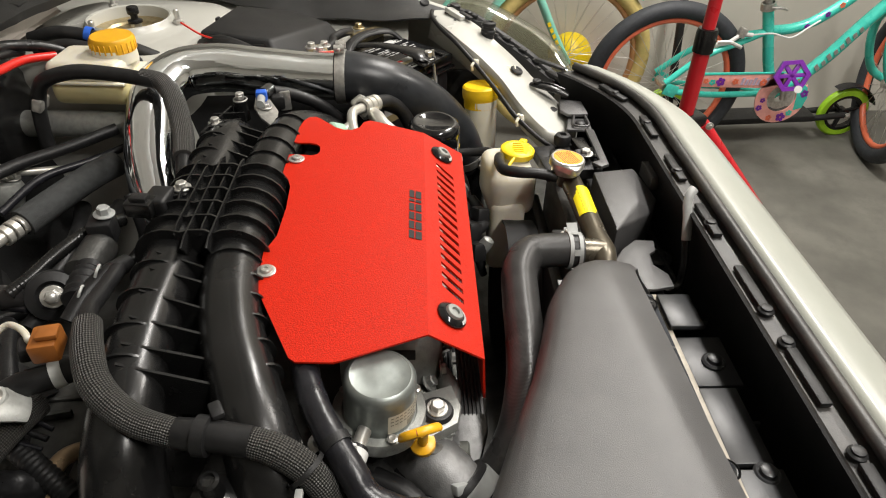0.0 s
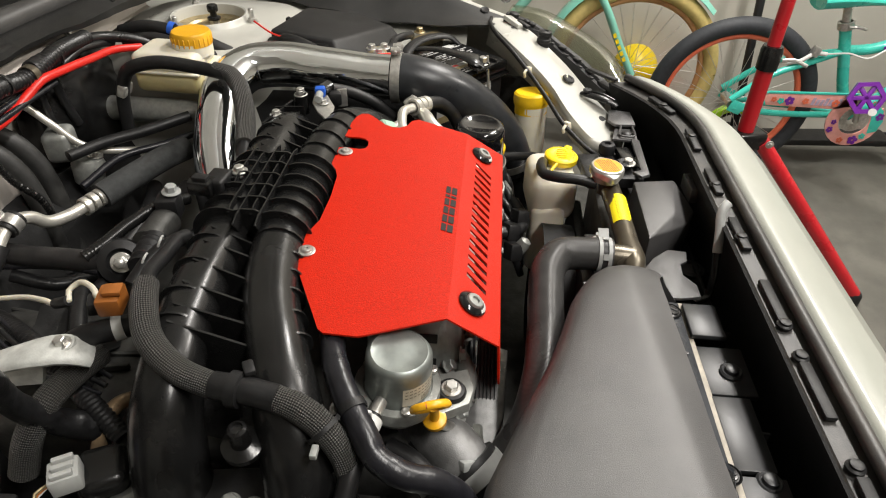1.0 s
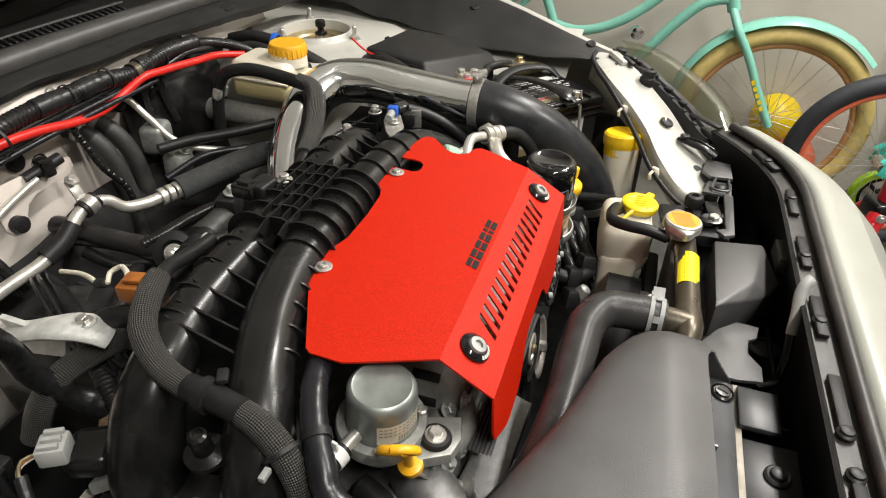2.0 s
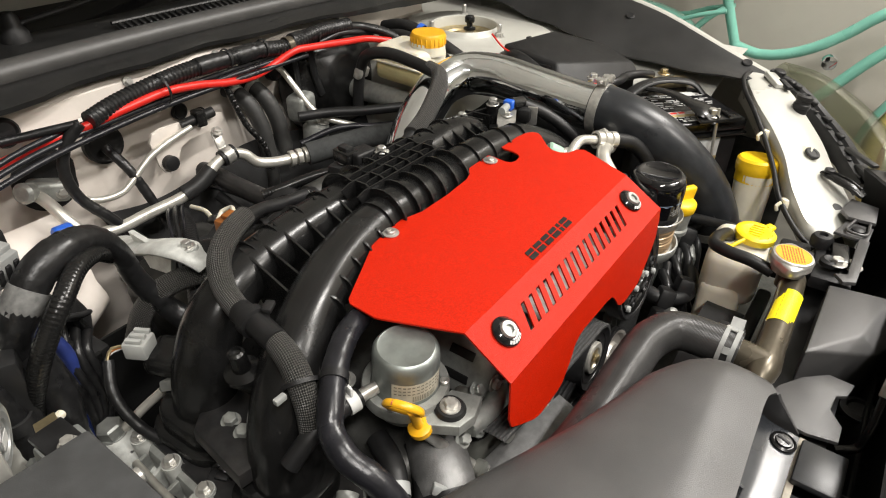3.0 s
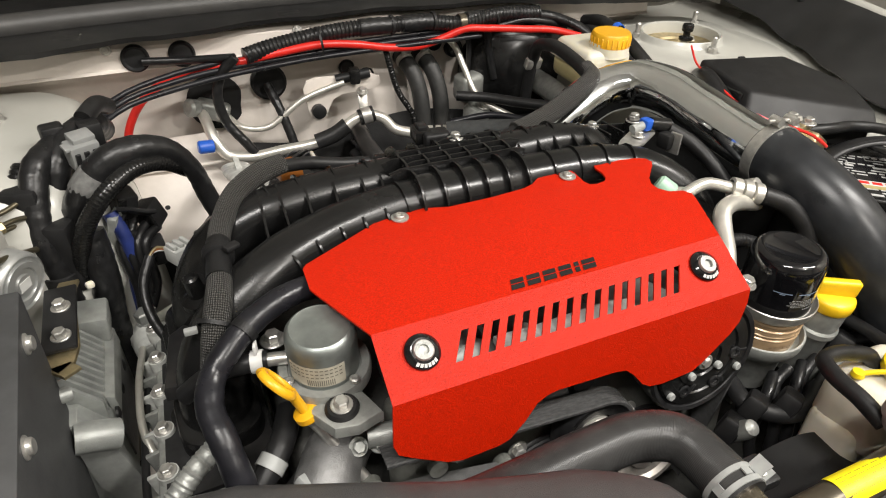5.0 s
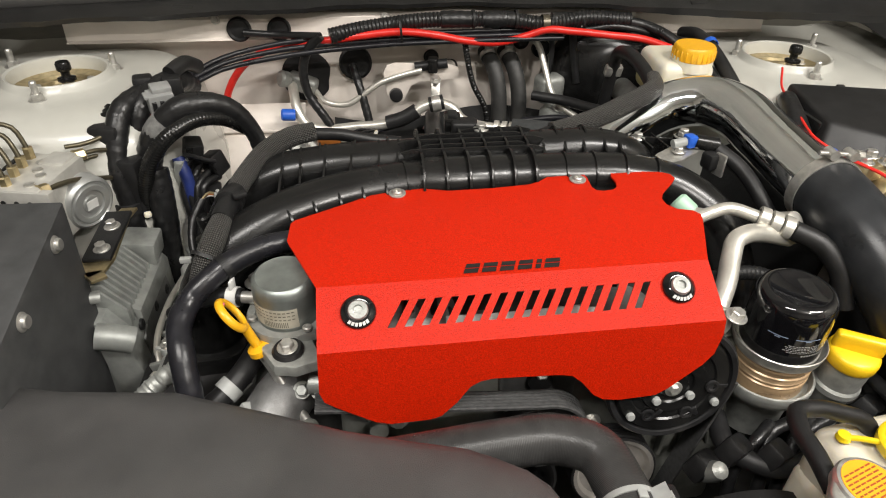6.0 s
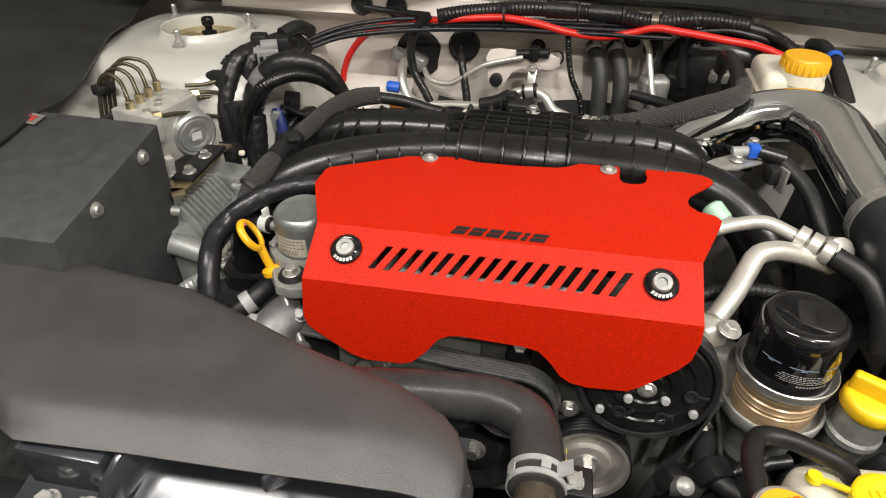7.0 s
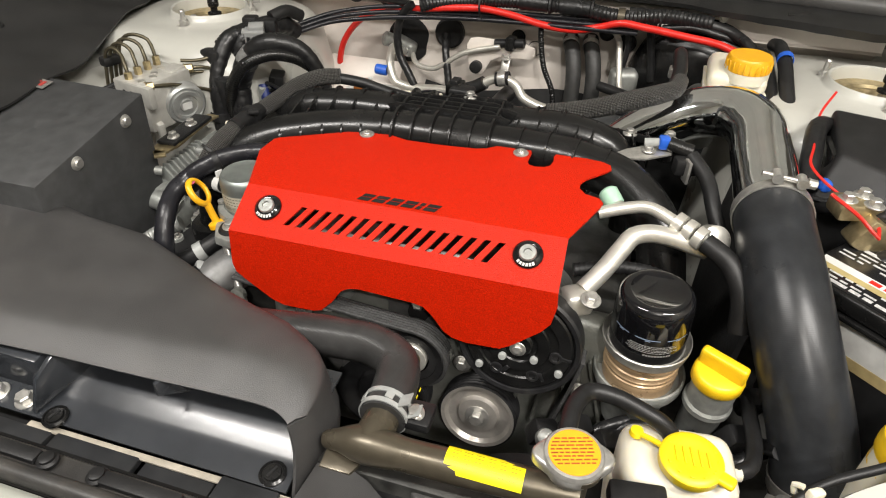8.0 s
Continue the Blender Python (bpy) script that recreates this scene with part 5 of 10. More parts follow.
part("sticker", lathe([(0, 0.0101), (0.0218, 0.0101), (0.0219, 0.0097)], rc, ra, 40), STICK_O, cap, "round orange sticker")
bm = bmesh.new()
for r in range(8):
    y = 0.0125 - 0.0034 * r
    half = math.sqrt(max(0, 0.0195 ** 2 - y * y))
    x = -half
    while x < half - 0.003:
        w = random.uniform(0.003, 0.007)
        bars([(x, y, min(w, half - x), 0.0013, 0)], aim(Vector(rc) + Vector(ra).normalized() * 0.0102, ra), 0.0002, bm)
        x += w + 0.0012
part("sticker_print", bm, mat("brown_print", (0.30, 0.06, 0.01), 0.5), cap, smooth=0)

tank = root("coolant_tank", (0.335, -0.12, 0.6), "milky plastic coolant overflow tank", "coolant tank")
bm = rbox((0.332, -0.120, 0.69), (0.108, 0.080, 0.085), (0, 0, 6), 0.02, 4)
lathe([(0.0075, 0), (0.0075, 0.02), (0.006, 0.021)], (0.372, -0.112, 0.709), (1, 0.3, 0), 16, bm)
part("body", bm, TANK, tank, smooth=60)
part("leg", rbox((0.297, -0.118, 0.61), (0.05, 0.06, 0.14), (0, 0, 0), 0.014, 3), TANK, tank, smooth=60)
part("filler_neck", lathe([(0.024, 0), (0.024, 0.014)], (0.338, -0.132, 0.728), (0, -0.06, 1), 28), TANK, tank)
prof = lathe([(0.027, 0), (0.0285, 0.002), (0.0285, 0.010), (0.026, 0.0125), (0.018, 0.0135), (0.016, 0.0125), (0, 0.0128)], (0.338, -0.134, 0.738), (0, -0.06, 1), 44)
tc = part("cap", prof, YELLOW, tank, "bright yellow ribbed cap with a strap")
part("tab", rbox((0.367, -0.147, 0.745), (0.018, 0.014, 0.008), (0, 0, -25), 0.004, 3), YELLOW, tc)
part("strap", tube([(0.314, -0.127, 0.746), (0.300, -0.118, 0.742), (0.290, -0.112, 0.738)], 0.0028, 0.004, 8), YELLOW, tc)
part("strap_knob", lathe([(0, 0.006), (0.006, 0.005), (0.007, 0), (0.005, -0.003)], (0.290, -0.111, 0.736), n=18), YELLOW, tc)
for k in range(5):
    part("lid_rib", rbox((0.338 - 0.014 + 0.007 * k, -0.135, 0.7515), (0.0018, 0.02 - 0.002 * abs(k - 2), 0.002), (4, 0, 12), 0.0005, 1), YELLOW, tc)
for k in range(11):
    a = radians(-150 + 30 * k)
    part("rim_mark", rbox((0.338 + 0.0225 * math.cos(a), -0.1345 + 0.0225 * math.sin(a), 0.7515), (0.0018, 0.0042, 0.0012), (4, 0, math.degrees(a)), 0.0004, 1), YELLOW, tc)
solo("overflow_hose", tube([(0.225, -0.178, 0.762), (0.226, -0.150, 0.768), (0.229, -0.120, 0.768), (0.24, -0.100, 0.766), (0.262, -0.096, 0.763), (0.29, -0.098, 0.755), (0.315, -0.102, 0.745), (0.326, -0.104, 0.73)], 0.0085, 0.006, 16), RUBBER, "thin black rubber overflow hose to the coolant tank", "hose", smooth=60)
solo("tank_hose", tube([(0.378, -0.110, 0.708), (0.398, -0.100, 0.709), (0.409, -0.07, 0.703), (0.410, -0.03, 0.70), (0.407, 0.02, 0.692), (0.40, 0.06, 0.66)], 0.008, 0.01, 14), RUBBER, "black rubber hose behind the coolant tank", "hose", smooth=60)
br = root("tank_bracket", (0.30, -0.175, 0.7), "black plastic bracket beside the coolant tank", "bracket")
for c, s, r in (((0.295, -0.185, 0.735), (0.05, 0.03, 0.02), (0, 0, 8)), ((0.325, -0.2, 0.728), (0.04, 0.025, 0.03), (0, 0, -10)), ((0.36, -0.19, 0.72), (0.05, 0.04, 0.02), (0, 0, 10))):
    part("block", rbox(c, s, r, 0.004), BLACK_MT, br)
part("socket", lathe([(0.013, 0), (0.013, 0.006), (0.009, 0.009), (0.005, 0.007), (0, 0.007)], (0.315, -0.235, 0.747), n=22), BLACK_MT, br)
part("stud", hexbolt((0.335, -0.262, 0.742), (0, 0, 1), 0.008, 0.008), STEEL, br, smooth=30)

# upper radiator hose
hose = root("radiator_hose", (-0.05, -0.1, 0.7), "thick black rubber upper radiator hose", "radiator hose")
hl = [(0.057, -0.182, 0.752), (0.056, -0.15, 0.753), (0.046, -0.112, 0.755), (0.016, -0.096, 0.754), (-0.03, -0.091, 0.748), (-0.09, -0.089, 0.738), (-0.15, -0.083, 0.724), (-0.20, -0.068, 0.706), (-0.235, -0.043, 0.686), (-0.255, -0.018, 0.67)]
part("hose", tube(hl, 0.0225, 0.006, 32), RAD_HOSE, hose, smooth=60)
bm = bmesh.new()
for k in range(5):
    bars([(0, 0, 0.0022, 0.005 - 0.001 * (k % 2), 0)], pose(0.0795, -0.176 + 0.009 * k, 0.7537, 0, 80, 0), 0.0004, bm)
part("paint_dash", bm, STICK_Y, hose, "yellow paint marks", smooth=0)


def spring_clamp(at, axis, r, parent_label, tab=(0, 0, 1)):
    c = root("spring_clamp", at, parent_label, "hose clamp", "spring clamps")
    a = Vector(axis).normalized()
    for s in (-1, 1):
        part("band", lathe([(r, -0.0025), (r + 0.0014, -0.0025), (r + 0.0014, 0.0025), (r, 0.0025)], Vector(at) + a * 0.0062 * s, axis, 44), GREY_PL, c)
    b = Vector(tab).normalized()
    side = a.cross(b)
    for k in range(5):
        g = 0.5 + 1.25 * k
        d = b * math.cos(g) + side * math.sin(g)
        p = Vector(at) + d * (r + 0.0007)
        part("bridge", prism([(-0.0035, -0.004), (0.0035, -0.004), (0.0035, 0.004), (-0.0035, 0.004)], 0.0014, aim(p, d)), GREY_PL, c, smooth=0)
    for s in (-1, 1):
        p = Vector(at) + b * (r + 0.006) + side * 0.008 * s
        part("tab", prism([(-0.007, -0.007), (0.007, -0.007), (0.007, 0.007), (-0.007, 0.007)], 0.0016, aim(p, side), 0.0004), GREY_PL, c, smooth=0)
    return c


spring_clamp((0.0565, -0.171, 0.7515), (0, 1, 0.02), 0.0232, "pale zinc spring clamp on the radiator hose", (0.85, 0, 0.55))
spring_clamp((-0.243, -0.031, 0.681), (-0.55, 0.65, -0.5), 0.0232, "pale zinc spring clamp low on the radiator hose", (-0.4, -0.5, 0.6))

# air guide beside the radiator, hood prop lever
ag = root("air_guide", (0.18, -0.28, 0.6), "dark plastic air guide box beside the radiator", "air guide")
bm = bmesh.new()
P = [V(0.257, -0.243, 0.752), V(0.267, -0.309, 0.753), V(0.192, -0.326, 0.744), V(0.165, -0.312, 0.736), V(0.106, -0.243, 0.750), V(0.172, -0.291, 0.752)]
Q = [p - V(0, 0, 0.10) for p in P]
vp, vq = [bm.verts.new(p) for p in P], [bm.verts.new(p) for p in Q]
bm.faces.new((vp[0], vp[1], vp[5], vp[4]))
bm.faces.new((vp[1], vp[2], vp[3], vp[5]))
bm.faces.new((vp[5], vp[3], vp[4]))
for j in ((0, 1), (1, 2), (2, 3), (3, 4), (4, 0)):
    bm.faces.new((vp[j[0]], vp[j[1]], vq[j[1]], vq[j[0]]))
bmesh.ops.recalc_face_normals(bm, faces=bm.faces)
bmesh.ops.bevel(bm, geom=bm.edges[:], offset=0.003, segments=2, affect="EDGES", profile=0.5)
part("box", bm, DUCT, ag)
part("rib_block", rbox((0.249, -0.330, 0.750), (0.052, 0.013, 0.024), (0, 0, 2), 0.002), DUCT, ag)
part("flat_plate", prism([(0.062, -0.232), (0.090, -0.250), (0.112, -0.274), (0.110, -0.300), (0.088, -0.296), (0.080, -0.286), (0.056, -0.284), (0.036, -0.298), (0.012, -0.298), (0.006, -0.270), (0.010, -0.228), (0.04, -0.224)], 0.004, pose(0, 0, 0.723), 0.001), DUCT, ag, "flat dark plastic tongue")
part("disc", lathe([(0.02, 0), (0.02, 0.004), (0.014, 0.006), (0.012, 0.003), (0, 0.003)], (0.115, -0.315, 0.69), n=28), BLACK_MT, ag)
lev = root("latch_lever", (0.1, -0.34, 0.69), "grey tipped hood latch lever", "lever")
part("rod", tube([(0.030, -0.30, 0.700), (0.040, -0.318, 0.705), (0.046, -0.321, 0.722), (0.066, -0.322, 0.764)], 0.0056, 0.006, 12, flat=0.6), BLACK_PL, lev)
part("tip", tube([(0.064, -0.322, 0.762), (0.078, -0.322, 0.789), (0.088, -0.3215, 0.805), (0.096, -0.326, 0.815), (0.101, -0.331, 0.818)], 0.0066, 0.005, 12, flat=0.65), GREY_PL, lev, "worn grey rubber tip")

# inner apron rail, its covers, the washer bottle neck
rail = root("apron_rail", (0.5, -0.1, 0.7), "white painted apron rail at the bay's edge", "body rail")
inner = [(0.728, 0.004, 0.842), (0.680, -0.015, 0.842), (0.615, -0.045, 0.837), (0.560, -0.088, 0.818), (0.520, -0.117, 0.801), (0.444, -0.157, 0.771), (0.402, -0.196, 0.748), (0.400, -0.224, 0.737)]
outer = [(0.79, 0.03, 0.850), (0.765, -0.03, 0.846), (0.712, -0.082, 0.838), (0.657, -0.124, 0.820), (0.615, -0.163, 0.797), (0.563, -0.196, 0.776), (0.508, -0.234, 0.755), (0.452, -0.262, 0.739)]
fine_in, fine_out = run_of([V(*p) for p in inner], 0.012), run_of([V(*p) for p in outer], 0.012)
rows = []
for i in range(46):
    p, q = share_of(fine_in, i / 45), share_of(fine_out, i / 45)
    side = (q - p).normalized()
    rows.append([p + side * 0.012 - V(0, 0, 0.05), p - side * 0.001 - V(0, 0, 0.016), p - V(0, 0, 0.007), p + side * 0.003 - V(0, 0, 0.001), p + side * 0.009, p.lerp(q, 0.5) + V(0, 0, 0.0015), q - side * 0.004, q - V(0, 0, 0.006), q - V(0, 0, 0.05)])
part("rail", grid(rows, thick=0.002), WHITE, rail, smooth=50)
for at in ((0.566, -0.078, 0.806), (0.434, -0.150, 0.757)):
    part("edge_clip", rbox(at, (0.016, 0.009, 0.016), (0, 10, 35), 0.003), TANK, rail, "pale cable clip")
    part("clip_hook", tube([V(*at) + V(-0.008, 0.004, 0.004), V(*at) + V(-0.014, 0.008, 0.0), V(*at) + V(-0.012, 0.006, -0.008)], 0.0028, 0.003, 8), TANK, rail, "pale cable clip")
part("edge_cable", tube([(0.735, 0.0, 0.852), (0.705, 0.002, 0.852), (0.655, -0.012, 0.845), (0.605, -0.042, 0.832), (0.560, -0.076, 0.808), (0.50, -0.112, 0.782), (0.430, -0.147, 0.757), (0.396, -0.184, 0.735), (0.388, -0.21, 0.72)], 0.0042, 0.01, 10), RUBBER, rail)
part("bump_stop", lathe([(0.010, -0.002), (0.0125, 0.0), (0.0125, 0.012), (0.0145, 0.014), (0.0145, 0.019), (0.0125, 0.021), (0.0125, 0.026), (0.0145, 0.028), (0.0142, 0.034), (0.008, 0.036), (0.006, 0.033), (0, 0.033)], (0.660, -0.108, 0.818), (0.05, -0.06, 1), 24), BLACK_MT, rail, "black rubber bump stop")
part("rail_clip", lathe([(0.0125, 0), (0.0125, 0.002), (0.011, 0.0035), (0.007, 0.0035), (0.006, 0.0025), (0, 0.0025)], (0.556, -0.156, 0.796), (-0.18, -0.38, 1), 24), BLACK_MT, rail)
part("rail_hole", lathe([(0.0085, 0.0), (0.0085, 0.0008), (0, 0.0008)], (0.474, -0.219, 0.7545), (-0.18, -0.38, 1), 20), INK, rail)
part("pin_hole", lathe([(0.0032, 0.0), (0.0032, 0.0008), (0, 0.0008)], (0.70, -0.045, 0.8445), (-0.18, -0.3, 1), 14), INK, rail)
part("cover_bracket", rbox((0.722, -0.048, 0.849), (0.05, 0.022, 0.010), (12, -10, 40), 0.003), WHITE, rail)
part("dark_slot", rbox((0.712, -0.068, 0.848), (0.034, 0.013, 0.008), (10, -8, 40), 0.003), BLACK_MT, rail)
trim = root("side_trim", (0.42, -0.27, 0.72), "dark plastic trim plate at the rail's end", "trim plate")
part("plate", prism([(0.498, -0.232), (0.490, -0.270), (0.436, -0.272), (0.434, -0.236), (0.452, -0.224)], 0.005, pose(0, 0, 0.760), 0.0015), DUCT, trim)
part("pocket", prism([(0.434, -0.236), (0.434, -0.272), (0.388, -0.270), (0.392, -0.226)], 0.004, pose(0, 0, 0.753), 0.001), DUCT, trim)
part("pocket_rim", tube([(0.434, -0.246, 0.762), (0.398, -0.242, 0.761), (0.396, -0.262, 0.761), (0.434, -0.266, 0.762)], 0.0022, 0.006, 8), DUCT, trim)
part("clip", lathe([(0.009, 0), (0.009, 0.003), (0.005, 0.005), (0, 0.005)], (0.413, -0.254, 0.757), n=20), RUBBER, trim)
part("lower_frame", prism([(0.392, -0.258), (0.388, -0.272), (0.27, -0.270), (0.262, -0.256), (0.276, -0.244), (0.284, -0.258)], 0.005, pose(0, 0, 0.754), 0.0015), DUCT, trim)
part("catch", rbox((0.345, -0.243, 0.748), (0.05, 0.022, 0.012), (0, 0, 8), 0.003), BLACK_PL, trim)
part("catch_bolt", hexbolt((0.315, -0.243, 0.752), (0, 0, 1), 0.008, 0.007), STEEL, trim, smooth=30)
part("bush", lathe([(0.014, -0.012), (0.015, 0), (0.012, 0.005), (0.006, 0.006), (0.005, 0.002), (0, 0.002)], (0.372, -0.216, 0.752), n=24), BLACK_MT, trim)
part("dark_well", rbox((0.34, -0.24, 0.73), (0.11, 0.05, 0.02), (0, 0, 4), 0.004), BLACK_MT, trim)
hl_ = root("headlamp", (0.65, -0.22, 0.6), "clear headlamp lens with a black upper trim strip", "headlamp")
strip = run_of([V(0.752, -0.03, 0.852), V(0.735, -0.085, 0.838), V(0.70, -0.145, 0.808), V(0.655, -0.187, 0.791), V(0.605, -0.217, 0.779), V(0.56, -0.246, 0.768)], 0.008)
rows, lens, bowl = [], [], []
for i, p in enumerate(strip):
    p = V(p[0], p[1], p[2])
    q = strip[min(i + 1, len(strip) - 1)] - strip[max(i - 1, 0)]
    along = V(q[0], q[1], 0).normalized()
    side = V(-along.y, along.x, 0)
    k = i / (len(strip) - 1)
    rows.append([p - side * 0.017 - V(0, 0, 0.022), p - side * 0.016 - V(0, 0, 0.004), p - side * 0.012 + V(0, 0, 0.001), p - side * 0.002, p + side * 0.002 + V(0, 0, 0.005), p + side * 0.011 + V(0, 0, 0.006), p + side * 0.015, p + side * 0.016 - V(0, 0, 0.02)])
    reach = 0.045 + 0.05 * math.sin(math.pi * min(1, 0.15 + 0.85 * k))
    rise = 0.022 * math.sin(math.pi * min(1, 0.12 + 0.8 * k))
    lens.append([p + side * 0.015 + V(0, 0, 0.003), p + side * (0.015 + 0.25 * reach) + V(0, 0, 0.004 + 0.6 * rise), p + side * (0.015 + 0.55 * reach) + V(0, 0, 0.002 + rise), p + side * (0.015 + 0.8 * reach) + V(0, 0, 0.7 * rise - 0.004), p + side * (0.015 + reach) + V(0, 0, 0.2 * rise - 0.016), p + side * (0.018 + reach) - V(0, 0, 0.06), p + side * (0.012 + reach) - V(0, 0, 0.13)])
    bowl.append([p + side * 0.016 - V(0, 0, 0.012), p + side * (0.016 + 0.35 * reach) - V(0, 0, 0.022), p + side * (0.012 + 0.7 * reach) - V(0, 0, 0.045), p + side * (0.008 + 0.9 * reach) - V(0, 0, 0.12)])
    if i % 5 == 2:
        part("trim_pad", rbox(p + V(0, 0, 0.003), (0.010, 0.018, 0.007), (0, 0, math.degrees(math.atan2(along.y, along.x)) - 90), 0.002), BLACK_MT, hl_)
    if i % 5 == 4:
        part("trim_slot", rbox(p - side * 0.008 + V(0, 0, 0.001), (0.007, 0.016, 0.003), (0, 0, math.degrees(math.atan2(along.y, along.x)) - 90), 0.001), INK, hl_)
part("trim_strip", grid(rows, thick=0.002), BLACK_MT, hl_, "black ribbed trim strip", smooth=40)
part("lens", grid(lens, thick=0.003), LENS, hl_, "clear plastic lens", smooth=70)
part("bowl", grid(bowl, thick=0.002), mat("brownish_lamp_bowl", (0.20, 0.165, 0.14), 0.35, var=0.2, scale=40), hl_, "dull brownish reflector bowl", smooth=60)
for at, r in (((0.752, -0.048, 0.856), 0.011), ((0.735, -0.075, 0.847), 0.008)):
    part("trim_clip", lathe([(r, -0.003), (r, 0.003), (r * 0.6, 0.005), (0, 0.004)], at, (0, -0.2, 1), 18), BLACK_MT, hl_)
part("mount_tab", rbox((0.575, -0.238, 0.776), (0.046, 0.018, 0.014), (0, 0, 32), 0.005), BLACK_MT, hl_)
part("mount_arm", prism([(0.0, 0.0), (0.030, -0.012), (0.020, -0.065), (-0.008, -0.062)], 0.008, pose(0.548, -0.243, 0.755, 16, 0, 0), 0.003), BLACK_PL, hl_)
hk = root("rail_latch", (0.46, -0.2, 0.77), "black plastic latch hook on the white rail", "latch")
part("arm", tube([(0.530, -0.181, 0.781, 0.7), (0.520, -0.193, 0.783, 1.2), (0.512, -0.212, 0.782, 1.5), (0.504, -0.230, 0.779, 1.4), (0.498, -0.246, 0.772, 1.0)], 0.0085, 0.005, 16, flat=0.5), BLACK_PL, hk)
part("rib", tube([(0.523, -0.188, 0.789), (0.510, -0.218, 0.7885), (0.500, -0.240, 0.782)], 0.0022, 0.006, 8), BLACK_PL, hk)
part("eye", lathe([(0.008, 0), (0.008, 0.004), (0.005, 0.005), (0, 0.003)], (0.522, -0.190, 0.788), n=20), BLACK_MT, hk)

ws = root("washer_bottle_neck", (0.52, -0.09, 0.62), "milky washer filler neck with a yellow cap", "washer bottle")
wa = (0.10, 0.05, 1)
part("neck", lathe([(0.026, -0.13), (0.029, -0.05), (0.031, 0.0), (0.031, 0.012), (0.0, 0.012)], (0.523, -0.088, 0.745), wa, 32), TANK, ws, smooth=60)
part("cap", lathe([(0, 0.022), (0.030, 0.0225), (0.0335, 0.019), (0.0345, 0.010), (0.0335, 0.0), (0.0315, -0.004), (0.0315, -0.018)], (0.525, -0.087, 0.758), wa, 40), OIL_Y, ws, "yellow washer cap")
part("strap", tube([(0.548, -0.108, 0.762, 1.0), (0.556, -0.118, 0.770, 1.25), (0.558, -0.127, 0.784, 1.3), (0.556, -0.140, 0.794, 1.2), (0.555, -0.155, 0.7965, 1.0)], 0.011, 0.004, 16, flat=0.2), TANK, ws, "milky bottle strap")

# battery, fuse box
BX, BY, BR = 0.582, 0.104, -41
bat = root("battery", (BX, BY, 0.6), "black car battery with worn label and carrying strap", "battery")
bp_ = lambda z: pose(BX, BY, z, 0, 0, BR)
part("case", rbox((BX, BY, 0.695), (0.222, 0.162, 0.19), (0, 0, BR), 0.006), BLACK_MT, bat)
part("lid", rbox((BX, BY, 0.797), (0.236, 0.174, 0.022), (0, 0, BR), 0.005, 3), BLACK_PL, bat)
part("lid_lip", rbox((BX, BY, 0.782), (0.242, 0.180, 0.006), (0, 0, BR), 0.002), BLACK_PL, bat)
lm = bp_(0.8082)
bm = bmesh.new()
bars([(-0.112, -0.082, 0.224, 0.14, 0)], lm, 0.0004, bm)
part("label", bm, mat("dark_label", (0.012, 0.012, 0.013), 0.22), bat, smooth=0)
bm = bmesh.new()
for r in range(15):
    if 4 <= r <= 6:
        continue
    y = -0.078 + 0.0085 * r
    x = -0.108
    while x < 0.10:
        w = random.uniform(0.006, 0.02)
        if random.random() < (0.78 if r % 5 else 0.5):
            bars([(x, y, min(w, 0.106 - x), 0.0032 + 0.0022 * (r % 5 == 0), 0)], pose(0, 0, 0.0006) @ lm, 0.0003, bm)
        x += w + 0.0032
for x, y, w, h in ((-0.108, 0.012, 0.026, 0.012), (-0.072, 0.012, 0.026, 0.012), (-0.020, 0.032, 0.034, 0.014), (0.050, 0.034, 0.044, 0.012)):
    for e in ((x, y, w, 0.0012), (x, y + h, w, 0.0012), (x, y, 0.0012, h), (x + w, y, 0.0012, h)):
        bars([(*e, 0)], pose(0, 0, 0.0008) @ lm, 0.0003, bm)
part("label_print", bm, PRINT_L, bat, smooth=0)
for name, spot, material, label in (("badge", (-0.112, -0.0485, 0.17, 0.013, 0), INK_W, "white maker's panel"), ("badge_gold", (-0.112, -0.058, 0.205, 0.0095, 0), mat("gold_label", (0.42, 0.34, 0.15), 0.35), "gold maker's stripe"), ("price_label", (0.050, 0.036, 0.038, 0.016, 0), INK_W, "white printed sticker")):
    bm = bmesh.new()
    bars([spot], pose(0, 0, 0.0009) @ lm, 0.0003, bm)
    part(name, bm, material, bat, label, smooth=0)
bm = bmesh.new()
for j in range(5):
    bars([(-0.058 + 0.016 * j, -0.0455, 0.012, 0.007, 0)], pose(0, 0, 0.0013) @ lm, 0.0003, bm)
part("badge_mark", bm, RED_W, bat, "red maker's mark bars", smooth=0)
sm = pose(BX, BY, 0, 0, 0, BR)
side_at = sm @ V(0, -0.0815, 0.750)
part("side_label", rbox(side_at, (0.15, 0.001, 0.05), (0, 0, BR), 0), INK_W, bat, "white and gold maker's panel", smooth=0)
part("side_stripe", rbox(sm @ V(0, -0.0823, 0.732), (0.15, 0.001, 0.014), (0, 0, BR), 0), mat("gold_side_label", (0.42, 0.33, 0.16), 0.35), bat, smooth=0)
part("handle", tube([(0.524, 0.165, 0.800), (0.548, 0.166, 0.815), (0.59, 0.160, 0.827), (0.632, 0.144, 0.831), (0.667, 0.116, 0.830), (0.690, 0.084, 0.822), (0.692, 0.060, 0.802)], 0.011, 0.008, 14, flat=0.45), RUBBER, bat, "black carrying strap")
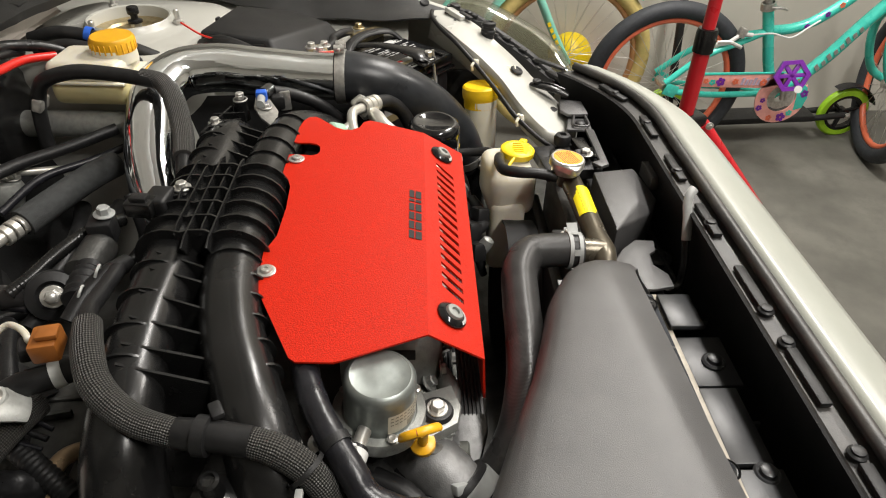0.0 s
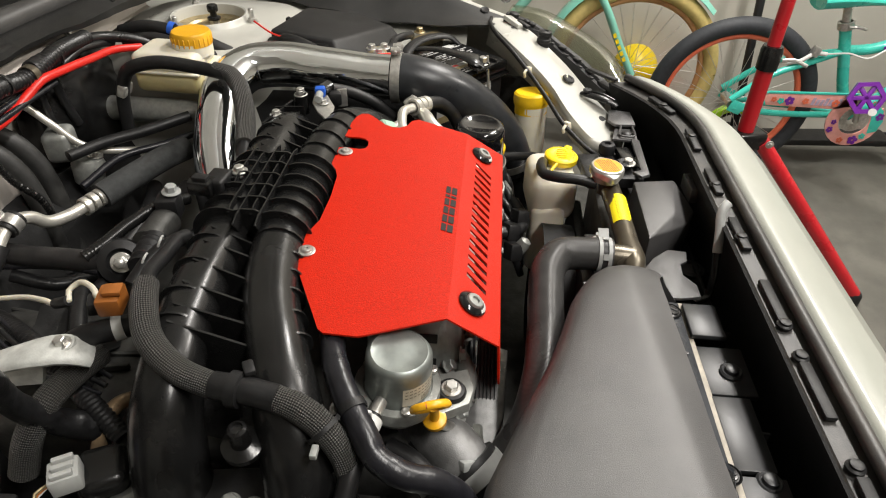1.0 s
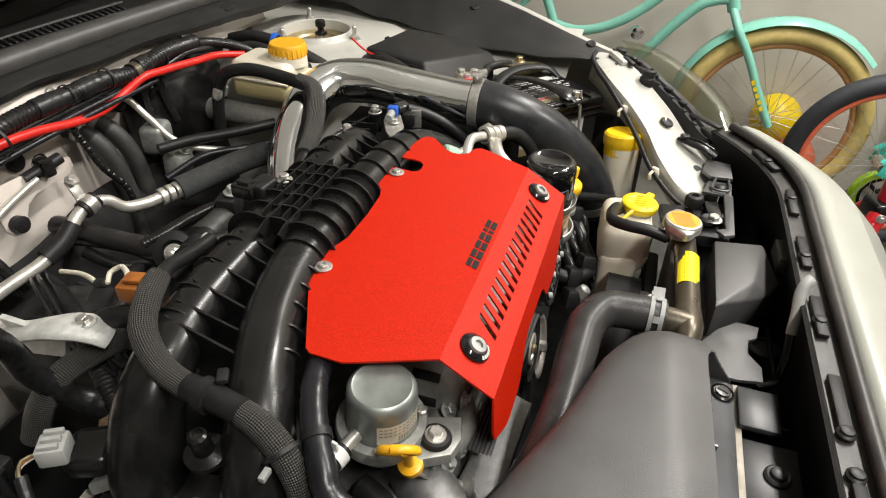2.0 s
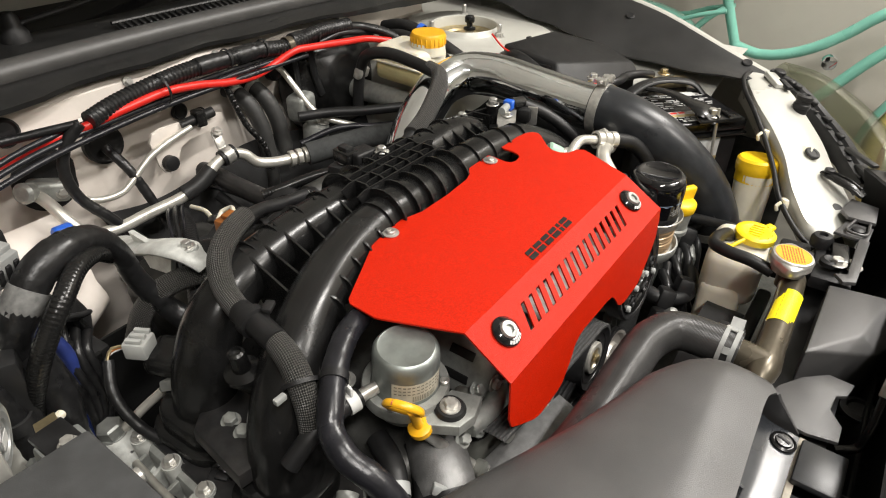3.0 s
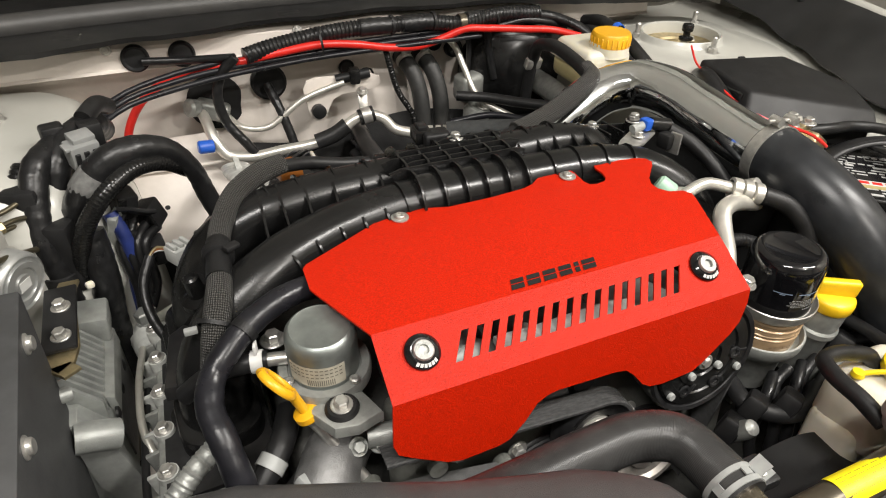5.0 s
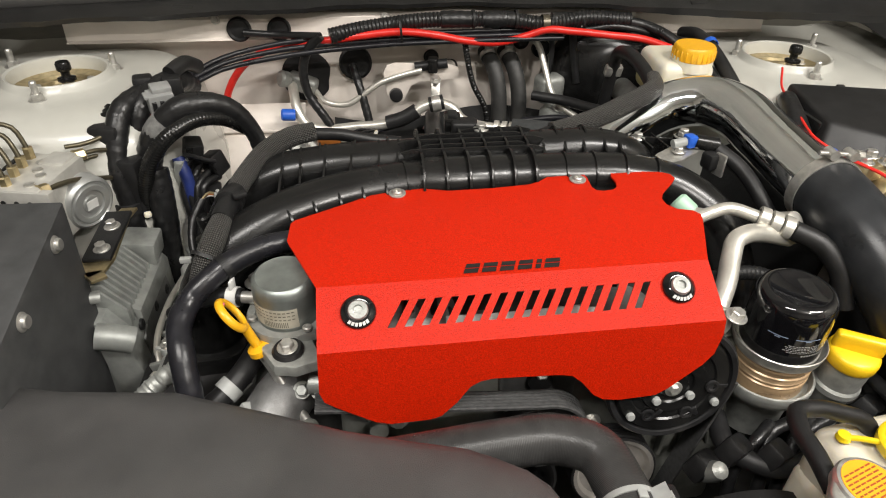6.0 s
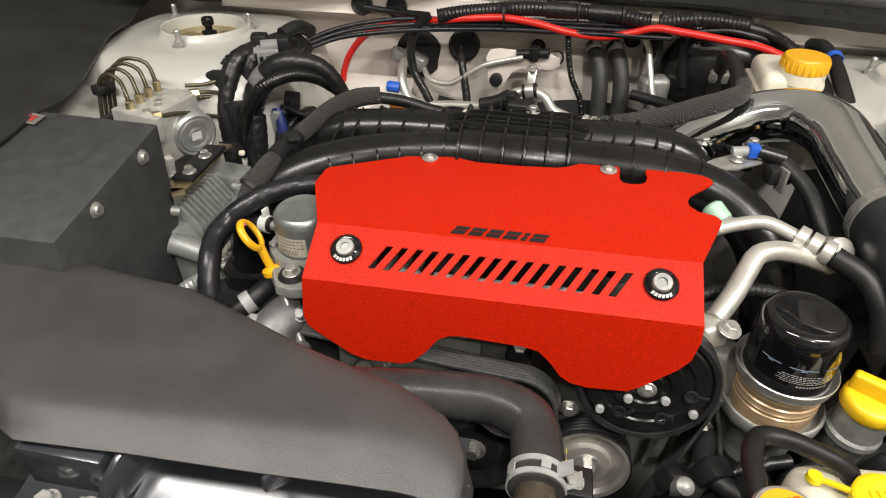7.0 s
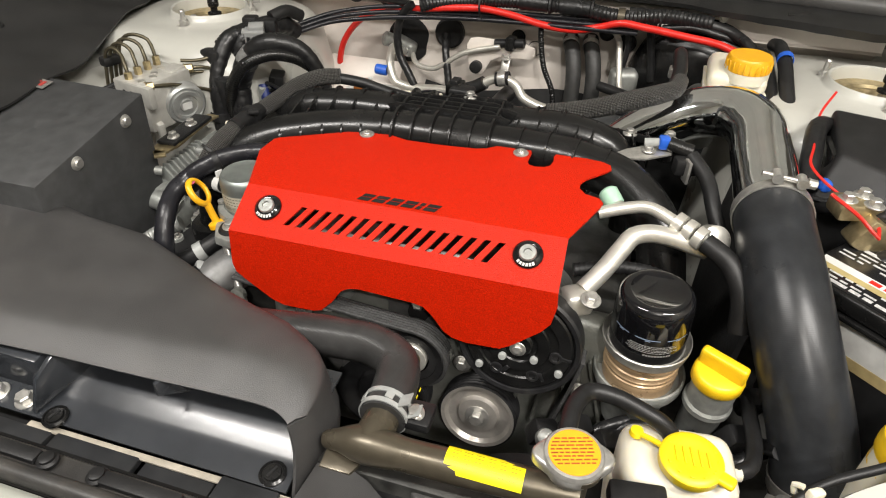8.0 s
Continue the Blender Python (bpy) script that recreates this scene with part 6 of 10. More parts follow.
part("rim_strip", tube([(0.548, 0.160, 0.817), (0.59, 0.154, 0.830), (0.632, 0.138, 0.834), (0.665, 0.111, 0.833)], 0.0022, 0.01, 8), RUBBER, bat)
hb = root("battery_hold_down", (0.57, 0.07, 0.8), "black battery hold-down bar with a steel bolt", "hold-down bar")
part("bar", tube([(0.590, -0.004, 0.80, 0.9), (0.594, 0.02, 0.813, 1.4), (0.612, 0.06, 0.818, 0.8), (0.632, 0.105, 0.818, 0.7), (0.645, 0.15, 0.812, 0.7)], 0.020, 0.008, 16, flat=0.3), BLACK_PL, hb)
part("foot", prism([(-0.036, -0.016), (0.046, -0.016), (0.038, 0.02), (-0.02, 0.024)], 0.006, pose(0.592, 0.006, 0.802, 0, 0, -38), 0.002), BLACK_PL, hb)
for dx in (-0.022, 0.0, 0.024):
    part("foot_rib", rbox(pose(0.592, 0.006, 0.810, 0, 0, -38) @ V(dx, 0.002, 0), (0.004, 0.03, 0.006), (0, 0, -38), 0.0015), BLACK_PL, hb)
part("hook_bolt", tube([(0.591, 0.0, 0.824), (0.586, -0.014, 0.66)], 0.003, 0.05, 10), STEEL, hb)
part("nut", hexbolt((0.591, 0.008, 0.809), (0, 0, 1), 0.008, 0.012, 1.7), STEEL, hb, smooth=30)
hb.location += V(-0.032, 0.003, 0.010)
tm = root("battery_terminal", (0.53, 0.2, 0.8), "brass battery terminal with bolts", "battery terminal")
part("post_link", rbox((0.525, 0.19, 0.82), (0.05, 0.03, 0.04), (0, 30, 15), 0.005), GOLD_ST, tm)
part("clamp", rbox((0.50, 0.205, 0.846), (0.05, 0.035, 0.022), (0, 0, 15), 0.005), GOLD_ST, tm)
for x, y in ((0.488, 0.20), (0.508, 0.217), (0.515, 0.195)):
    part("bolt", hexbolt((x, y, 0.856), r=0.007, h=0.008), STEEL, tm, smooth=30)
tm2 = root("battery_terminal", (0.70, 0.15, 0.8), "brass battery terminal with a black cable", "battery terminal")
part("clamp", rbox((0.69, 0.132, 0.816), (0.075, 0.026, 0.018), (0, 0, -41), 0.004), GOLD_ST, tm2)
part("post", lathe([(0.012, -0.03), (0.012, 0.008), (0.009, 0.012), (0, 0.012)], (0.672, 0.152, 0.812), n=20), GOLD_ST, tm2)
part("bolt", hexbolt((0.702, 0.15, 0.826), r=0.0075, h=0.009), GOLD_ST, tm2, smooth=30)
part("cable", tube([(0.675, 0.165, 0.828), (0.635, 0.176, 0.838), (0.60, 0.19, 0.84), (0.56, 0.185, 0.845), (0.52, 0.20, 0.842), (0.485, 0.24, 0.82), (0.47, 0.30, 0.79)], 0.008, 0.012, 12), RUBBER, tm2)
part("wire", tube([(0.47, 0.20, 0.86), (0.50, 0.17, 0.85), (0.52, 0.16, 0.835), (0.52, 0.185, 0.845)], 0.0022, 0.01, 8), RED_W, tm2, "thin red wire")
fb = root("fuse_box", (0.58, 0.32, 0.7), "dark grey plastic fuse box with a stepped lid", "fuse box")
bm = bmesh.new()
T = [V(0.497, 0.402, 0.888), V(0.648, 0.372, 0.886), V(0.712, 0.285, 0.858), V(0.675, 0.205, 0.847), V(0.489, 0.283, 0.876)]
B = [p + d for p, d in zip(T, (V(-0.006, 0, -0.075), V(0, 0, -0.07), V(0.002, 0, -0.04), V(-0.010, -0.022, -0.022), V(-0.022, -0.028, -0.052)))]
vt, vb = [bm.verts.new(p) for p in T], [bm.verts.new(p) for p in B]
bm.faces.new(vt)
for j in range(5):
    bm.faces.new((vt[j], vt[(j + 1) % 5], vb[(j + 1) % 5], vb[j]))
bmesh.ops.recalc_face_normals(bm, faces=bm.faces)
bmesh.ops.bevel(bm, geom=bm.edges[:], offset=0.006, segments=3, affect="EDGES", profile=0.5)
part("lid", bm, BLACK_MT, fb)
part("lower_box", prism([(0.472, 0.262), (0.655, 0.192), (0.69, 0.275), (0.64, 0.365), (0.50, 0.395)], 0.105, pose(0, 0, 0.718), 0.005), BLACK_MT, fb)
part("lid_lip", tube([(0.466, 0.256, 0.824), (0.56, 0.220, 0.825), (0.664, 0.183, 0.826)], 0.004, 0.01, 8), BLACK_MT, fb)
part("rim_tab", rbox((0.575, 0.390, 0.882), (0.012, 0.006, 0.008), (0, 0, -11), 0.002), BLACK_MT, fb)
part("latch", rbox((0.492, 0.32, 0.845), (0.02, 0.06, 0.05), (0, 0, 0), 0.005), BLACK_PL, fb)
part("cable_loom", tube([(0.50, 0.40, 0.86), (0.475, 0.36, 0.875), (0.465, 0.31, 0.86), (0.46, 0.26, 0.83)], 0.013, 0.01, 14), LOOM, fb)
part("blue_plug", rbox((0.474, 0.245, 0.848), (0.013, 0.018, 0.016), (0, 0, 20), 0.006, 3), BLUE, fb)
part("red_wire", tube([(0.50, 0.43, 0.90), (0.48, 0.39, 0.885), (0.47, 0.35, 0.88), (0.462, 0.30, 0.87), (0.455, 0.26, 0.865), (0.50, 0.21, 0.845), (0.54, 0.19, 0.83)], 0.0017, 0.01, 8), RED_W, fb)

# ---- intake duct and air box ----
duct = root("air_duct", (-0.2, -0.12, 0.7), "dark grey plastic ram air duct with a wide mouth", "air duct")
# stations from the left end to the rounded right end: lip, rear edge, how much of the crown stands there
stations = [((-0.40, -0.215), (-0.66, 0.025), -0.5), ((-0.378, -0.228), (-0.63, 0.028), 0.75), ((-0.355, -0.238), (-0.52, 0.012), 1), ((-0.32, -0.236), (-0.42, -0.012), 1), ((-0.26, -0.2325), (-0.32, -0.024), 1), ((-0.19, -0.2305), (-0.235, -0.058), 1), ((-0.14, -0.2285), (-0.17, -0.086), 1), ((-0.10, -0.2265), (-0.115, -0.104), 1), ((-0.07, -0.2255), (-0.07, -0.117), 1), ((-0.05, -0.2245), (-0.042, -0.128), 0.96), ((-0.037, -0.2245), (-0.022, -0.139), 0.88), ((-0.028, -0.225), (-0.006, -0.155), 0.74), ((-0.022, -0.2265), (0.002, -0.175), 0.55), ((-0.016, -0.229), (0.0035, -0.198), 0.32), ((-0.012, -0.2315), (0.0005, -0.217), 0.1)]
rows = []
for (a, b), (c, d), q in stations:
    F, R = V(a, b, 0.776 + 0.009 * q), V(c, d, 0.776 + (0.01 * (q - 0.0) if q < 0 else 0))
    yc = -0.207 + (min(a, -0.04) + 0.347) * 0.082
    f = max(0.08, min(0.6, (yc - b) / (d - b)))
    C = F.lerp(R, f)
    C.z = 0.776 + 0.0222 * q
    row = [F, F.lerp(C, 0.35) + V(0, 0, 0.0005), F.lerp(C, 0.75) + V(0, 0, 0.0012), C]
    for s, g in ((0.08, 1.0), (0.25, 0.93), (0.45, 0.84), (0.65, 0.74), (0.8, 0.64), (0.9, 0.52), (0.96, 0.33), (1.0, 0.0)):
        p = C.lerp(R, s)
        p.z = R.z + (C.z - R.z) * g
        row.append(p)
    rows.append(row)
shell = grid(rows)
# the wall that drops from the rear edge, round the right end and along the mouth's arch
arch = [(-0.010, -0.2335, 0.776), (-0.006, -0.237, 0.767), (-0.001, -0.243, 0.755), (0.002, -0.2505, 0.743), (0.004, -0.258, 0.732), (0.005, -0.2635, 0.724), (0.005, -0.264, 0.705)]
wall = []
for k, (x, y, z) in enumerate(arch):
    out = (0, 0.0018, 0.003, 0.0036, 0.004, 0.004, 0.004)[k]
    level = [R for _, R, _ in stations]
    wall.append([V(c + out * (1 if c > -0.03 else 0.3), d + out * (0.2 if c > -0.01 else 0.9), z + (rows[i][-1].z - 0.776)) for i, (c, d) in enumerate(level)] + [V(x, y, z)])
grid(wall, shell)
bmesh.ops.remove_doubles(shell, verts=shell.verts, dist=0.0004)
bmesh.ops.recalc_face_normals(shell, faces=shell.faces)
soft = [v for v in shell.verts if v.co.x > -0.06 and v.co.z > 0.735 and not v.is_boundary]
for _ in range(5):
    bmesh.ops.smooth_vert(shell, verts=soft, factor=0.5, use_axis_x=True, use_axis_y=True, use_axis_z=True)
bmesh.ops.solidify(shell, geom=shell.faces[:], thickness=0.003)
part("shell", shell, DUCT, duct, smooth=70)
bm = bmesh.new()
xs = [-0.365 + 0.362 * i / 14 for i in range(15)]
part("mouth_floor", grid([[V(x, -0.265, 0.7255), V(x, -0.255, 0.7275), V(x, -0.242, 0.729), V(x, -0.234, 0.731), V(x, -0.222, 0.738), V(x, -0.205, 0.744), V(x, -0.18, 0.749), V(x, -0.14, 0.752)] for x in xs], thick=0.003), MOUTH, duct, "smooth black mouth floor", smooth=60)
d, side = V(0.33, 0.944, 0), V(0.944, -0.33, 0)
part("partition", prism([(0, 0), (0.08, 0.018), (0.08, 0.052), (0.034, 0.052), (0.013, 0.036)], 0.006, Matrix(((d.x, 0, side.x, -0.284), (d.y, 0, side.y, -0.261), (0, 1, 0, 0.7275), (0, 0, 0, 1))), 0.0018), MOUTH, duct, "glossy black partition", smooth=40)
part("mid_vane", prism([(0, 0.034), (0.05, 0.0), (0.05, 0.05), (0.0, 0.05)], 0.004, Matrix(((0.3, 0, 0.95, -0.15), (0.95, 0, -0.3, -0.232), (0, 1, 0, 0.733), (0, 0, 0, 1))), 0.0012), MOUTH, duct)
part("mouth_block", rbox((-0.322, -0.188, 0.752), (0.078, 0.10, 0.050), (3, 0, 0), 0.004), MOUTH, duct)
for x, y, z in ((-0.022, -0.2525, 0.7275), (-0.256, -0.2605, 0.7275)):
    sc = part("screw", lathe([(0.0125, 0), (0.0127, 0.0025), (0.0105, 0.004), (0.0098, 0.0025), (0.0085, 0.0025), (0.0080, 0.0046), (0, 0.0052)], (x, y, z), (0, -0.1, 1), 28), BLACK_PL, duct, "slotted black plastic fastener")
    part("slot", rbox((x, y, z + 0.0052), (0.0025, 0.012, 0.0014), (5, 0, -20), 0), BLACK_MT, sc, smooth=0)
for x in (-0.335, -0.30):
    part("bolt", hexbolt((x, -0.252, 0.728), (0, -0.2, 1), 0.008, 0.009, 1.4), STEEL, duct, smooth=30)

box = root("air_box", (-0.6, 0.08, 0.7), "black textured metal air box with bright bolts", "air box")
bm = bmesh.new()
T = [V(-0.452, -0.042, 0.829), V(-0.459, 0.181, 0.864), V(-0.745, 0.205, 0.856), V(-0.765, -0.03, 0.818)]
B = [V(-0.462, -0.04, 0.60), V(-0.466, 0.178, 0.60), V(-0.75, 0.21, 0.6), V(-0.77, -0.03, 0.6)]
vt, vb = [bm.verts.new(p) for p in T], [bm.verts.new(p) for p in B]
bm.faces.new(vt)
for j in range(4):
    bm.faces.new((vt[j], vt[(j + 1) % 4], vb[(j + 1) % 4], vb[j]))
bmesh.ops.recalc_face_normals(bm, faces=bm.faces)
bmesh.ops.bevel(bm, geom=bm.edges[:], offset=0.003, segments=2, affect="EDGES", profile=0.5)
part("housing", bm, AIRBOX, box)
for y, z in ((0.133, 0.8405), (0.030, 0.8255)):
    bm = lathe([(0.0095, 0), (0.0095, 0.002), (0.007, 0.0032), (0.0068, 0.006), (0.0055, 0.0072), (0, 0.0072)], (-0.4555 - 0.03 * (y - 0.03), y, z), (1, -0.02, 0.05), 24)
    part("bolt", bm, STEEL, box, "bright dome bolt")
bm = bmesh.new()
bars([(-0.032, -0.011, 0.064, 0.022, 0)], pose(-0.652, 0.172, 0.8592, 9, 1.6, -5), 0.0012, bm)
part("badge", bm, STEEL, box, "small metal badge", smooth=0)
bm = bmesh.new()
for k in range(6):
    bars([(-0.027 + 0.0090 * k, -0.006, 0.0070, 0.012, 0)], pose(-0.652, 0.172, 0.8606, 9, 1.6, -5), 0.0004, bm)
part("badge_print", bm, mat("red_print", (0.4, 0.05, 0.04), 0.4), box, smooth=0)

# ---- firewall plumbing ----
def line(name, pts, r, material, label, category="hose", step=0.008, n=14, rf=None, group="", smooth=60):
    return solo(name, tube(pts, r, step, n, rf), material, label, category, group, smooth=smooth)


ac = root("ac_pipe", (-0.1, 0.65, 0.74), "bright aluminium air conditioning pipe across the firewall", "air conditioning pipe")
part("suction_pipe", tube([(-0.262, 0.705, 0.80), (-0.258, 0.675, 0.79), (-0.252, 0.648, 0.768), (-0.238, 0.637, 0.745), (-0.21, 0.632, 0.738), (-0.15, 0.622, 0.744), (-0.09, 0.61, 0.754), (-0.055, 0.607, 0.768), (-0.03, 0.608, 0.784), (-0.005, 0.606, 0.79), (0.02, 0.60, 0.782), (0.035, 0.592, 0.765), (0.06, 0.583, 0.757), (0.105, 0.571, 0.753)], 0.0088, 0.006, 18), ALU_BR, ac)
part("rubber_sleeve", tube([(-0.095, 0.611, 0.754), (-0.065, 0.607, 0.764), (-0.042, 0.606, 0.778)], 0.013, 0.008, 18), RUBBER, ac)
for x, y, z in ((0.095, 0.574, 0.753), (0.108, 0.570, 0.753), (0.12, 0.566, 0.753)):
    part("crimp", lathe([(0.011, -0.005), (0.0138, -0.004), (0.0138, 0.004), (0.011, 0.005)], (x, y, z), (0.93, -0.36, 0), 22), ALU_BR, ac)
part("foam_sleeve", tube([(0.122, 0.565, 0.753), (0.18, 0.54, 0.757), (0.255, 0.506, 0.759), (0.275, 0.497, 0.757)], 0.0195, 0.012, 22), FOAM, ac, "black foam sleeve")
part("service_cap", lathe([(0.0095, -0.012), (0.0105, -0.010), (0.0105, 0.010), (0.008, 0.0125), (0, 0.013)], (-0.268, 0.638, 0.764), (-1, -0.1, 0.1), 22), BLUE, ac, "blue service cap")
cl_at, cl_ax = (-0.008, 0.6065, 0.7895), (0.96, -0.05, 0.2)
part("pipe_clamp", lathe([(0.0125, -0.0075), (0.0145, -0.0075), (0.0150, -0.0055), (0.0142, 0.0), (0.0150, 0.0055), (0.0145, 0.0075), (0.0125, 0.0075)], cl_at, cl_ax, 28), STEEL, ac, "bright saddle clamp on a rubber ring", smooth=40)
for off in (-0.0105, 0.0105):
    part("clamp_rubber", lathe([(0.0088, -0.003), (0.0130, -0.0026), (0.0134, 0.0), (0.0130, 0.0026), (0.0088, 0.003)], Vector(cl_at) + Vector(cl_ax) * off, cl_ax, 26), RUBBER, ac, smooth=50)
part("clamp_tail", rbox((-0.008, 0.622, 0.811), (0.016, 0.004, 0.032), (-28, 0, -6), 0.0015), STEEL, ac)
part("clamp_bolt", hexbolt((-0.008, 0.622, 0.826), (0, -0.5, 1), 0.006, 0.006), STEEL, ac, smooth=30)
ev = root("expansion_valve", (-0.245, 0.72, 0.78), "grey cast expansion valve on the firewall", "valve")
part("flange", lathe([(0.046, 0), (0.046, 0.004), (0.02, 0.007), (0, 0.007)], (-0.235, 0.722, 0.805), (0, -1, 0.1), 28), BLACK_MT, ev)
part("body", rbox((-0.243, 0.705, 0.797), (0.055, 0.03, 0.03), (0, 18, -12), 0.008, 3), ALU, ev)
part("port", lathe([(0.014, 0), (0.015, 0.014), (0.010, 0.018), (0, 0.018)], (-0.268, 0.70, 0.806), (-0.7, -0.5, 0.3), 22), ALU, ev)
part("bolt", hexbolt((-0.232, 0.690, 0.793), (0, -1, 0.2), 0.006, 0.006), STEEL, ev, smooth=30)
line("liquid_line", [(-0.222, 0.70, 0.785), (-0.205, 0.675, 0.773), (-0.185, 0.667, 0.769), (-0.165, 0.662, 0.771), (-0.158, 0.661, 0.773), (-0.151, 0.661, 0.777), (-0.108, 0.662, 0.806), (-0.101, 0.662, 0.810), (-0.093, 0.662, 0.813), (-0.05, 0.661, 0.826), (-0.028, 0.660, 0.831)], 0.0052, ALU_BR, "thin aluminium liquid line with a bend", "air conditioning pipe", 0.006)
lf = root("line_fitting", (-0.01, 0.665, 0.835), "black plastic quick fitting on the liquid line", "pipe fitting")
part("sleeve", tube([(-0.04, 0.669, 0.834), (0.018, 0.662, 0.842)], 0.0085, 0.01, 16), RUBBER, lf)
part("clip", rbox((-0.008, 0.664, 0.839), (0.018, 0.024, 0.026), (0, 0, -8), 0.004), BLACK_PL, lf)
bk = root("pipe_bracket", (-0.03, 0.68, 0.78), "cream painted steel pipe bracket on the firewall", "bracket")
part("plate", prism([(-0.093, 0.80), (-0.091, 0.783), (-0.084, 0.770), (-0.073, 0.766), (-0.062, 0.770), (-0.055, 0.785), (-0.047, 0.80), (-0.03, 0.808), (0.03, 0.81), (0.04, 0.818), (0.038, 0.832), (0.02, 0.838), (-0.075, 0.842), (-0.09, 0.838), (-0.097, 0.825)], 0.004, Matrix(((1, 0, 0, 0), (0, 0, -1, 0.672), (0, 1, 0, 0), (0, 0, 0, 1))), 0.001), WHITE_IN, bk)
part("bush", lathe([(0.012, 0), (0.012, 0.012), (0.006, 0.014), (0, 0.013)], (-0.075, 0.668, 0.785), (0, -1, 0.1), 22), BLACK_MT, bk)
for i, x in enumerate((0.100, 0.138)):
    h = root("heater_hose", (x, 0.68, 0.72), "black rubber heater hose with a spring clip", "heater hose", "heater hoses")
    part("hose", tube([(x - 0.002, 0.735, 0.842), (x, 0.712, 0.840), (x + 0.008, 0.692, 0.825), (x + 0.016, 0.675, 0.79), (x + 0.018, 0.665, 0.74), (x + 0.014, 0.66, 0.68), (x, 0.65, 0.62)], 0.0148, 0.01, 18), HEAT_RUB, h)
    part("clip", lathe([(0.0149, -0.005), (0.0160, -0.005), (0.0160, 0.005), (0.0149, 0.005)], (x + 0.001, 0.708, 0.838), (0.1, -0.9, -0.45), 26), STEEL, h)
    part("clip_tab", rbox((x, 0.704, 0.854), (0.014, 0.006, 0.010), (20, 0, 0), 0.001), STEEL, h)
line("thin_steel_line", [(0.16, 0.695, 0.876), (0.178, 0.692, 0.874), (0.186, 0.688, 0.866), (0.197, 0.66, 0.83), (0.208, 0.628, 0.79), (0.218, 0.612, 0.778), (0.245, 0.58, 0.764), (0.285, 0.543, 0.748)], 0.0057, ALU_BR, "bent bare steel fuel line", "fuel line", 0.006)
line("red_power_cable", [(-0.386, 0.70, 0.70), (-0.384, 0.69, 0.755), (-0.374, 0.69, 0.79), (-0.345, 0.692, 0.832), (-0.31, 0.685, 0.858), (-0.25, 0.665, 0.877), (-0.19, 0.650, 0.889), (-0.12, 0.645, 0.899), (-0.066, 0.645, 0.903), (-0.01, 0.646, 0.897), (0.05, 0.647, 0.885), (0.109, 0.650, 0.881), (0.156, 0.648, 0.892), (0.187, 0.642, 0.903), (0.23, 0.638, 0.901), (0.30, 0.630, 0.895), (0.36, 0.622, 0.889), (0.40, 0.60, 0.88)], 0.0064, RED_W, "thick red power cable draped along the firewall", "cable", 0.01)
hn = root("wiring_harness", (0, 0.67, 0.9), "black corrugated wiring harness along the cowl", "wiring harness")
part("main_loom", tube([(-0.185, 0.645, 0.898), (-0.15, 0.652, 0.904), (-0.10, 0.658, 0.910), (-0.03, 0.660, 0.917), (0.05, 0.660, 0.918), (0.12, 0.658, 0.917), (0.185, 0.655, 0.910), (0.26, 0.656, 0.918), (0.34, 0.655, 0.914)], 0.0125, 0.0022, 16, ribbed(0.0066, 0.07)), LOOM, hn)
for x, z in ((0.03, 0.9185), (0.105, 0.9175), (0.225, 0.9135)):
    part("tape_wrap", tube([(x - 0.026, 0.6595, z), (x, 0.6595, z), (x + 0.026, 0.6585, z - 0.0005)], 0.0138, 0.003, 18, TAPE), LOOM, hn)
    part("tie", lathe([(0.0148, -0.002), (0.0158, -0.002), (0.0158, 0.002), (0.0148, 0.002)], (x + 0.03, 0.6585, z), (1, 0, 0), 20), BLACK_MT, hn)
part("tie", lathe([(0.0215, -0.0018), (0.0228, -0.0018), (0.0228, 0.0018), (0.0215, 0.0018)], (-0.066, 0.652, 0.906), (1, 0, 0.1), 24), BLACK_MT, hn)
part("brown_tie", lathe([(0.0135, -0.006), (0.0148, -0.006), (0.0148, 0.006), (0.0135, 0.006)], (0.187, 0.655, 0.911), (1, 0, 0), 24), BROWN_PIPE, hn, "brown retaining band")
part("branch", tube([(-0.20, 0.64, 0.90), (-0.22, 0.645, 0.88), (-0.235, 0.65, 0.84), (-0.23, 0.645, 0.80), (-0.205, 0.635, 0.76), (-0.175, 0.625, 0.71)], 0.0078, 0.002, 14, TAPE), LOOM, hn)
part("branch", tube([(-0.33, 0.685, 0.895), (-0.27, 0.675, 0.893), (-0.22, 0.65, 0.898), (-0.20, 0.64, 0.90)], 0.006, 0.012, 10), LOOM, hn)
part("branch", tube([(0.045, 0.665, 0.90), (0.05, 0.65, 0.86), (0.062, 0.64, 0.81), (0.085, 0.63, 0.765), (0.09, 0.625, 0.72)], 0.0052, 0.002, 12, ribbed(0.005, 0.1)), BLACK_PL, hn)
part("branch", tube([(0.24, 0.66, 0.90), (0.25, 0.665, 0.85), (0.26, 0.66, 0.80)], 0.007, 0.01, 10), LOOM, hn)
part("branch", tube([(0.20, 0.66, 0.90), (0.208, 0.665, 0.86), (0.205, 0.66, 0.82)], 0.005, 0.01, 10), LOOM, hn)
part("branch", tube([(-0.15, 0.70, 0.83), (-0.14, 0.67, 0.80), (-0.13, 0.655, 0.76), (-0.12, 0.64, 0.71)], 0.0075, 0.002, 12, TAPE), LOOM, hn)
part("branch", tube([(0.33, 0.655, 0.912), (0.37, 0.65, 0.905), (0.40, 0.62, 0.895), (0.43, 0.58, 0.87)], 0.009, 0.01, 10), LOOM, hn)
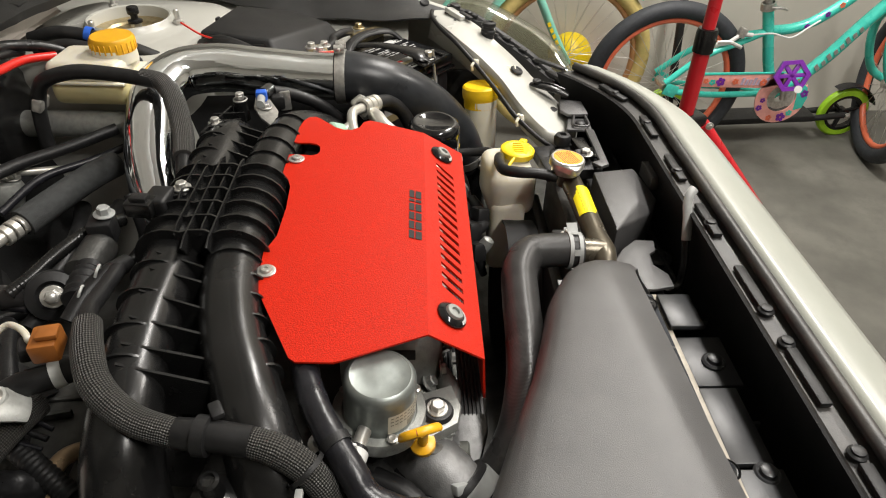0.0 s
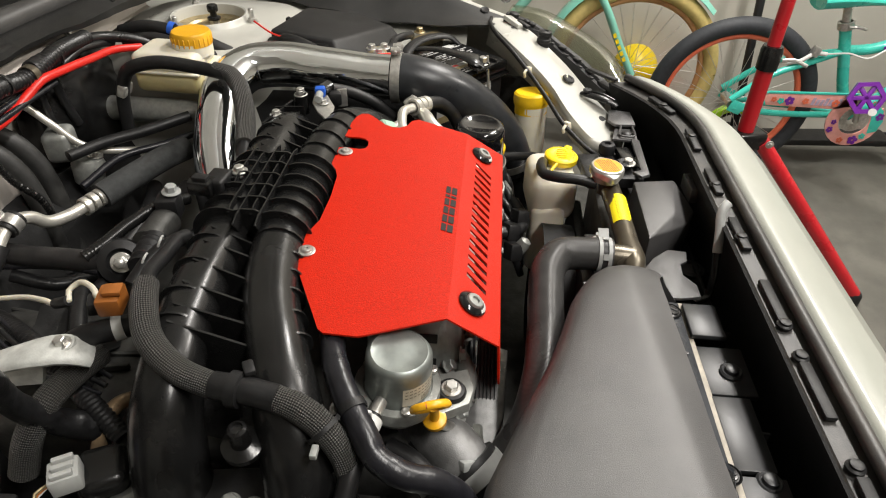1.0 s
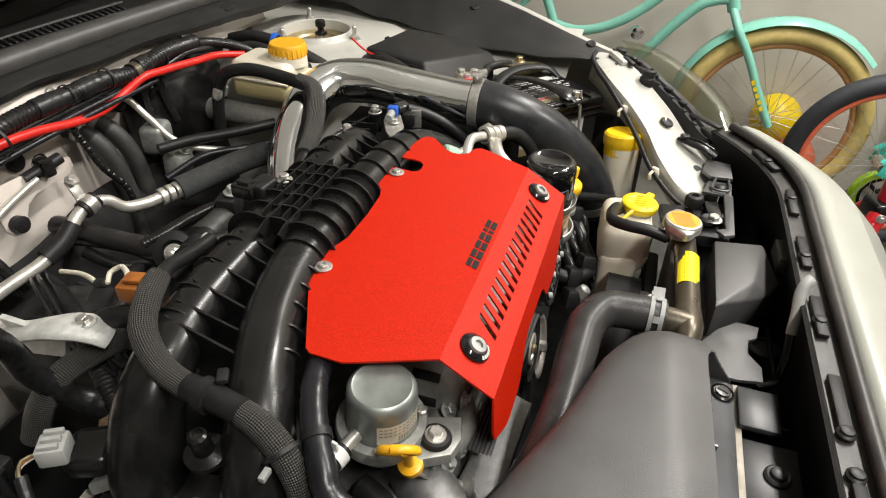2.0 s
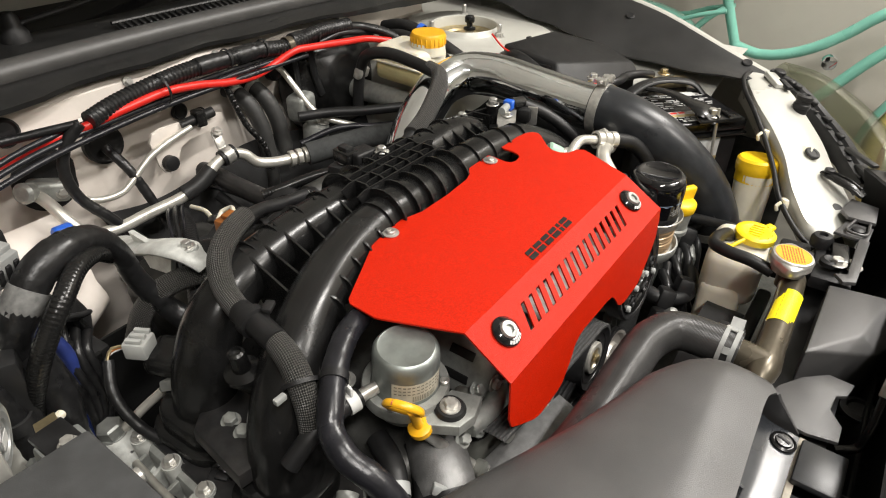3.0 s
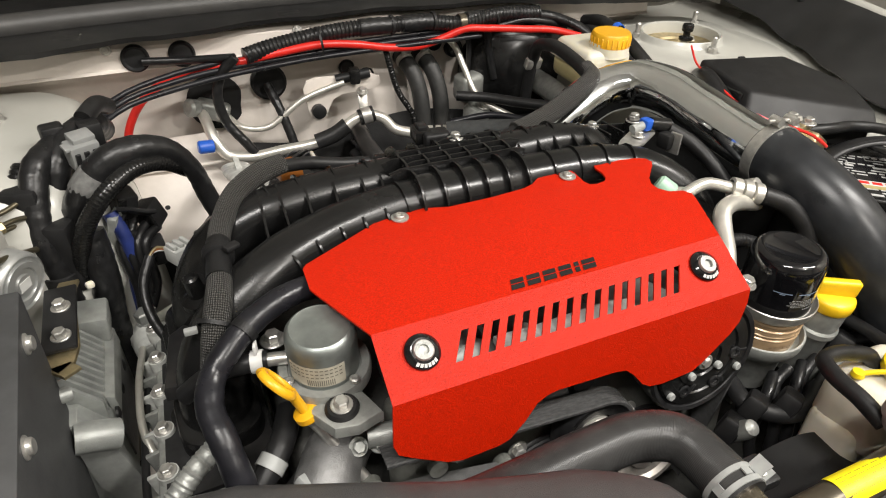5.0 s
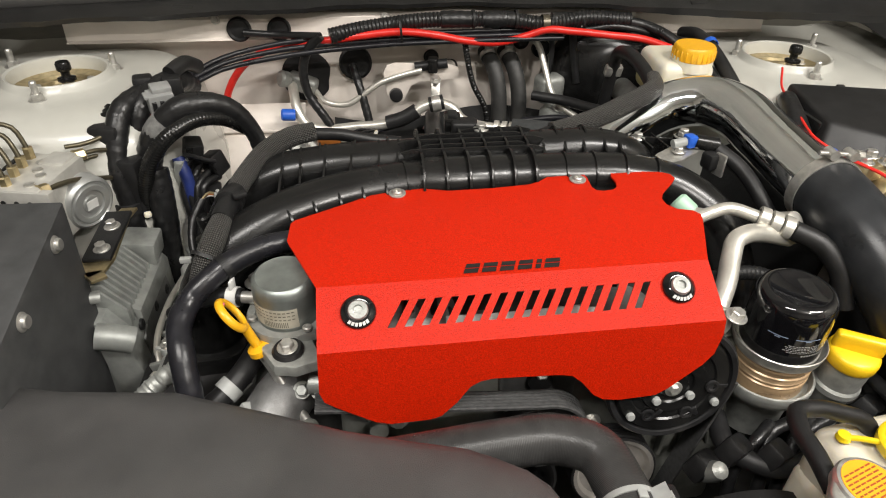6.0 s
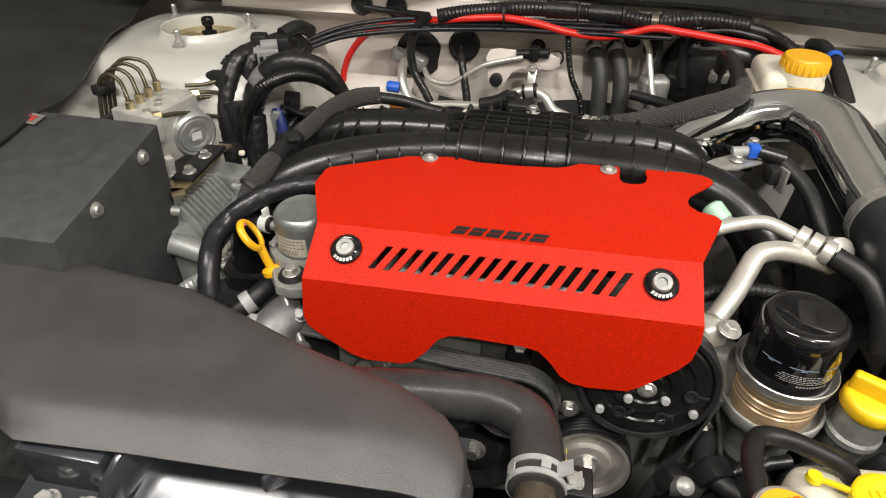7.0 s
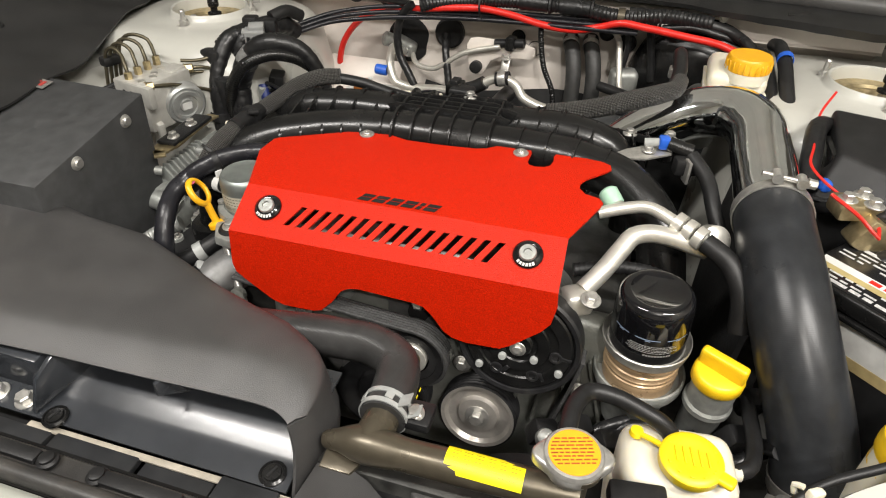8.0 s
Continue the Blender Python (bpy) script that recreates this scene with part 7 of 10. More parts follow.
part("branch", tube([(0.26, 0.655, 0.898), (0.31, 0.65, 0.905), (0.35, 0.645, 0.90), (0.40, 0.65, 0.885)], 0.006, 0.01, 10), LOOM, hn)
for k in range(3):
    line("black_pipe", [(-0.47, 0.52 - 0.012 * k, 0.845), (-0.42, 0.57 - 0.008 * k, 0.856 - 0.006 * k), (-0.36, 0.625 - 0.008 * k, 0.872 - 0.007 * k), (-0.29, 0.648 - 0.01 * k, 0.883 - 0.008 * k), (-0.12, 0.658 - 0.008 * k, 0.893 - 0.006 * k), (0.10, 0.662 - 0.008 * k, 0.898 - 0.006 * k), (0.22, 0.66 - 0.008 * k, 0.90 - 0.006 * k)], 0.0042, RUBBER_GL, "thin black coated pipe along the firewall", "pipe", 0.02, 10, group="firewall pipes")

# ---- brake booster, master cylinder, reservoir ----
bo = root("brake_booster", (0.34, 0.70, 0.75), "black steel brake booster drum on the firewall", "brake booster")
part("drum", lathe([(0.115, 0.0), (0.118, 0.03), (0.112, 0.05), (0.10, 0.062), (0.085, 0.066), (0.07, 0.078), (0.05, 0.084), (0.03, 0.086), (0, 0.086)], (0.335, 0.735, 0.795), (0, -1, 0.06), 48), BLACK_PL, bo)
part("hose_clip", rbox((0.298, 0.588, 0.847), (0.03, 0.014, 0.02), (20, 0, 0), 0.003), STEEL, bo, "bright spring clip")
mc = root("master_cylinder", (0.34, 0.55, 0.78), "grey cast brake master cylinder", "master cylinder")
part("body", tube([(0.345, 0.665, 0.79), (0.345, 0.56, 0.79), (0.345, 0.47, 0.788)], 0.021, 0.02, 22), ALU, mc)
part("port", tube([(0.33, 0.49, 0.79), (0.305, 0.47, 0.795), (0.29, 0.465, 0.795)], 0.011, 0.008, 14), ALU, mc)
part("outlet_hose", tube([(0.318, 0.50, 0.795), (0.26, 0.56, 0.79), (0.22, 0.60, 0.79), (0.17, 0.63, 0.79)], 0.009, 0.012, 14), RUBBER, mc)
part("outlet_hose", tube([(0.33, 0.47, 0.77), (0.27, 0.53, 0.765), (0.22, 0.58, 0.765), (0.15, 0.61, 0.75)], 0.006, 0.012, 12), RUBBER_GL, mc)
rs = root("brake_fluid_reservoir", (0.36, 0.52, 0.82), "milky brake fluid reservoir half full of amber fluid", "fluid reservoir")
part("lower_half", rbox((0.366, 0.523, 0.838), (0.090, 0.118, 0.042), (0, 0, -3), 0.014, 4), FLUID, rs, "amber fluid in the lower half", smooth=60)
part("upper_half", rbox((0.366, 0.525, 0.868), (0.087, 0.115, 0.034), (0, 0, -3), 0.014, 4), TANK, rs, smooth=60)
part("seam", rbox((0.366, 0.524, 0.854), (0.094, 0.122, 0.004), (0, 0, -3), 0.0015), TANK, rs)
part("neck", lathe([(0.033, 0), (0.033, 0.022), (0.03, 0.024)], (0.375, 0.492, 0.872), n=36), TANK, rs)
cp = part("cap", lathe([(0.0325, 0), (0.0325, 0.018), (0.030, 0.0215), (0.0, 0.0225)], (0.375, 0.491, 0.889), (0, -0.02, 1), 40), AMBER, rs, "yellow screw cap")
for k in range(24):
    a = 2 * math.pi * k / 24
    part("grip", rbox((0.375 + 0.0325 * math.cos(a), 0.491 + 0.0325 * math.sin(a), 0.897), (0.0026, 0.0026, 0.015), (0, 0, math.degrees(a)), 0.0008, 1), AMBER, cp)
rs.location += V(0.015, 0.010, 0.006)
rh = root("resonator_hose", (0.44, 0.52, 0.86), "black hoses beside the brake reservoir with a blue clip", "hose")
part("hose", tube([(0.445, 0.655, 0.89), (0.447, 0.61, 0.90), (0.45, 0.56, 0.893), (0.452, 0.50, 0.873), (0.458, 0.44, 0.84), (0.465, 0.39, 0.79), (0.47, 0.36, 0.72)], 0.011, 0.01, 14), RUBBER, rh)
part("hose", tube([(0.42, 0.64, 0.88), (0.426, 0.59, 0.888), (0.43, 0.54, 0.876), (0.437, 0.47, 0.846), (0.447, 0.41, 0.80), (0.455, 0.36, 0.72)], 0.0095, 0.01, 14), RUBBER, rh)
part("clip", lathe([(0.0112, -0.005), (0.0125, -0.005), (0.0125, 0.005), (0.0112, 0.005)], (0.4505, 0.563, 0.896), (0, 1, 0.25), 20), BLUE, rh)

# braided hose over the polished pipe
bh = root("braided_hose", (0.2, 0.38, 0.84), "black hose with a braided sleeve over the intake pipe", "hose")
part("hose", tube([(0.295, 0.60, 0.77), (0.297, 0.598, 0.81), (0.298, 0.59, 0.85), (0.294, 0.572, 0.88), (0.292, 0.53, 0.896), (0.292, 0.46, 0.893), (0.286, 0.402, 0.885)], 0.0105, 0.008, 16), RUBBER, bh)
part("sleeve", tube([(0.293, 0.428, 0.890, 0.95), (0.287, 0.402, 0.886, 1.02), (0.268, 0.385, 0.883, 1.1), (0.225, 0.362, 0.875, 1.14), (0.185, 0.346, 0.866, 1.1), (0.15, 0.334, 0.861, 1.05), (0.115, 0.325, 0.857, 1.0)], 0.0128, 0.006, 20), BRAID, bh, "frayed braided sleeve")
part("end_fitting", tube([(0.122, 0.327, 0.857), (0.085, 0.318, 0.850)], 0.010, 0.008, 16), RUBBER, bh)

# ---- sensors and AC pipes at the manifold's end ----
sn = root("purge_valve", (0.28, 0.27, 0.85), "black valve with a blue clip on a metal bracket", "valve")
part("bracket", prism([(-0.05, -0.015), (0.0, -0.02), (0.035, -0.008), (0.04, 0.012), (0.01, 0.014), (-0.02, 0.004)], 0.003, pose(0.255, 0.252, 0.853, 6, -4, 10), 0.0008), STEEL, sn)
part("bracket_bolt", hexbolt((0.262, 0.25, 0.857), r=0.0055, h=0.006), STEEL, sn, smooth=30)
part("tall_bolt", hexbolt((0.287, 0.292, 0.858), r=0.0065, h=0.010), STEEL, sn, smooth=30)
part("nozzle", tube([(0.255, 0.256, 0.865), (0.28, 0.258, 0.868)], 0.006, 0.01, 14), GREY_PL, sn)
part("blue_clip", rbox((0.279, 0.258, 0.868), (0.014, 0.016, 0.016), (0, 0, 8), 0.003), BLUE, sn)
part("valve_body", tube([(0.285, 0.258, 0.867), (0.315, 0.254, 0.862)], 0.0095, 0.01, 16), BLACK_PL, sn)
part("tab", rbox((0.312, 0.232, 0.845), (0.004, 0.016, 0.03), (0, 0, 20), 0.001), STEEL, sn)
part("hose", tube([(0.315, 0.25, 0.858), (0.335, 0.225, 0.845), (0.35, 0.185, 0.82), (0.365, 0.16, 0.79)], 0.0095, 0.008, 16), RUBBER, sn, "speckled black hose")
part("clip", rbox((0.31, 0.243, 0.847), (0.03, 0.02, 0.022), (0, 0, 15), 0.004), BLACK_MT, sn)
a2 = root("ac_hose_joint", (0.28, 0.12, 0.8), "aluminium air conditioning pipes with crimped joints", "air conditioning pipe")
part("upper_pipe", tube([(0.215, 0.118, 0.832), (0.245, 0.126, 0.84), (0.27, 0.127, 0.845), (0.295, 0.118, 0.84), (0.318, 0.106, 0.834)], 0.0075, 0.006, 18), ALU_BR, a2)
part("green_cap", lathe([(0.011, -0.012), (0.012, -0.01), (0.012, 0.008), (0.009, 0.011), (0, 0.011)], (0.226, 0.148, 0.838), (-0.5, 0.6, 0.4), 22), GREEN, a2, "pale green service cap")
part("cap_stem", tube([(0.23, 0.142, 0.834), (0.243, 0.128, 0.838)], 0.007, 0.006, 14), ALU_BR, a2)
for s in (0, 0.013, 0.026):
    part("crimp", lathe([(0.010, -0.006), (0.0135, -0.005), (0.0135, 0.005), (0.010, 0.006)], (0.305 + s * 0.9, 0.113 - s * 0.5, 0.838 - s * 0.2), (0.9, -0.5, -0.2), 22), ALU_BR, a2)
part("rubber_hose", tube([(0.335, 0.096, 0.831), (0.36, 0.08, 0.822), (0.378, 0.06, 0.80), (0.385, 0.04, 0.76)], 0.0115, 0.008, 16), RUBBER, a2)
part("round_joint", lathe([(0.017, -0.012), (0.019, -0.008), (0.019, 0.008), (0.012, 0.012), (0, 0.012)], (0.345, 0.118, 0.82), (0.4, -0.8, 0.5), 26), ALU_BR, a2)
part("lower_pipe", tube([(0.34, 0.105, 0.815), (0.30, 0.098, 0.828), (0.275, 0.09, 0.834), (0.258, 0.082, 0.832), (0.247, 0.066, 0.822), (0.232, 0.04, 0.808), (0.215, 0.018, 0.793)], 0.0105, 0.006, 18), ALU_BR, a2)
part("foot", rbox((0.21, 0.012, 0.782), (0.034, 0.03, 0.03), (0, 0, 30), 0.008, 3), ALU_BR, a2)
part("foot_bolt", hexbolt((0.225, 0.0, 0.796), (0.1, -0.2, 1), 0.007, 0.008), STEEL, a2, smooth=30)
line("corrugated_hose", [(0.20, 0.055, 0.79), (0.25, 0.07, 0.795), (0.29, 0.075, 0.79), (0.33, 0.07, 0.775)], 0.008, BLACK_MT, "short corrugated black hose by the oil filter", "hose", 0.002, 14, ribbed(0.006, 0.08))

# ---- left of the engine ----
dome = root("evap_dome", (-0.228, 0.068, 0.77), "round zinc canister with a paper label on a cast bracket", "canister")
part("can", lathe([(0.0325, 0.0), (0.0325, 0.038), (0.0318, 0.0445), (0.0292, 0.0485), (0.027, 0.0497), (0.026, 0.0492), (0.012, 0.0500), (0, 0.0502)], (-0.224, 0.068, 0.787), (-0.02, -0.06, 1), 44), mat("zinc_can", (0.29, 0.315, 0.30), 0.45, 0.75, var=0.2, scale=45, rvar=0.1, bump=0.12, bscale=160), dome)
part("flange", lathe([(0.0325, 0.003), (0.0335, 0.003), (0.0345, 0.005), (0.042, 0.005), (0.0435, 0.002), (0.0435, -0.008), (0.038, -0.012), (0.03, -0.03)], (-0.224, 0.068, 0.785), (-0.02, -0.06, 1), 44), ALU, dome)
wrap_bars([(15, 112, 0.006, 0.024)], (-0.224, 0.068, 0.787), (-0.02, -0.06, 1), 0.0328, dome, mat("dull_paper_label", (0.50, 0.47, 0.38), 0.6), "label")
items = [(19 + 7.5 * k, 24 + 7.5 * k, 0.026 - 0.0045 * r, 0.0013) for k in range(12) for r in range(3)] + [(50 + 3.2 * k, 51.6 + 3.2 * k, 0.0075, 0.007) for k in range(14)]
wrap_bars(items, (-0.224, 0.068, 0.787), (-0.02, -0.06, 1), 0.0331, dome, PRINT_D, "label_print")
for a in (200, 300, 60):
    g = radians(a)
    part("screw", lathe([(0.0048, 0), (0.0048, 0.003), (0.003, 0.004), (0, 0.003)], (-0.224 + 0.0385 * math.cos(g), 0.068 + 0.0385 * math.sin(g), 0.7895), n=16), STEEL, dome)
part("bracket", prism([(-0.255, 0.03), (-0.20, 0.03), (-0.19, 0.0), (-0.215, -0.008), (-0.235, -0.004)], 0.012, pose(0, 0, 0.768), 0.003), ALU, dome, "cast mounting bracket")
part("bracket_bolt", hexbolt((-0.223, 0.015, 0.785), (-0.05, -0.1, 1), 0.0068, 0.007, 1.5), STEEL, dome, smooth=30)
part("rubber_washer", lathe([(0.007, -0.004), (0.0145, -0.003), (0.0155, 0.001), (0.013, 0.0045), (0.007, 0.005)], (-0.223, 0.015, 0.781), (-0.05, -0.1, 1), 26), RUBBER, dome)
part("rear_bolt", hexbolt((-0.262, 0.115, 0.79), (0, 0, 1), 0.008, 0.009, 1.6), STEEL, dome, smooth=30)
part("spout", tube([(-0.25, 0.078, 0.797), (-0.268, 0.083, 0.796), (-0.285, 0.087, 0.795)], 0.0065, 0.006, 16), STEEL, dome)
part("spout_hose", tube([(-0.272, 0.084, 0.796), (-0.29, 0.088, 0.795), (-0.32, 0.094, 0.788), (-0.35, 0.10, 0.765)], 0.0095, 0.008, 16), RUBBER, dome)
part("spout_clip", lathe([(0.0096, -0.0055), (0.0107, -0.0055), (0.0107, 0.0055), (0.0096, 0.0055)], (-0.281, 0.086, 0.7955), (-1, 0.25, -0.05), 22), INK_W, dome, "pale spring clip")
part("clip_ear", rbox((-0.281, 0.088, 0.810), (0.003, 0.011, 0.012), (0, 0, -15), 0.001), INK_W, dome)

dip = root("dipstick", (-0.25, 0.03, 0.72), "yellow looped oil dipstick in a metal tube", "dipstick")
bm = bmesh.new()
ring = [V(-0.272, 0.031, 0.8165) + V(-0.60, 0.13, 0.79).normalized() * 0.0170 * math.cos(g) + V(-0.137, 0.95, -0.26).normalized() * 0.0160 * math.sin(g) for g in [2 * math.pi * k / 20 for k in range(21)]]
part("loop", tube(ring, 0.0041, 0.003, 12, cap=False, flat=0.75), AMBER, dip)
part("stem", tube([(-0.2625, 0.029, 0.804), (-0.258, 0.0285, 0.79), (-0.253, 0.0285, 0.776)], 0.0048, 0.004, 12), AMBER, dip)
part("collar", lathe([(0.0085, -0.004), (0.0115, -0.003), (0.0115, 0.003), (0.006, 0.006), (0, 0.006)], (-0.252, 0.0285, 0.773), (-0.3, 0.1, 1), 24), AMBER, dip)
part("paint_spot", rbox((-0.281, 0.0325, 0.829), (0.008, 0.006, 0.004), (0, 30, 0), 0.0015), mat("pink_paint", (0.75, 0.12, 0.30), 0.4), dip)
part("guide_tube", tube([(-0.252, 0.0285, 0.771), (-0.243, 0.023, 0.755), (-0.222, 0.002, 0.72), (-0.205, -0.014, 0.69), (-0.19, -0.02, 0.64)], 0.0055, 0.008, 14), STEEL, dip)

cool = root("coolant_hose", (-0.30, 0.06, 0.7), "glossy black sleeved coolant hose with tape band", "coolant hose")
part("hose", tube([(-0.17, 0.142, 0.828), (-0.205, 0.134, 0.83), (-0.245, 0.122, 0.832), (-0.283, 0.102, 0.826), (-0.305, 0.086, 0.816), (-0.321, 0.072, 0.804), (-0.328, 0.050, 0.794), (-0.323, 0.021, 0.779), (-0.318, 0.0, 0.753), (-0.313, -0.012, 0.715), (-0.305, -0.017, 0.68), (-0.29, -0.02, 0.64)], 0.0122, 0.003, 24, lambda s: 1 + 0.012 * math.sin(s * 400) + 0.02 * math.sin(s * 171) + 0.012 * math.sin(s * 950)), RUBBER_GL, cool, smooth=70)
part("tape_band", lathe([(0.0124, -0.004), (0.0134, -0.004), (0.0134, 0.004), (0.0124, 0.004)], (-0.287, 0.0985, 0.8245), (-0.75, -0.55, -0.25), 24), BLACK_MT, cool)

bl = root("braided_coolant_hose", (-0.28, 0.2, 0.75), "black hose in frayed braided sleeves with a plastic joint", "hose")
part("upper_hose", tube([(-0.09, 0.335, 0.845), (-0.13, 0.332, 0.852), (-0.17, 0.325, 0.864), (-0.208, 0.308, 0.874)], 0.008, 0.008, 16), RUBBER, bl)
part("sleeve", tube([(-0.20, 0.311, 0.876), (-0.228, 0.301, 0.874, 1.1), (-0.257, 0.286, 0.864, 1.1), (-0.28, 0.253, 0.850, 1.05), (-0.291, 0.215, 0.844)], 0.0116, 0.005, 22), BRAID, bl, "braided sleeve")
part("joint", tube([(-0.290, 0.218, 0.845), (-0.293, 0.190, 0.845), (-0.297, 0.160, 0.842)], 0.0125, 0.006, 18), RUBBER, bl)
part("joint_collar", lathe([(0.0126, -0.006), (0.016, -0.005), (0.016, 0.005), (0.0126, 0.006)], (-0.2925, 0.197, 0.845), (-0.1, -1, -0.03), 22), BLACK_MT, bl)
part("clip_ear", rbox((-0.279, 0.188, 0.858), (0.016, 0.01, 0.006), (0, 0, 30), 0.002), BLACK_MT, bl)
part("lower_sleeve", tube([(-0.295, 0.168, 0.843), (-0.301, 0.140, 0.836, 1.1), (-0.309, 0.118, 0.822, 1.1), (-0.317, 0.103, 0.80), (-0.322, 0.097, 0.78)], 0.0116, 0.005, 22), BRAID, bl, "braided sleeve")
part("zip_tie", lathe([(0.0160, -0.002), (0.0172, -0.002), (0.0172, 0.002), (0.0160, 0.002)], (-0.309, 0.119, 0.8225), (-0.4, -0.7, -0.6), 24), BLACK_MT, bl)
part("tie_end", rbox((-0.331, 0.122, 0.82), (0.012, 0.006, 0.006), (0, 0, 0), 0.001), GREY_PL, bl)

# anti-lock brake unit with its pipes
ab = root("brake_modulator", (-0.54, 0.31, 0.74), "grey anti-lock brake block with a round motor", "brake modulator")
PALE = mat("pale_machined_alloy", (0.55, 0.54, 0.50), 0.42, 0.4, var=0.12, scale=50, bump=0.15, bscale=600, dirt=0.3, dirt_col=(0.3, 0.28, 0.25))
part("block", rbox((-0.541, 0.300, 0.801), (0.072, 0.098, 0.082), (0, 0, -12), 0.004), PALE, ab)
part("upper_step", rbox((-0.522, 0.330, 0.838), (0.032, 0.034, 0.014), (0, 0, -12), 0.003), PALE, ab)
part("front_step", rbox((-0.532, 0.2535, 0.822), (0.06, 0.012, 0.036), (0, 0, -12), 0.002), PALE, ab)
for x, y in ((-0.530, 0.262), (-0.526, 0.285), (-0.538, 0.322), (-0.535, 0.300)):
    part("port_plug", lathe([(0.006, 0), (0.006, 0.002), (0.0035, 0.001), (0, 0.001)], (x, y, 0.842), n=18), STEEL, ab)
for dx in (-0.024, -0.008, 0.008):
    part("face_hole", lathe([(0.003, 0), (0.003, 0.0008), (0, 0.0008)], (-0.536 + dx, 0.2470 - 0.2 * dx, 0.826), (-0.2, -1, 0), 14), INK, ab)
ma = V(0.83, -0.52, -0.10).normalized()
face = V(-0.489, 0.306, 0.789)
part("motor", lathe([(0.037, -0.048), (0.037, -0.030), (0.0355, -0.028), (0.0355, -0.006), (0.034, -0.002), (0.031, 0.0), (0.029, -0.002), (0.026, -0.002), (0.025, 0.001), (0.019, 0.001), (0.018, -0.0015), (0.012, -0.0015), (0.011, 0.001), (0, 0.001)], face, ma, 44), mat("dull_zinc", (0.44, 0.45, 0.44), 0.38, 0.6, var=0.15, scale=30, dirt=0.3), ab)
part("motor_band", lathe([(0.0372, -0.034), (0.0376, -0.033), (0.0376, -0.027), (0.0356, -0.026)], face, ma, 44), PALE, ab)
part("motor_label", prism([(-0.008, -0.006), (0.008, -0.006), (0.008, 0.006), (-0.008, 0.006)], 0.0006, aim(face + ma * 0.0012, ma, 0.4)), INK_W, ab, smooth=0)
part("lower_foot", rbox((-0.520, 0.262, 0.752), (0.03, 0.012, 0.05), (0, 8, -30), 0.003), PALE, ab)
part("foot_bolt", hexbolt((-0.509, 0.252, 0.742), (0.5, -0.8, 0.1), 0.007, 0.007), STEEL, ab, smooth=30)
for k in range(4):
    u = k / 3
    x, y, z = -0.557, 0.337 - 0.071 * u, 0.846 - 0.004 * u
    part("fitting", hexbolt((x, y, z - 0.006), (0, 0, 1), 0.0065, 0.016, 1.1), GOLD_ST, ab, smooth=30)
    part("brake_line", tube([(x, y, z + 0.006), (x - 0.004, y + 0.003, z + 0.020), (x - 0.011 - 0.006 * u, y + 0.004 + 0.010 * u, z + 0.036 - 0.002 * u), (x - 0.026 - 0.004 * u, y + 0.0 + 0.017 * u, z + 0.043 - 0.002 * u), (x - 0.048, y - 0.003 + 0.024 * u, z + 0.040 - 0.004 * u), (x - 0.060, y - 0.006 + 0.032 * u, z + 0.028 - 0.004 * u), (x - 0.066, y - 0.012 + 0.036 * u, z - 0.005), (x - 0.072, y - 0.015 + 0.036 * u, z - 0.05)], 0.003, 0.006, 10), OLIVE, ab)
part("line_holder", rbox((-0.621, 0.302, 0.853), (0.020, 0.030, 0.016), (0, 0, -20), 0.004), BLACK_MT, ab, "black line holder")
part("side_fitting", hexbolt((-0.510, 0.344, 0.838), (0.8, 0.55, 0), 0.0075, 0.014, 1.1), GOLD_ST, ab, smooth=30)
part("brake_line", tube([(-0.520, 0.352, 0.848), (-0.500, 0.366, 0.846), (-0.484, 0.380, 0.848), (-0.467, 0.396, 0.856), (-0.452, 0.410, 0.858)], 0.003, 0.006, 10), OLIVE, ab)
part("brake_line", tube([(-0.502, 0.350, 0.838), (-0.490, 0.362, 0.837), (-0.476, 0.380, 0.828), (-0.466, 0.395, 0.812), (-0.462, 0.402, 0.79)], 0.003, 0.006, 10), OLIVE, ab)
part("brake_line", tube([(-0.512, 0.352, 0.828), (-0.492, 0.370, 0.826), (-0.478, 0.388, 0.82), (-0.468, 0.40, 0.80)], 0.003, 0.006, 10), OLIVE, ab)
part("line_end", hexbolt((-0.520, 0.256, 0.837), (0.6, 0.8, -0.1), 0.007, 0.012, 1.1), GOLD_ST, ab, smooth=30)
part("brake_line", tube([(-0.514, 0.265, 0.835), (-0.500, 0.296, 0.828), (-0.486, 0.336, 0.81), (-0.474, 0.373, 0.786), (-0.472, 0.385, 0.75)], 0.0034, 0.006, 10), OLIVE, ab)
for k in range(3):
    part("lower_line", tube([(-0.66 + 0.012 * k, 0.20, 0.80), (-0.625 + 0.012 * k, 0.26, 0.812), (-0.60 + 0.011 * k, 0.31, 0.822), (-0.59 + 0.010 * k, 0.36, 0.826), (-0.585 + 0.010 * k, 0.42, 0.815)], 0.0042, 0.012, 10), BLACK_MT, ab)

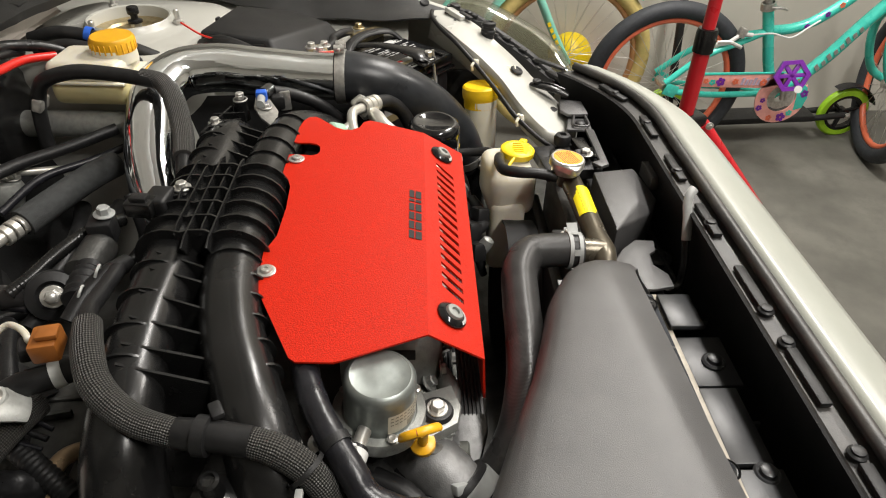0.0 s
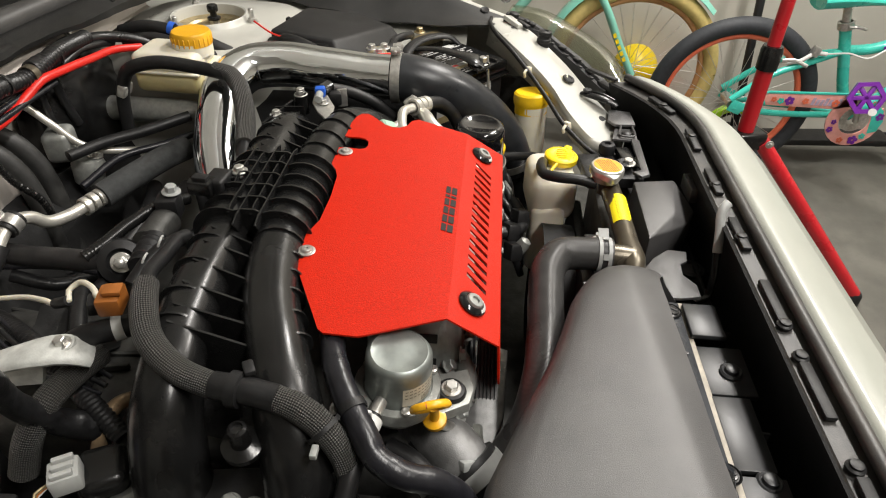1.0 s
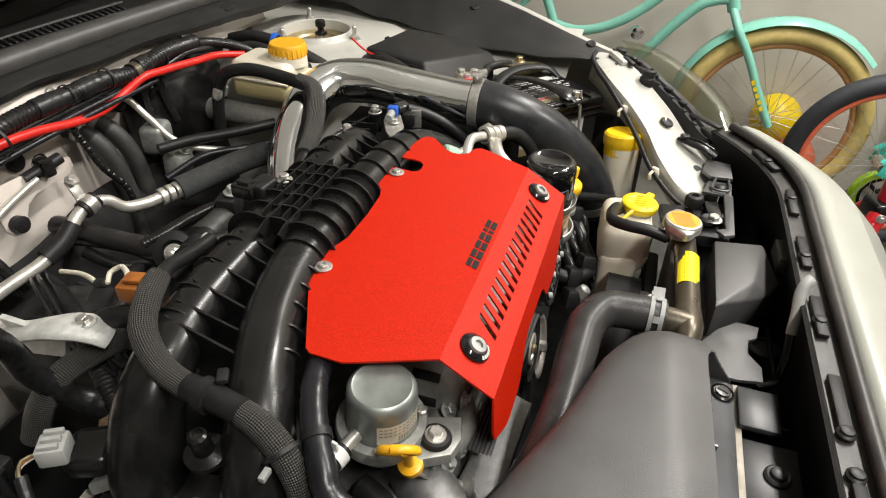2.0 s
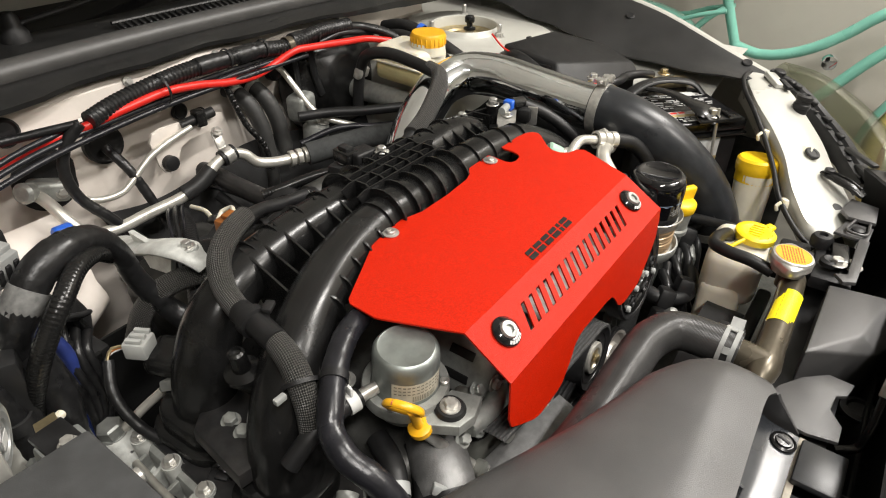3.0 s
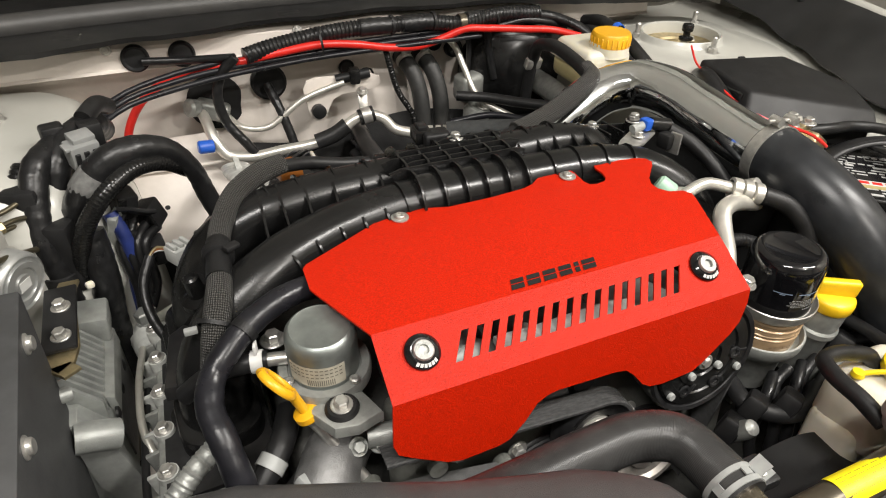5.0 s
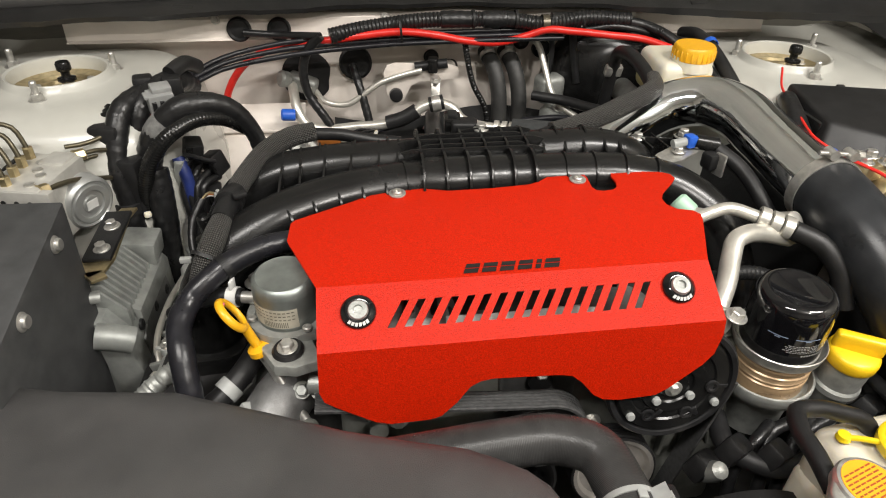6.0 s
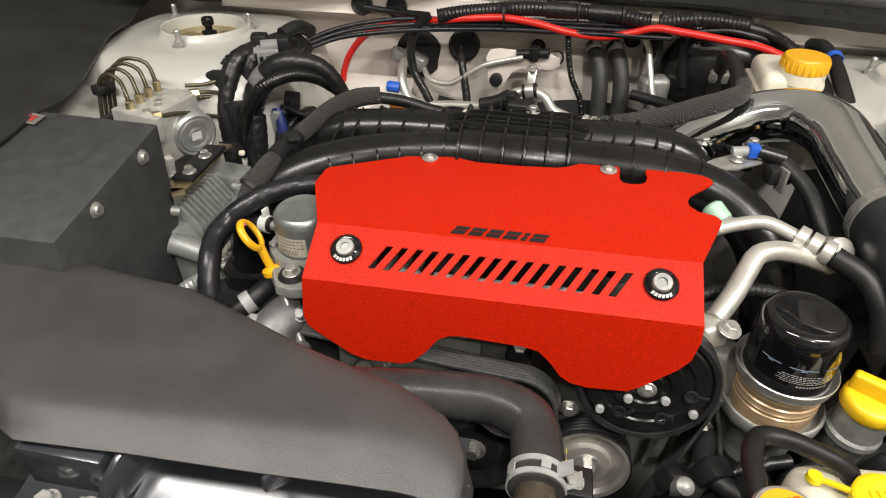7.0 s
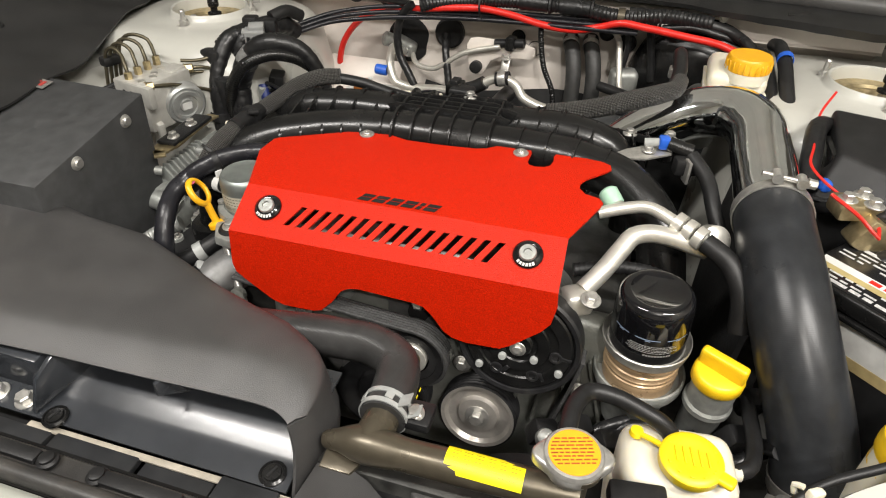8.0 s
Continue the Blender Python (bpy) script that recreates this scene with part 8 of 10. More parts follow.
# finned control module on its bracket
ec = root("control_module", (-0.42, 0.17, 0.62), "finned aluminium control module on a steel bracket", "control module")
MOD = mat("grey_module_casting", (0.37, 0.385, 0.365), 0.42, 0.35, var=0.15, scale=70, bump=0.3, bscale=700, dirt=0.35, dirt_col=(0.13, 0.13, 0.125))
along = Matrix(((1, 0, 0, 0), (0, 0, -1, 0.345), (0, 1, 0, 0), (0, 0, 0, 1))) @ pose(0, 0, 0)
part("body", prism([(-0.477, 0.60), (-0.478, 0.712), (-0.472, 0.716), (-0.456, 0.713), (-0.440, 0.688), (-0.430, 0.674), (-0.428, 0.58), (-0.44, 0.57)], 0.19, along, 0.003), MOD, ec)
for k in range(10):
    part("fin", prism([(-0.474, 0.710), (-0.472, 0.737), (-0.460, 0.738), (-0.434, 0.706), (-0.434, 0.682), (-0.450, 0.69)], 0.0038, Matrix(((1, 0, 0, 0), (0, 0, -1, 0.286 - 0.0108 * k), (0, 1, 0, 0), (0, 0, 0, 1))), 0.0008), MOD, ec, smooth=25)
part("end_block", rbox((-0.448, 0.315, 0.715), (0.046, 0.046, 0.034), (0, 6, 0), 0.004), MOD, ec)
part("side_ridge", prism([(-0.436, 0.70), (-0.426, 0.694), (-0.424, 0.672), (-0.43, 0.66)], 0.12, Matrix(((1, 0, 0, 0), (0, 0, -1, 0.32), (0, 1, 0, 0), (0, 0, 0, 1))), 0.002), MOD, ec)
part("near_barrel", tube([(-0.462, 0.15, 0.70), (-0.445, 0.152, 0.695), (-0.425, 0.156, 0.685)], 0.016, 0.008, 20), MOD, ec)
part("near_foot", prism([(-0.465, 0.685), (-0.43, 0.675), (-0.415, 0.60), (-0.40, 0.55), (-0.43, 0.55), (-0.46, 0.62)], 0.012, Matrix(((1, 0, 0, 0), (0, 0, -1, 0.162), (0, 1, 0, 0), (0, 0, 0, 1))), 0.003), MOD, ec)
part("side_lug", tube([(-0.478, 0.165, 0.745), (-0.470, 0.168, 0.742), (-0.455, 0.175, 0.738)], 0.0075, 0.006, 14), ALU, ec)
for y, z in ((0.195, 0.676), (0.25, 0.66), (0.30, 0.65)):
    part("side_screw", lathe([(0.0075, 0), (0.0072, 0.003), (0.004, 0.004), (0, 0.002)], (-0.4285, y, z), (1, 0, 0.05), 20), BLACK_MT, ec)
part("side_recess", prism([(0.19, 0.655), (0.22, 0.672), (0.31, 0.668), (0.325, 0.61), (0.28, 0.585), (0.20, 0.60)], 0.0025, Matrix(((0, 0, 1, -0.4285), (1, 0, 0, 0), (0, 1, 0, 0), (0, 0, 0, 1))), 0.001), ALU_DK, ec)
part("bracket", prism([(-0.474, 0.205), (-0.470, 0.180), (-0.455, 0.166), (-0.442, 0.180), (-0.438, 0.205), (-0.446, 0.30), (-0.442, 0.322), (-0.462, 0.322), (-0.470, 0.29)], 0.004, pose(0, 0, 0.768), 0.001), GOLD_ST, ec, "olive steel bracket")
part("bracket_lip", prism([(-0.465, 0.168), (-0.445, 0.172), (-0.436, 0.16), (-0.45, 0.15)], 0.004, pose(0, 0.010, 0.768), 0.001), GOLD_ST, ec)
part("bracket_arm", rbox((-0.4565, 0.25, 0.7755), (0.032, 0.108, 0.006), (0, 0, 2), 0.002), BLACK_MT, ec)
part("bolt", hexbolt((-0.453, 0.215, 0.7785), (-0.05, -0.05, 1), 0.0065, 0.008, 1.5), STEEL, ec, smooth=30)
part("bolt", hexbolt((-0.4555, 0.265, 0.7785), (-0.05, -0.05, 1), 0.0065, 0.008, 1.5), STEEL, ec, smooth=30)
part("white_clip", rbox((-0.436, 0.335, 0.752), (0.010, 0.009, 0.008), (0, 0, 20), 0.003), TANK, ec)

# taped loom, corrugated loop and plugs
lo = root("taped_loom", (-0.38, 0.38, 0.7), "taped wiring loom arching up to a grey plug", "wiring loom")
part("taped_arch", tube([(-0.452, 0.41, 0.62, 1.1), (-0.448, 0.405, 0.74, 1.15), (-0.430, 0.393, 0.82, 1.2), (-0.409, 0.388, 0.853, 1.2), (-0.386, 0.392, 0.874, 1.2), (-0.357, 0.398, 0.882, 1.1), (-0.327, 0.41, 0.874, 0.95), (-0.298, 0.42, 0.838, 0.8), (-0.285, 0.425, 0.79, 0.8), (-0.268, 0.41, 0.745, 0.9), (-0.245, 0.375, 0.705, 1.0)], 0.0152, 0.004, 18, TAPE), LOOM, lo)
part("corrugated_arch", tube([(-0.438, 0.376, 0.65), (-0.445, 0.372, 0.73), (-0.437, 0.358, 0.782), (-0.418, 0.348, 0.826), (-0.391, 0.351, 0.857), (-0.36, 0.374, 0.869), (-0.328, 0.402, 0.859), (-0.302, 0.428, 0.832)], 0.0102, 0.0013, 14, ribbed(0.0044, 0.035)), BLACK_PL, lo)
part("side_loom", tube([(-0.47, 0.40, 0.72), (-0.455, 0.41, 0.81), (-0.44, 0.43, 0.868), (-0.42, 0.46, 0.885), (-0.40, 0.50, 0.88), (-0.395, 0.53, 0.86)], 0.016, 0.004, 16, TAPE), LOOM, lo)
part("dust_tape", tube([(-0.416, 0.390, 0.844), (-0.409, 0.388, 0.853), (-0.400, 0.389, 0.862)], 0.0197, 0.006, 20), mat("grey_dusty_tape", (0.17, 0.17, 0.165), 0.6, var=0.3, scale=150), lo, "pale stripe of old tape")
part("tape_tail", tube([(-0.392, 0.405, 0.806), (-0.377, 0.40, 0.805), (-0.360, 0.402, 0.797), (-0.352, 0.406, 0.793), (-0.360, 0.41, 0.79), (-0.38, 0.41, 0.798)], 0.003, 0.006, 8), BLACK_MT, lo)
PLUG_G = mat("mid_grey_plug_plastic", (0.25, 0.255, 0.25), 0.5, var=0.1, dirt=0.3)
cn = root("grey_plug", (-0.42, 0.42, 0.86), "grey plastic connector plug with slots", "connector")
part("shell", rbox((-0.410, 0.420, 0.879), (0.033, 0.024, 0.030), (10, 0, 25), 0.002), PLUG_G, cn)
part("lid", rbox((-0.408, 0.424, 0.896), (0.026, 0.022, 0.010), (10, 0, 25), 0.002), PLUG_G, cn)
part("rim", rbox((-0.4105, 0.4145, 0.8915), (0.036, 0.016, 0.004), (10, 0, 25), 0.001), PLUG_G, cn)
for k in range(3):
    part("slot", rbox((-0.4145 + 0.0092 * k, 0.4055 + 0.0043 * k, 0.876), (0.0055, 0.006, 0.017), (10, 0, 25), 0.0005, 1), BLACK_MT, cn)
part("pipe_stub", tube([(-0.405, 0.47, 0.90), (-0.39, 0.50, 0.905), (-0.38, 0.53, 0.89)], 0.011, 0.008, 14), RUBBER, cn)
for x, y in ((-0.40, 0.455), (-0.44, 0.46)):
    part("relay", rbox((x, y, 0.885), (0.026, 0.024, 0.034), (0, 0, 15), 0.004), BLACK_MT, cn)

PLUG_W = mat("pale_plug_plastic", (0.55, 0.56, 0.54), 0.45, var=0.08, dirt=0.2)
sp = root("map_sensor", (-0.34, 0.33, 0.73), "black sensor with a white plug and bare wires", "sensor")
part("body", rbox((-0.314, 0.338, 0.736), (0.05, 0.046, 0.03), (5, 0, 30), 0.012, 4), BLACK_PL, sp)
part("plug", rbox((-0.334, 0.356, 0.757), (0.026, 0.027, 0.022), (0, 0, 30), 0.003), PLUG_W, sp, "white plug")
for k in range(3):
    part("plug_rib", rbox((-0.341 + 0.008 * k, 0.352 + 0.004 * k, 0.770), (0.005, 0.018, 0.006), (0, 0, 30), 0.001), PLUG_W, sp)
for k in range(3):
    part("wire", tube([(-0.345, 0.364, 0.760), (-0.358 - 0.003 * k, 0.368, 0.764 - 0.003 * k), (-0.370, 0.362, 0.755), (-0.378, 0.345, 0.73)], 0.0018, 0.005, 8), (GOLD_ST, BROWN_PL, INK_W)[k], sp)
part("cable", tube([(-0.368, 0.362, 0.757), (-0.381, 0.343, 0.735), (-0.380, 0.31, 0.70), (-0.36, 0.28, 0.67), (-0.335, 0.25, 0.66), (-0.31, 0.22, 0.66)], 0.006, 0.003, 12, TAPE), LOOM, sp)
part("lug", prism([(-0.02, -0.02), (0.02, -0.025), (0.03, 0.01), (0, 0.03), (-0.025, 0.015)], 0.012, pose(-0.318, 0.305, 0.715, -30, 20, 0), 0.003), ALU, sp)
ar = root("lifting_arm", (-0.24, 0.43, 0.78), "cast aluminium engine bracket arm", "bracket")
part("arm", tube([(-0.232, 0.60, 0.738, 1.2), (-0.235, 0.56, 0.757, 1.1), (-0.238, 0.52, 0.772, 1.0), (-0.238, 0.48, 0.786, 0.95), (-0.235, 0.45, 0.797, 1.0), (-0.229, 0.42, 0.803, 1.15), (-0.222, 0.398, 0.800, 1.1), (-0.217, 0.386, 0.786, 0.8)], 0.0195, 0.008, 18, flat=0.42), HEAD, ar)
part("boss", lathe([(0.013, -0.006), (0.0125, 0.003), (0.010, 0.004), (0, 0.004)], (-0.224, 0.405, 0.806), (-0.1, 0.1, 1), 22), HEAD, ar)
part("bolt", hexbolt((-0.224, 0.405, 0.809), (-0.1, 0.1, 1), 0.0062, 0.008), STEEL, ar, smooth=30)
part("web", prism([(0, 0), (0.09, 0.004), (0.06, -0.04), (0.012, -0.03)], 0.008, Matrix(((0, 0, 1, -0.240), (1, 0, 0, 0.42), (0, 1, 0, 0.795), (0, 0, 0, 1))), 0.002), HEAD, ar)
line("braided_rear_hose", [(-0.30, 0.44, 0.70), (-0.285, 0.425, 0.745), (-0.262, 0.415, 0.765), (-0.225, 0.405, 0.768), (-0.19, 0.40, 0.76)], 0.014, BRAID, "black braided hose behind the manifold", "hose", 0.006, 18)
wc = root("wire_connector", (-0.196, 0.355, 0.82), "brown plastic wire connector with a pale cable", "connector")
part("shell", rbox((-0.192, 0.362, 0.838), (0.030, 0.024, 0.021), (0, 0, 12), 0.003), BROWN_PL, wc)
part("latch", rbox((-0.192, 0.357, 0.852), (0.016, 0.018, 0.005), (0, 0, 12), 0.001), BROWN_PL, wc)
part("cable", tube([(-0.180, 0.376, 0.832), (-0.174, 0.392, 0.824), (-0.162, 0.402, 0.82), (-0.148, 0.418, 0.816), (-0.140, 0.436, 0.81), (-0.148, 0.444, 0.805), (-0.158, 0.440, 0.80), (-0.155, 0.458, 0.79), (-0.140, 0.488, 0.78), (-0.127, 0.521, 0.77), (-0.122, 0.56, 0.76)], 0.0033, 0.005, 10), TANK, wc, "pale wire")
part("wire_boot", tube([(-0.158, 0.440, 0.80), (-0.156, 0.452, 0.794), (-0.152, 0.463, 0.788)], 0.0062, 0.004, 12), RUBBER, wc)
part("rear_plug", rbox((-0.172, 0.392, 0.812), (0.022, 0.026, 0.016), (10, 0, 25), 0.003), BLACK_MT, wc)
wc.location += V(0.006, 0.002, 0)
st = root("stub_hose", (-0.195, 0.38, 0.79), "short black hose with a pale clip under the braided sleeve", "hose")
part("hose", tube([(-0.204, 0.412, 0.790), (-0.200, 0.398, 0.797), (-0.194, 0.378, 0.801), (-0.182, 0.356, 0.800), (-0.165, 0.335, 0.79)], 0.0125, 0.005, 18), RUBBER, st)
part("cut_end", lathe([(0.0132, -0.002), (0.0136, 0.0), (0.0128, 0.003), (0.009, 0.002)], (-0.204, 0.413, 0.790), (-0.15, 0.9, -0.4), 20), RUBBER, st)
part("clip", lathe([(0.0126, -0.005), (0.0138, -0.005), (0.0138, 0.005), (0.0126, 0.005)], (-0.188, 0.366, 0.8015), (0.45, -0.88, 0.05), 24), PLUG_W, st, "pale clip band")

# ---- behind the manifold ----
so = root("vacuum_solenoid", (0.06, 0.43, 0.75), "dark solenoid can with a plug and bolt", "solenoid")
part("can", tube([(0.0, 0.432, 0.765), (0.055, 0.432, 0.765)], 0.021, 0.02, 24), SHADED_GRIME, so)
part("plug", rbox((0.07, 0.43, 0.78), (0.034, 0.03, 0.034), (0, 0, 10), 0.004), BLACK_MT, so)
part("bolt", hexbolt((0.075, 0.425, 0.80), (0, -0.1, 1), 0.008, 0.010), GREY_PL, so, smooth=30)
part("boot", tube([(-0.06, 0.41, 0.775), (-0.03, 0.415, 0.775), (0.0, 0.42, 0.772)], 0.016, 0.003, 18, ribbed(0.011, 0.12)), BLACK_MT, so)
mt = root("engine_mount", (-0.04, 0.46, 0.7), "black rubber engine mount with a big bolt", "engine mount")
part("bush", lathe([(0.024, -0.018), (0.030, -0.016), (0.031, 0.0), (0.029, 0.012), (0.018, 0.015), (0.014, 0.010), (0, 0.010)], (-0.014, 0.467, 0.744), (-0.72, -0.40, 0.55), 30), RUBBER, mt)
part("bolt", hexbolt((-0.026, 0.460, 0.752), (-0.72, -0.40, 0.55), 0.009, 0.011, 1.5), STEEL, mt, smooth=30)
part("stud_end", lathe([(0.0055, 0), (0.0055, 0.012), (0.004, 0.013), (0, 0.013)], (-0.033, 0.4555, 0.7575), (-0.72, -0.40, 0.55), 14), STEEL, mt)
part("arm", tube([(-0.004, 0.69, 0.735), (-0.008, 0.65, 0.740), (-0.014, 0.594, 0.742), (-0.017, 0.535, 0.744), (-0.020, 0.485, 0.745)], 0.015, 0.012, 14), CASTBLK, mt)
part("thin_arm", tube([(-0.025, 0.64, 0.73), (-0.019, 0.583, 0.732), (-0.022, 0.535, 0.735), (-0.034, 0.488, 0.74)], 0.0055, 0.012, 10), RUBBER_GL, mt)
for k, pts in enumerate((
        [(0.20, 0.47, 0.73), (0.12, 0.46, 0.74), (0.05, 0.47, 0.73), (-0.05, 0.49, 0.72)],
        [(0.12, 0.41, 0.80), (0.105, 0.40, 0.775), (0.10, 0.40, 0.74), (0.06, 0.42, 0.72)],
        [(-0.02, 0.54, 0.70), (-0.06, 0.50, 0.735), (-0.12, 0.47, 0.74), (-0.18, 0.44, 0.73)],
        [(0.24, 0.55, 0.70), (0.16, 0.52, 0.71), (0.08, 0.52, 0.70), (0.0, 0.55, 0.69)],
        [(-0.03, 0.62, 0.72), (-0.02, 0.57, 0.70), (0.02, 0.53, 0.69), (0.05, 0.50, 0.68)])):
    line("rear_hose", pts, (0.011, 0.007, 0.010, 0.012, 0.009)[k], (RUBBER, RUBBER, LOOM, RUBBER, LOOM)[k], "dark rubber hose low behind the manifold", "hose", 0.01, 14, group="rear hoses")
line("corrugated_loom", [(-0.105, 0.61, 0.725), (-0.128, 0.565, 0.738), (-0.165, 0.50, 0.745), (-0.205, 0.44, 0.742), (-0.235, 0.395, 0.735), (-0.262, 0.35, 0.715)], 0.0105, BLACK_MT, "black corrugated wiring loom beside the gearbox", "wiring loom", 0.0016, 14, ribbed(0.0055, 0.07))
for k in range(3):
    d = 0.011 * k
    line("thin_wire", [(-0.09 - d, 0.63, 0.735), (-0.135 - d, 0.56, 0.752 + 0.4 * d), (-0.175 - d, 0.485, 0.748 - 0.3 * d), (-0.19 - 1.5 * d, 0.43, 0.757), (-0.205 - d, 0.385, 0.74)], (0.0026, 0.0034, 0.0022)[k], (RUBBER_GL, LOOM, RUBBER_GL)[k], "thin black wire over the gearbox", "wire", 0.006, 8, group="gearbox wires")
line("tan_pipe", [(-0.262, 0.385, 0.69), (-0.254, 0.378, 0.714), (-0.240, 0.376, 0.722), (-0.224, 0.372, 0.722), (-0.212, 0.362, 0.716), (-0.205, 0.345, 0.70)], 0.0085, BRONZE, "oily tan pipe bend under the intake manifold", "pipe", 0.005, 16)
line("glossy_loom", [(-0.027, 0.508, 0.757), (-0.005, 0.492, 0.763), (0.031, 0.475, 0.77), (0.074, 0.45, 0.775), (0.12, 0.43, 0.76)], 0.0085, BLACK_PL, "glossy corrugated loom behind the manifold", "wiring loom", 0.0016, 14, ribbed(0.005, 0.05))
pc = root("pale_clip", (-0.06, 0.385, 0.79), "small pale spring clip on a black pipe", "clip")
part("pipe", tube([(-0.10, 0.40, 0.782), (-0.07, 0.388, 0.797), (-0.045, 0.378, 0.80), (-0.01, 0.37, 0.79)], 0.010, 0.008, 14), RUBBER, pc)
for x, y, z in ((-0.052, 0.381, 0.812), (-0.076, 0.392, 0.803)):
    part("loop", tube([(x - 0.007, y, z - 0.003), (x - 0.005, y - 0.003, z + 0.004), (x + 0.004, y - 0.003, z + 0.005), (x + 0.007, y, z - 0.002)], 0.0016, 0.002, 8), PLUG_W, pc)
gv = root("shift_bracket", (0.22, 0.60, 0.74), "grey cast valve under the brake lines", "valve")
part("body", rbox((0.21, 0.665, 0.79), (0.05, 0.04, 0.05), (0, 0, 15), 0.010, 3), ALU, gv)
part("cup", lathe([(0.022, -0.03), (0.026, 0.0), (0.02, 0.012), (0, 0.014)], (0.215, 0.635, 0.752), (0.1, -0.2, 1), 28), ALU, gv)
part("bolt", hexbolt((0.222, 0.625, 0.765), (0.1, -0.3, 1), 0.008, 0.010), STEEL, gv, smooth=30)

# ---- engine mass below ----
en = root("engine_block", (0, 0.2, 0.4), "dirty grey cast engine block and gearbox, deep parts coloured dark for shade", "engine")
part("block", rbox((0.0, 0.2, 0.60), (0.54, 0.34, 0.24), (0, 0, 0), 0.02, 3), SHADED_GRIME, en)
part("timing_cover", rbox((0.045, 0.020, 0.62), (0.45, 0.035, 0.26), (-6, 0, 0), 0.015, 3), TIMING, en, "dull grey-green cast timing cover")
for k in range(6):
    part("cover_rib", rbox((0.165 + 0.022 * k, 0.002, 0.66 - 0.012 * (k % 3)), (0.005, 0.012, 0.11), (-6, 12 - 7 * k, 0), 0.002), TIMING, en)
part("left_head", rbox((-0.33, 0.2, 0.525), (0.14, 0.34, 0.15), (0, -12, 0), 0.015, 3), HEAD, en, "pale cast cylinder head")
part("cam_cover", rbox((-0.362, 0.13, 0.56), (0.05, 0.19, 0.12), (0, -18, 0), 0.02, 3), HEAD, en, "pale cast cam cover")
for k in range(6):
    part("cover_rib", rbox((-0.360, 0.05 + 0.03 * k, 0.605), (0.05, 0.006, 0.04), (0, -18, 0), 0.002), HEAD, en)
    part("head_bolt", hexbolt((-0.370 + 0.012 * (k % 2), 0.065 + 0.03 * k, 0.625), (-0.35, -0.1, 1), 0.0075, 0.010, 1.5), STEEL, en, smooth=30)
part("cast_lug", tube([(-0.385, 0.245, 0.60), (-0.375, 0.25, 0.64), (-0.36, 0.255, 0.672)], 0.018, 0.01, 16), HEAD, en)
for k, (x, z) in enumerate(((-0.13, 0.775), (-0.06, 0.785), (0.0, 0.77), (0.06, 0.79), (0.11, 0.78))):
    part("bright_bracket", rbox((x, 0.03 + 0.012 * (k % 2), z - 0.035), (0.028, 0.03, 0.05), (20 - 12 * k, 10 * k - 20, 15 * k), 0.006), ALU, en)
    part("bracket_stud", hexbolt((x + 0.03, 0.01, z - 0.04), (0, -0.8, 0.6), 0.008, 0.012, 1.5), STEEL, en, smooth=30)
part("gearbox", rbox((0.06, 0.48, 0.58), (0.24, 0.26, 0.14), (0, 0, 0), 0.03, 3), SHADED_GRIME, en)
# cast aluminium bell housing, its occlusion shade put into the dark colour
part("bell_housing", rbox((-0.135, 0.50, 0.615), (0.17, 0.24, 0.17), (4, -8, 6), 0.035, 4), SHADED_GRIME, en)
for k in range(4):
    part("housing_rib", rbox((-0.175 + 0.032 * k, 0.50, 0.703 - 0.004 * k), (0.006, 0.20, 0.012), (4, -8, 14 - 6 * k), 0.003), SHADED_GRIME, en)
part("soft_flap", grid([[V(-0.20 + 0.02 * j, 0.53 - 0.10 * i / 5, 0.735 + 0.012 * math.sin(j * 1.3 + i) - 0.006 * i) for j in range(6)] for i in range(6)], thick=0.003), PAD, en, "limp black rubber flap", smooth=70)
for k in range(7):
    x = -0.21 + 0.07 * k
    part("cover_boss", lathe([(0.010, 0), (0.010, 0.008), (0.007, 0.010), (0, 0.010)], (x, -0.01 + 0.008 * (k % 2), 0.70 - 0.02 * (k % 3)), (0, -1, 0.1), 20), TIMING, en)
    part("cover_bolt", hexbolt((x + 0.02, -0.008, 0.665 + 0.03 * (k % 2)), (0, -1, 0.1), 0.007, 0.007), STEEL, en, smooth=30)
part("water_outlet", tube([(-0.252, -0.004, 0.70), (-0.238, 0.014, 0.712), (-0.222, 0.035, 0.715), (-0.20, 0.06, 0.70)], 0.030, 0.01, 28), ALU_DK, en)
part("outlet_hose", tube([(-0.275, -0.045, 0.665), (-0.264, -0.024, 0.687), (-0.25, -0.004, 0.702)], 0.034, 0.01, 28), RUBBER, en, "black rubber outlet hose")
part("outlet_clamp", lathe([(0.0345, -0.008), (0.036, -0.008), (0.036, 0.008), (0.0345, 0.008)], (-0.2575, -0.0145, 0.6935), (0.5, 0.7, 0.5), 30), GREY_PL, en, "pale spring clamp")
part("clamp_ear", rbox((-0.266, -0.004, 0.724), (0.016, 0.014, 0.010), (20, 30, 40), 0.002), GREY_PL, en)
part("front_bracket", prism([(-0.24, -0.02), (-0.16, -0.045), (-0.05, -0.05), (-0.04, -0.02), (-0.15, 0.0), (-0.23, 0.01)], 0.012, pose(0, 0, 0.655), 0.003), ALU_DK, en)
part("bracket_pipe", tube([(-0.205, 0.005, 0.745), (-0.17, 0.0, 0.745), (-0.14, 0.01, 0.74)], 0.011, 0.01, 18), ALU, en)
for x, y, z in ((-0.214, 0.006, 0.735), (-0.196, 0.0, 0.738), (-0.165, 0.022, 0.752)):
    part("accessory_bolt", hexbolt((x, y, z), (0, -0.7, 0.7), 0.0062, 0.008, 1.5), ALU, en, smooth=30)
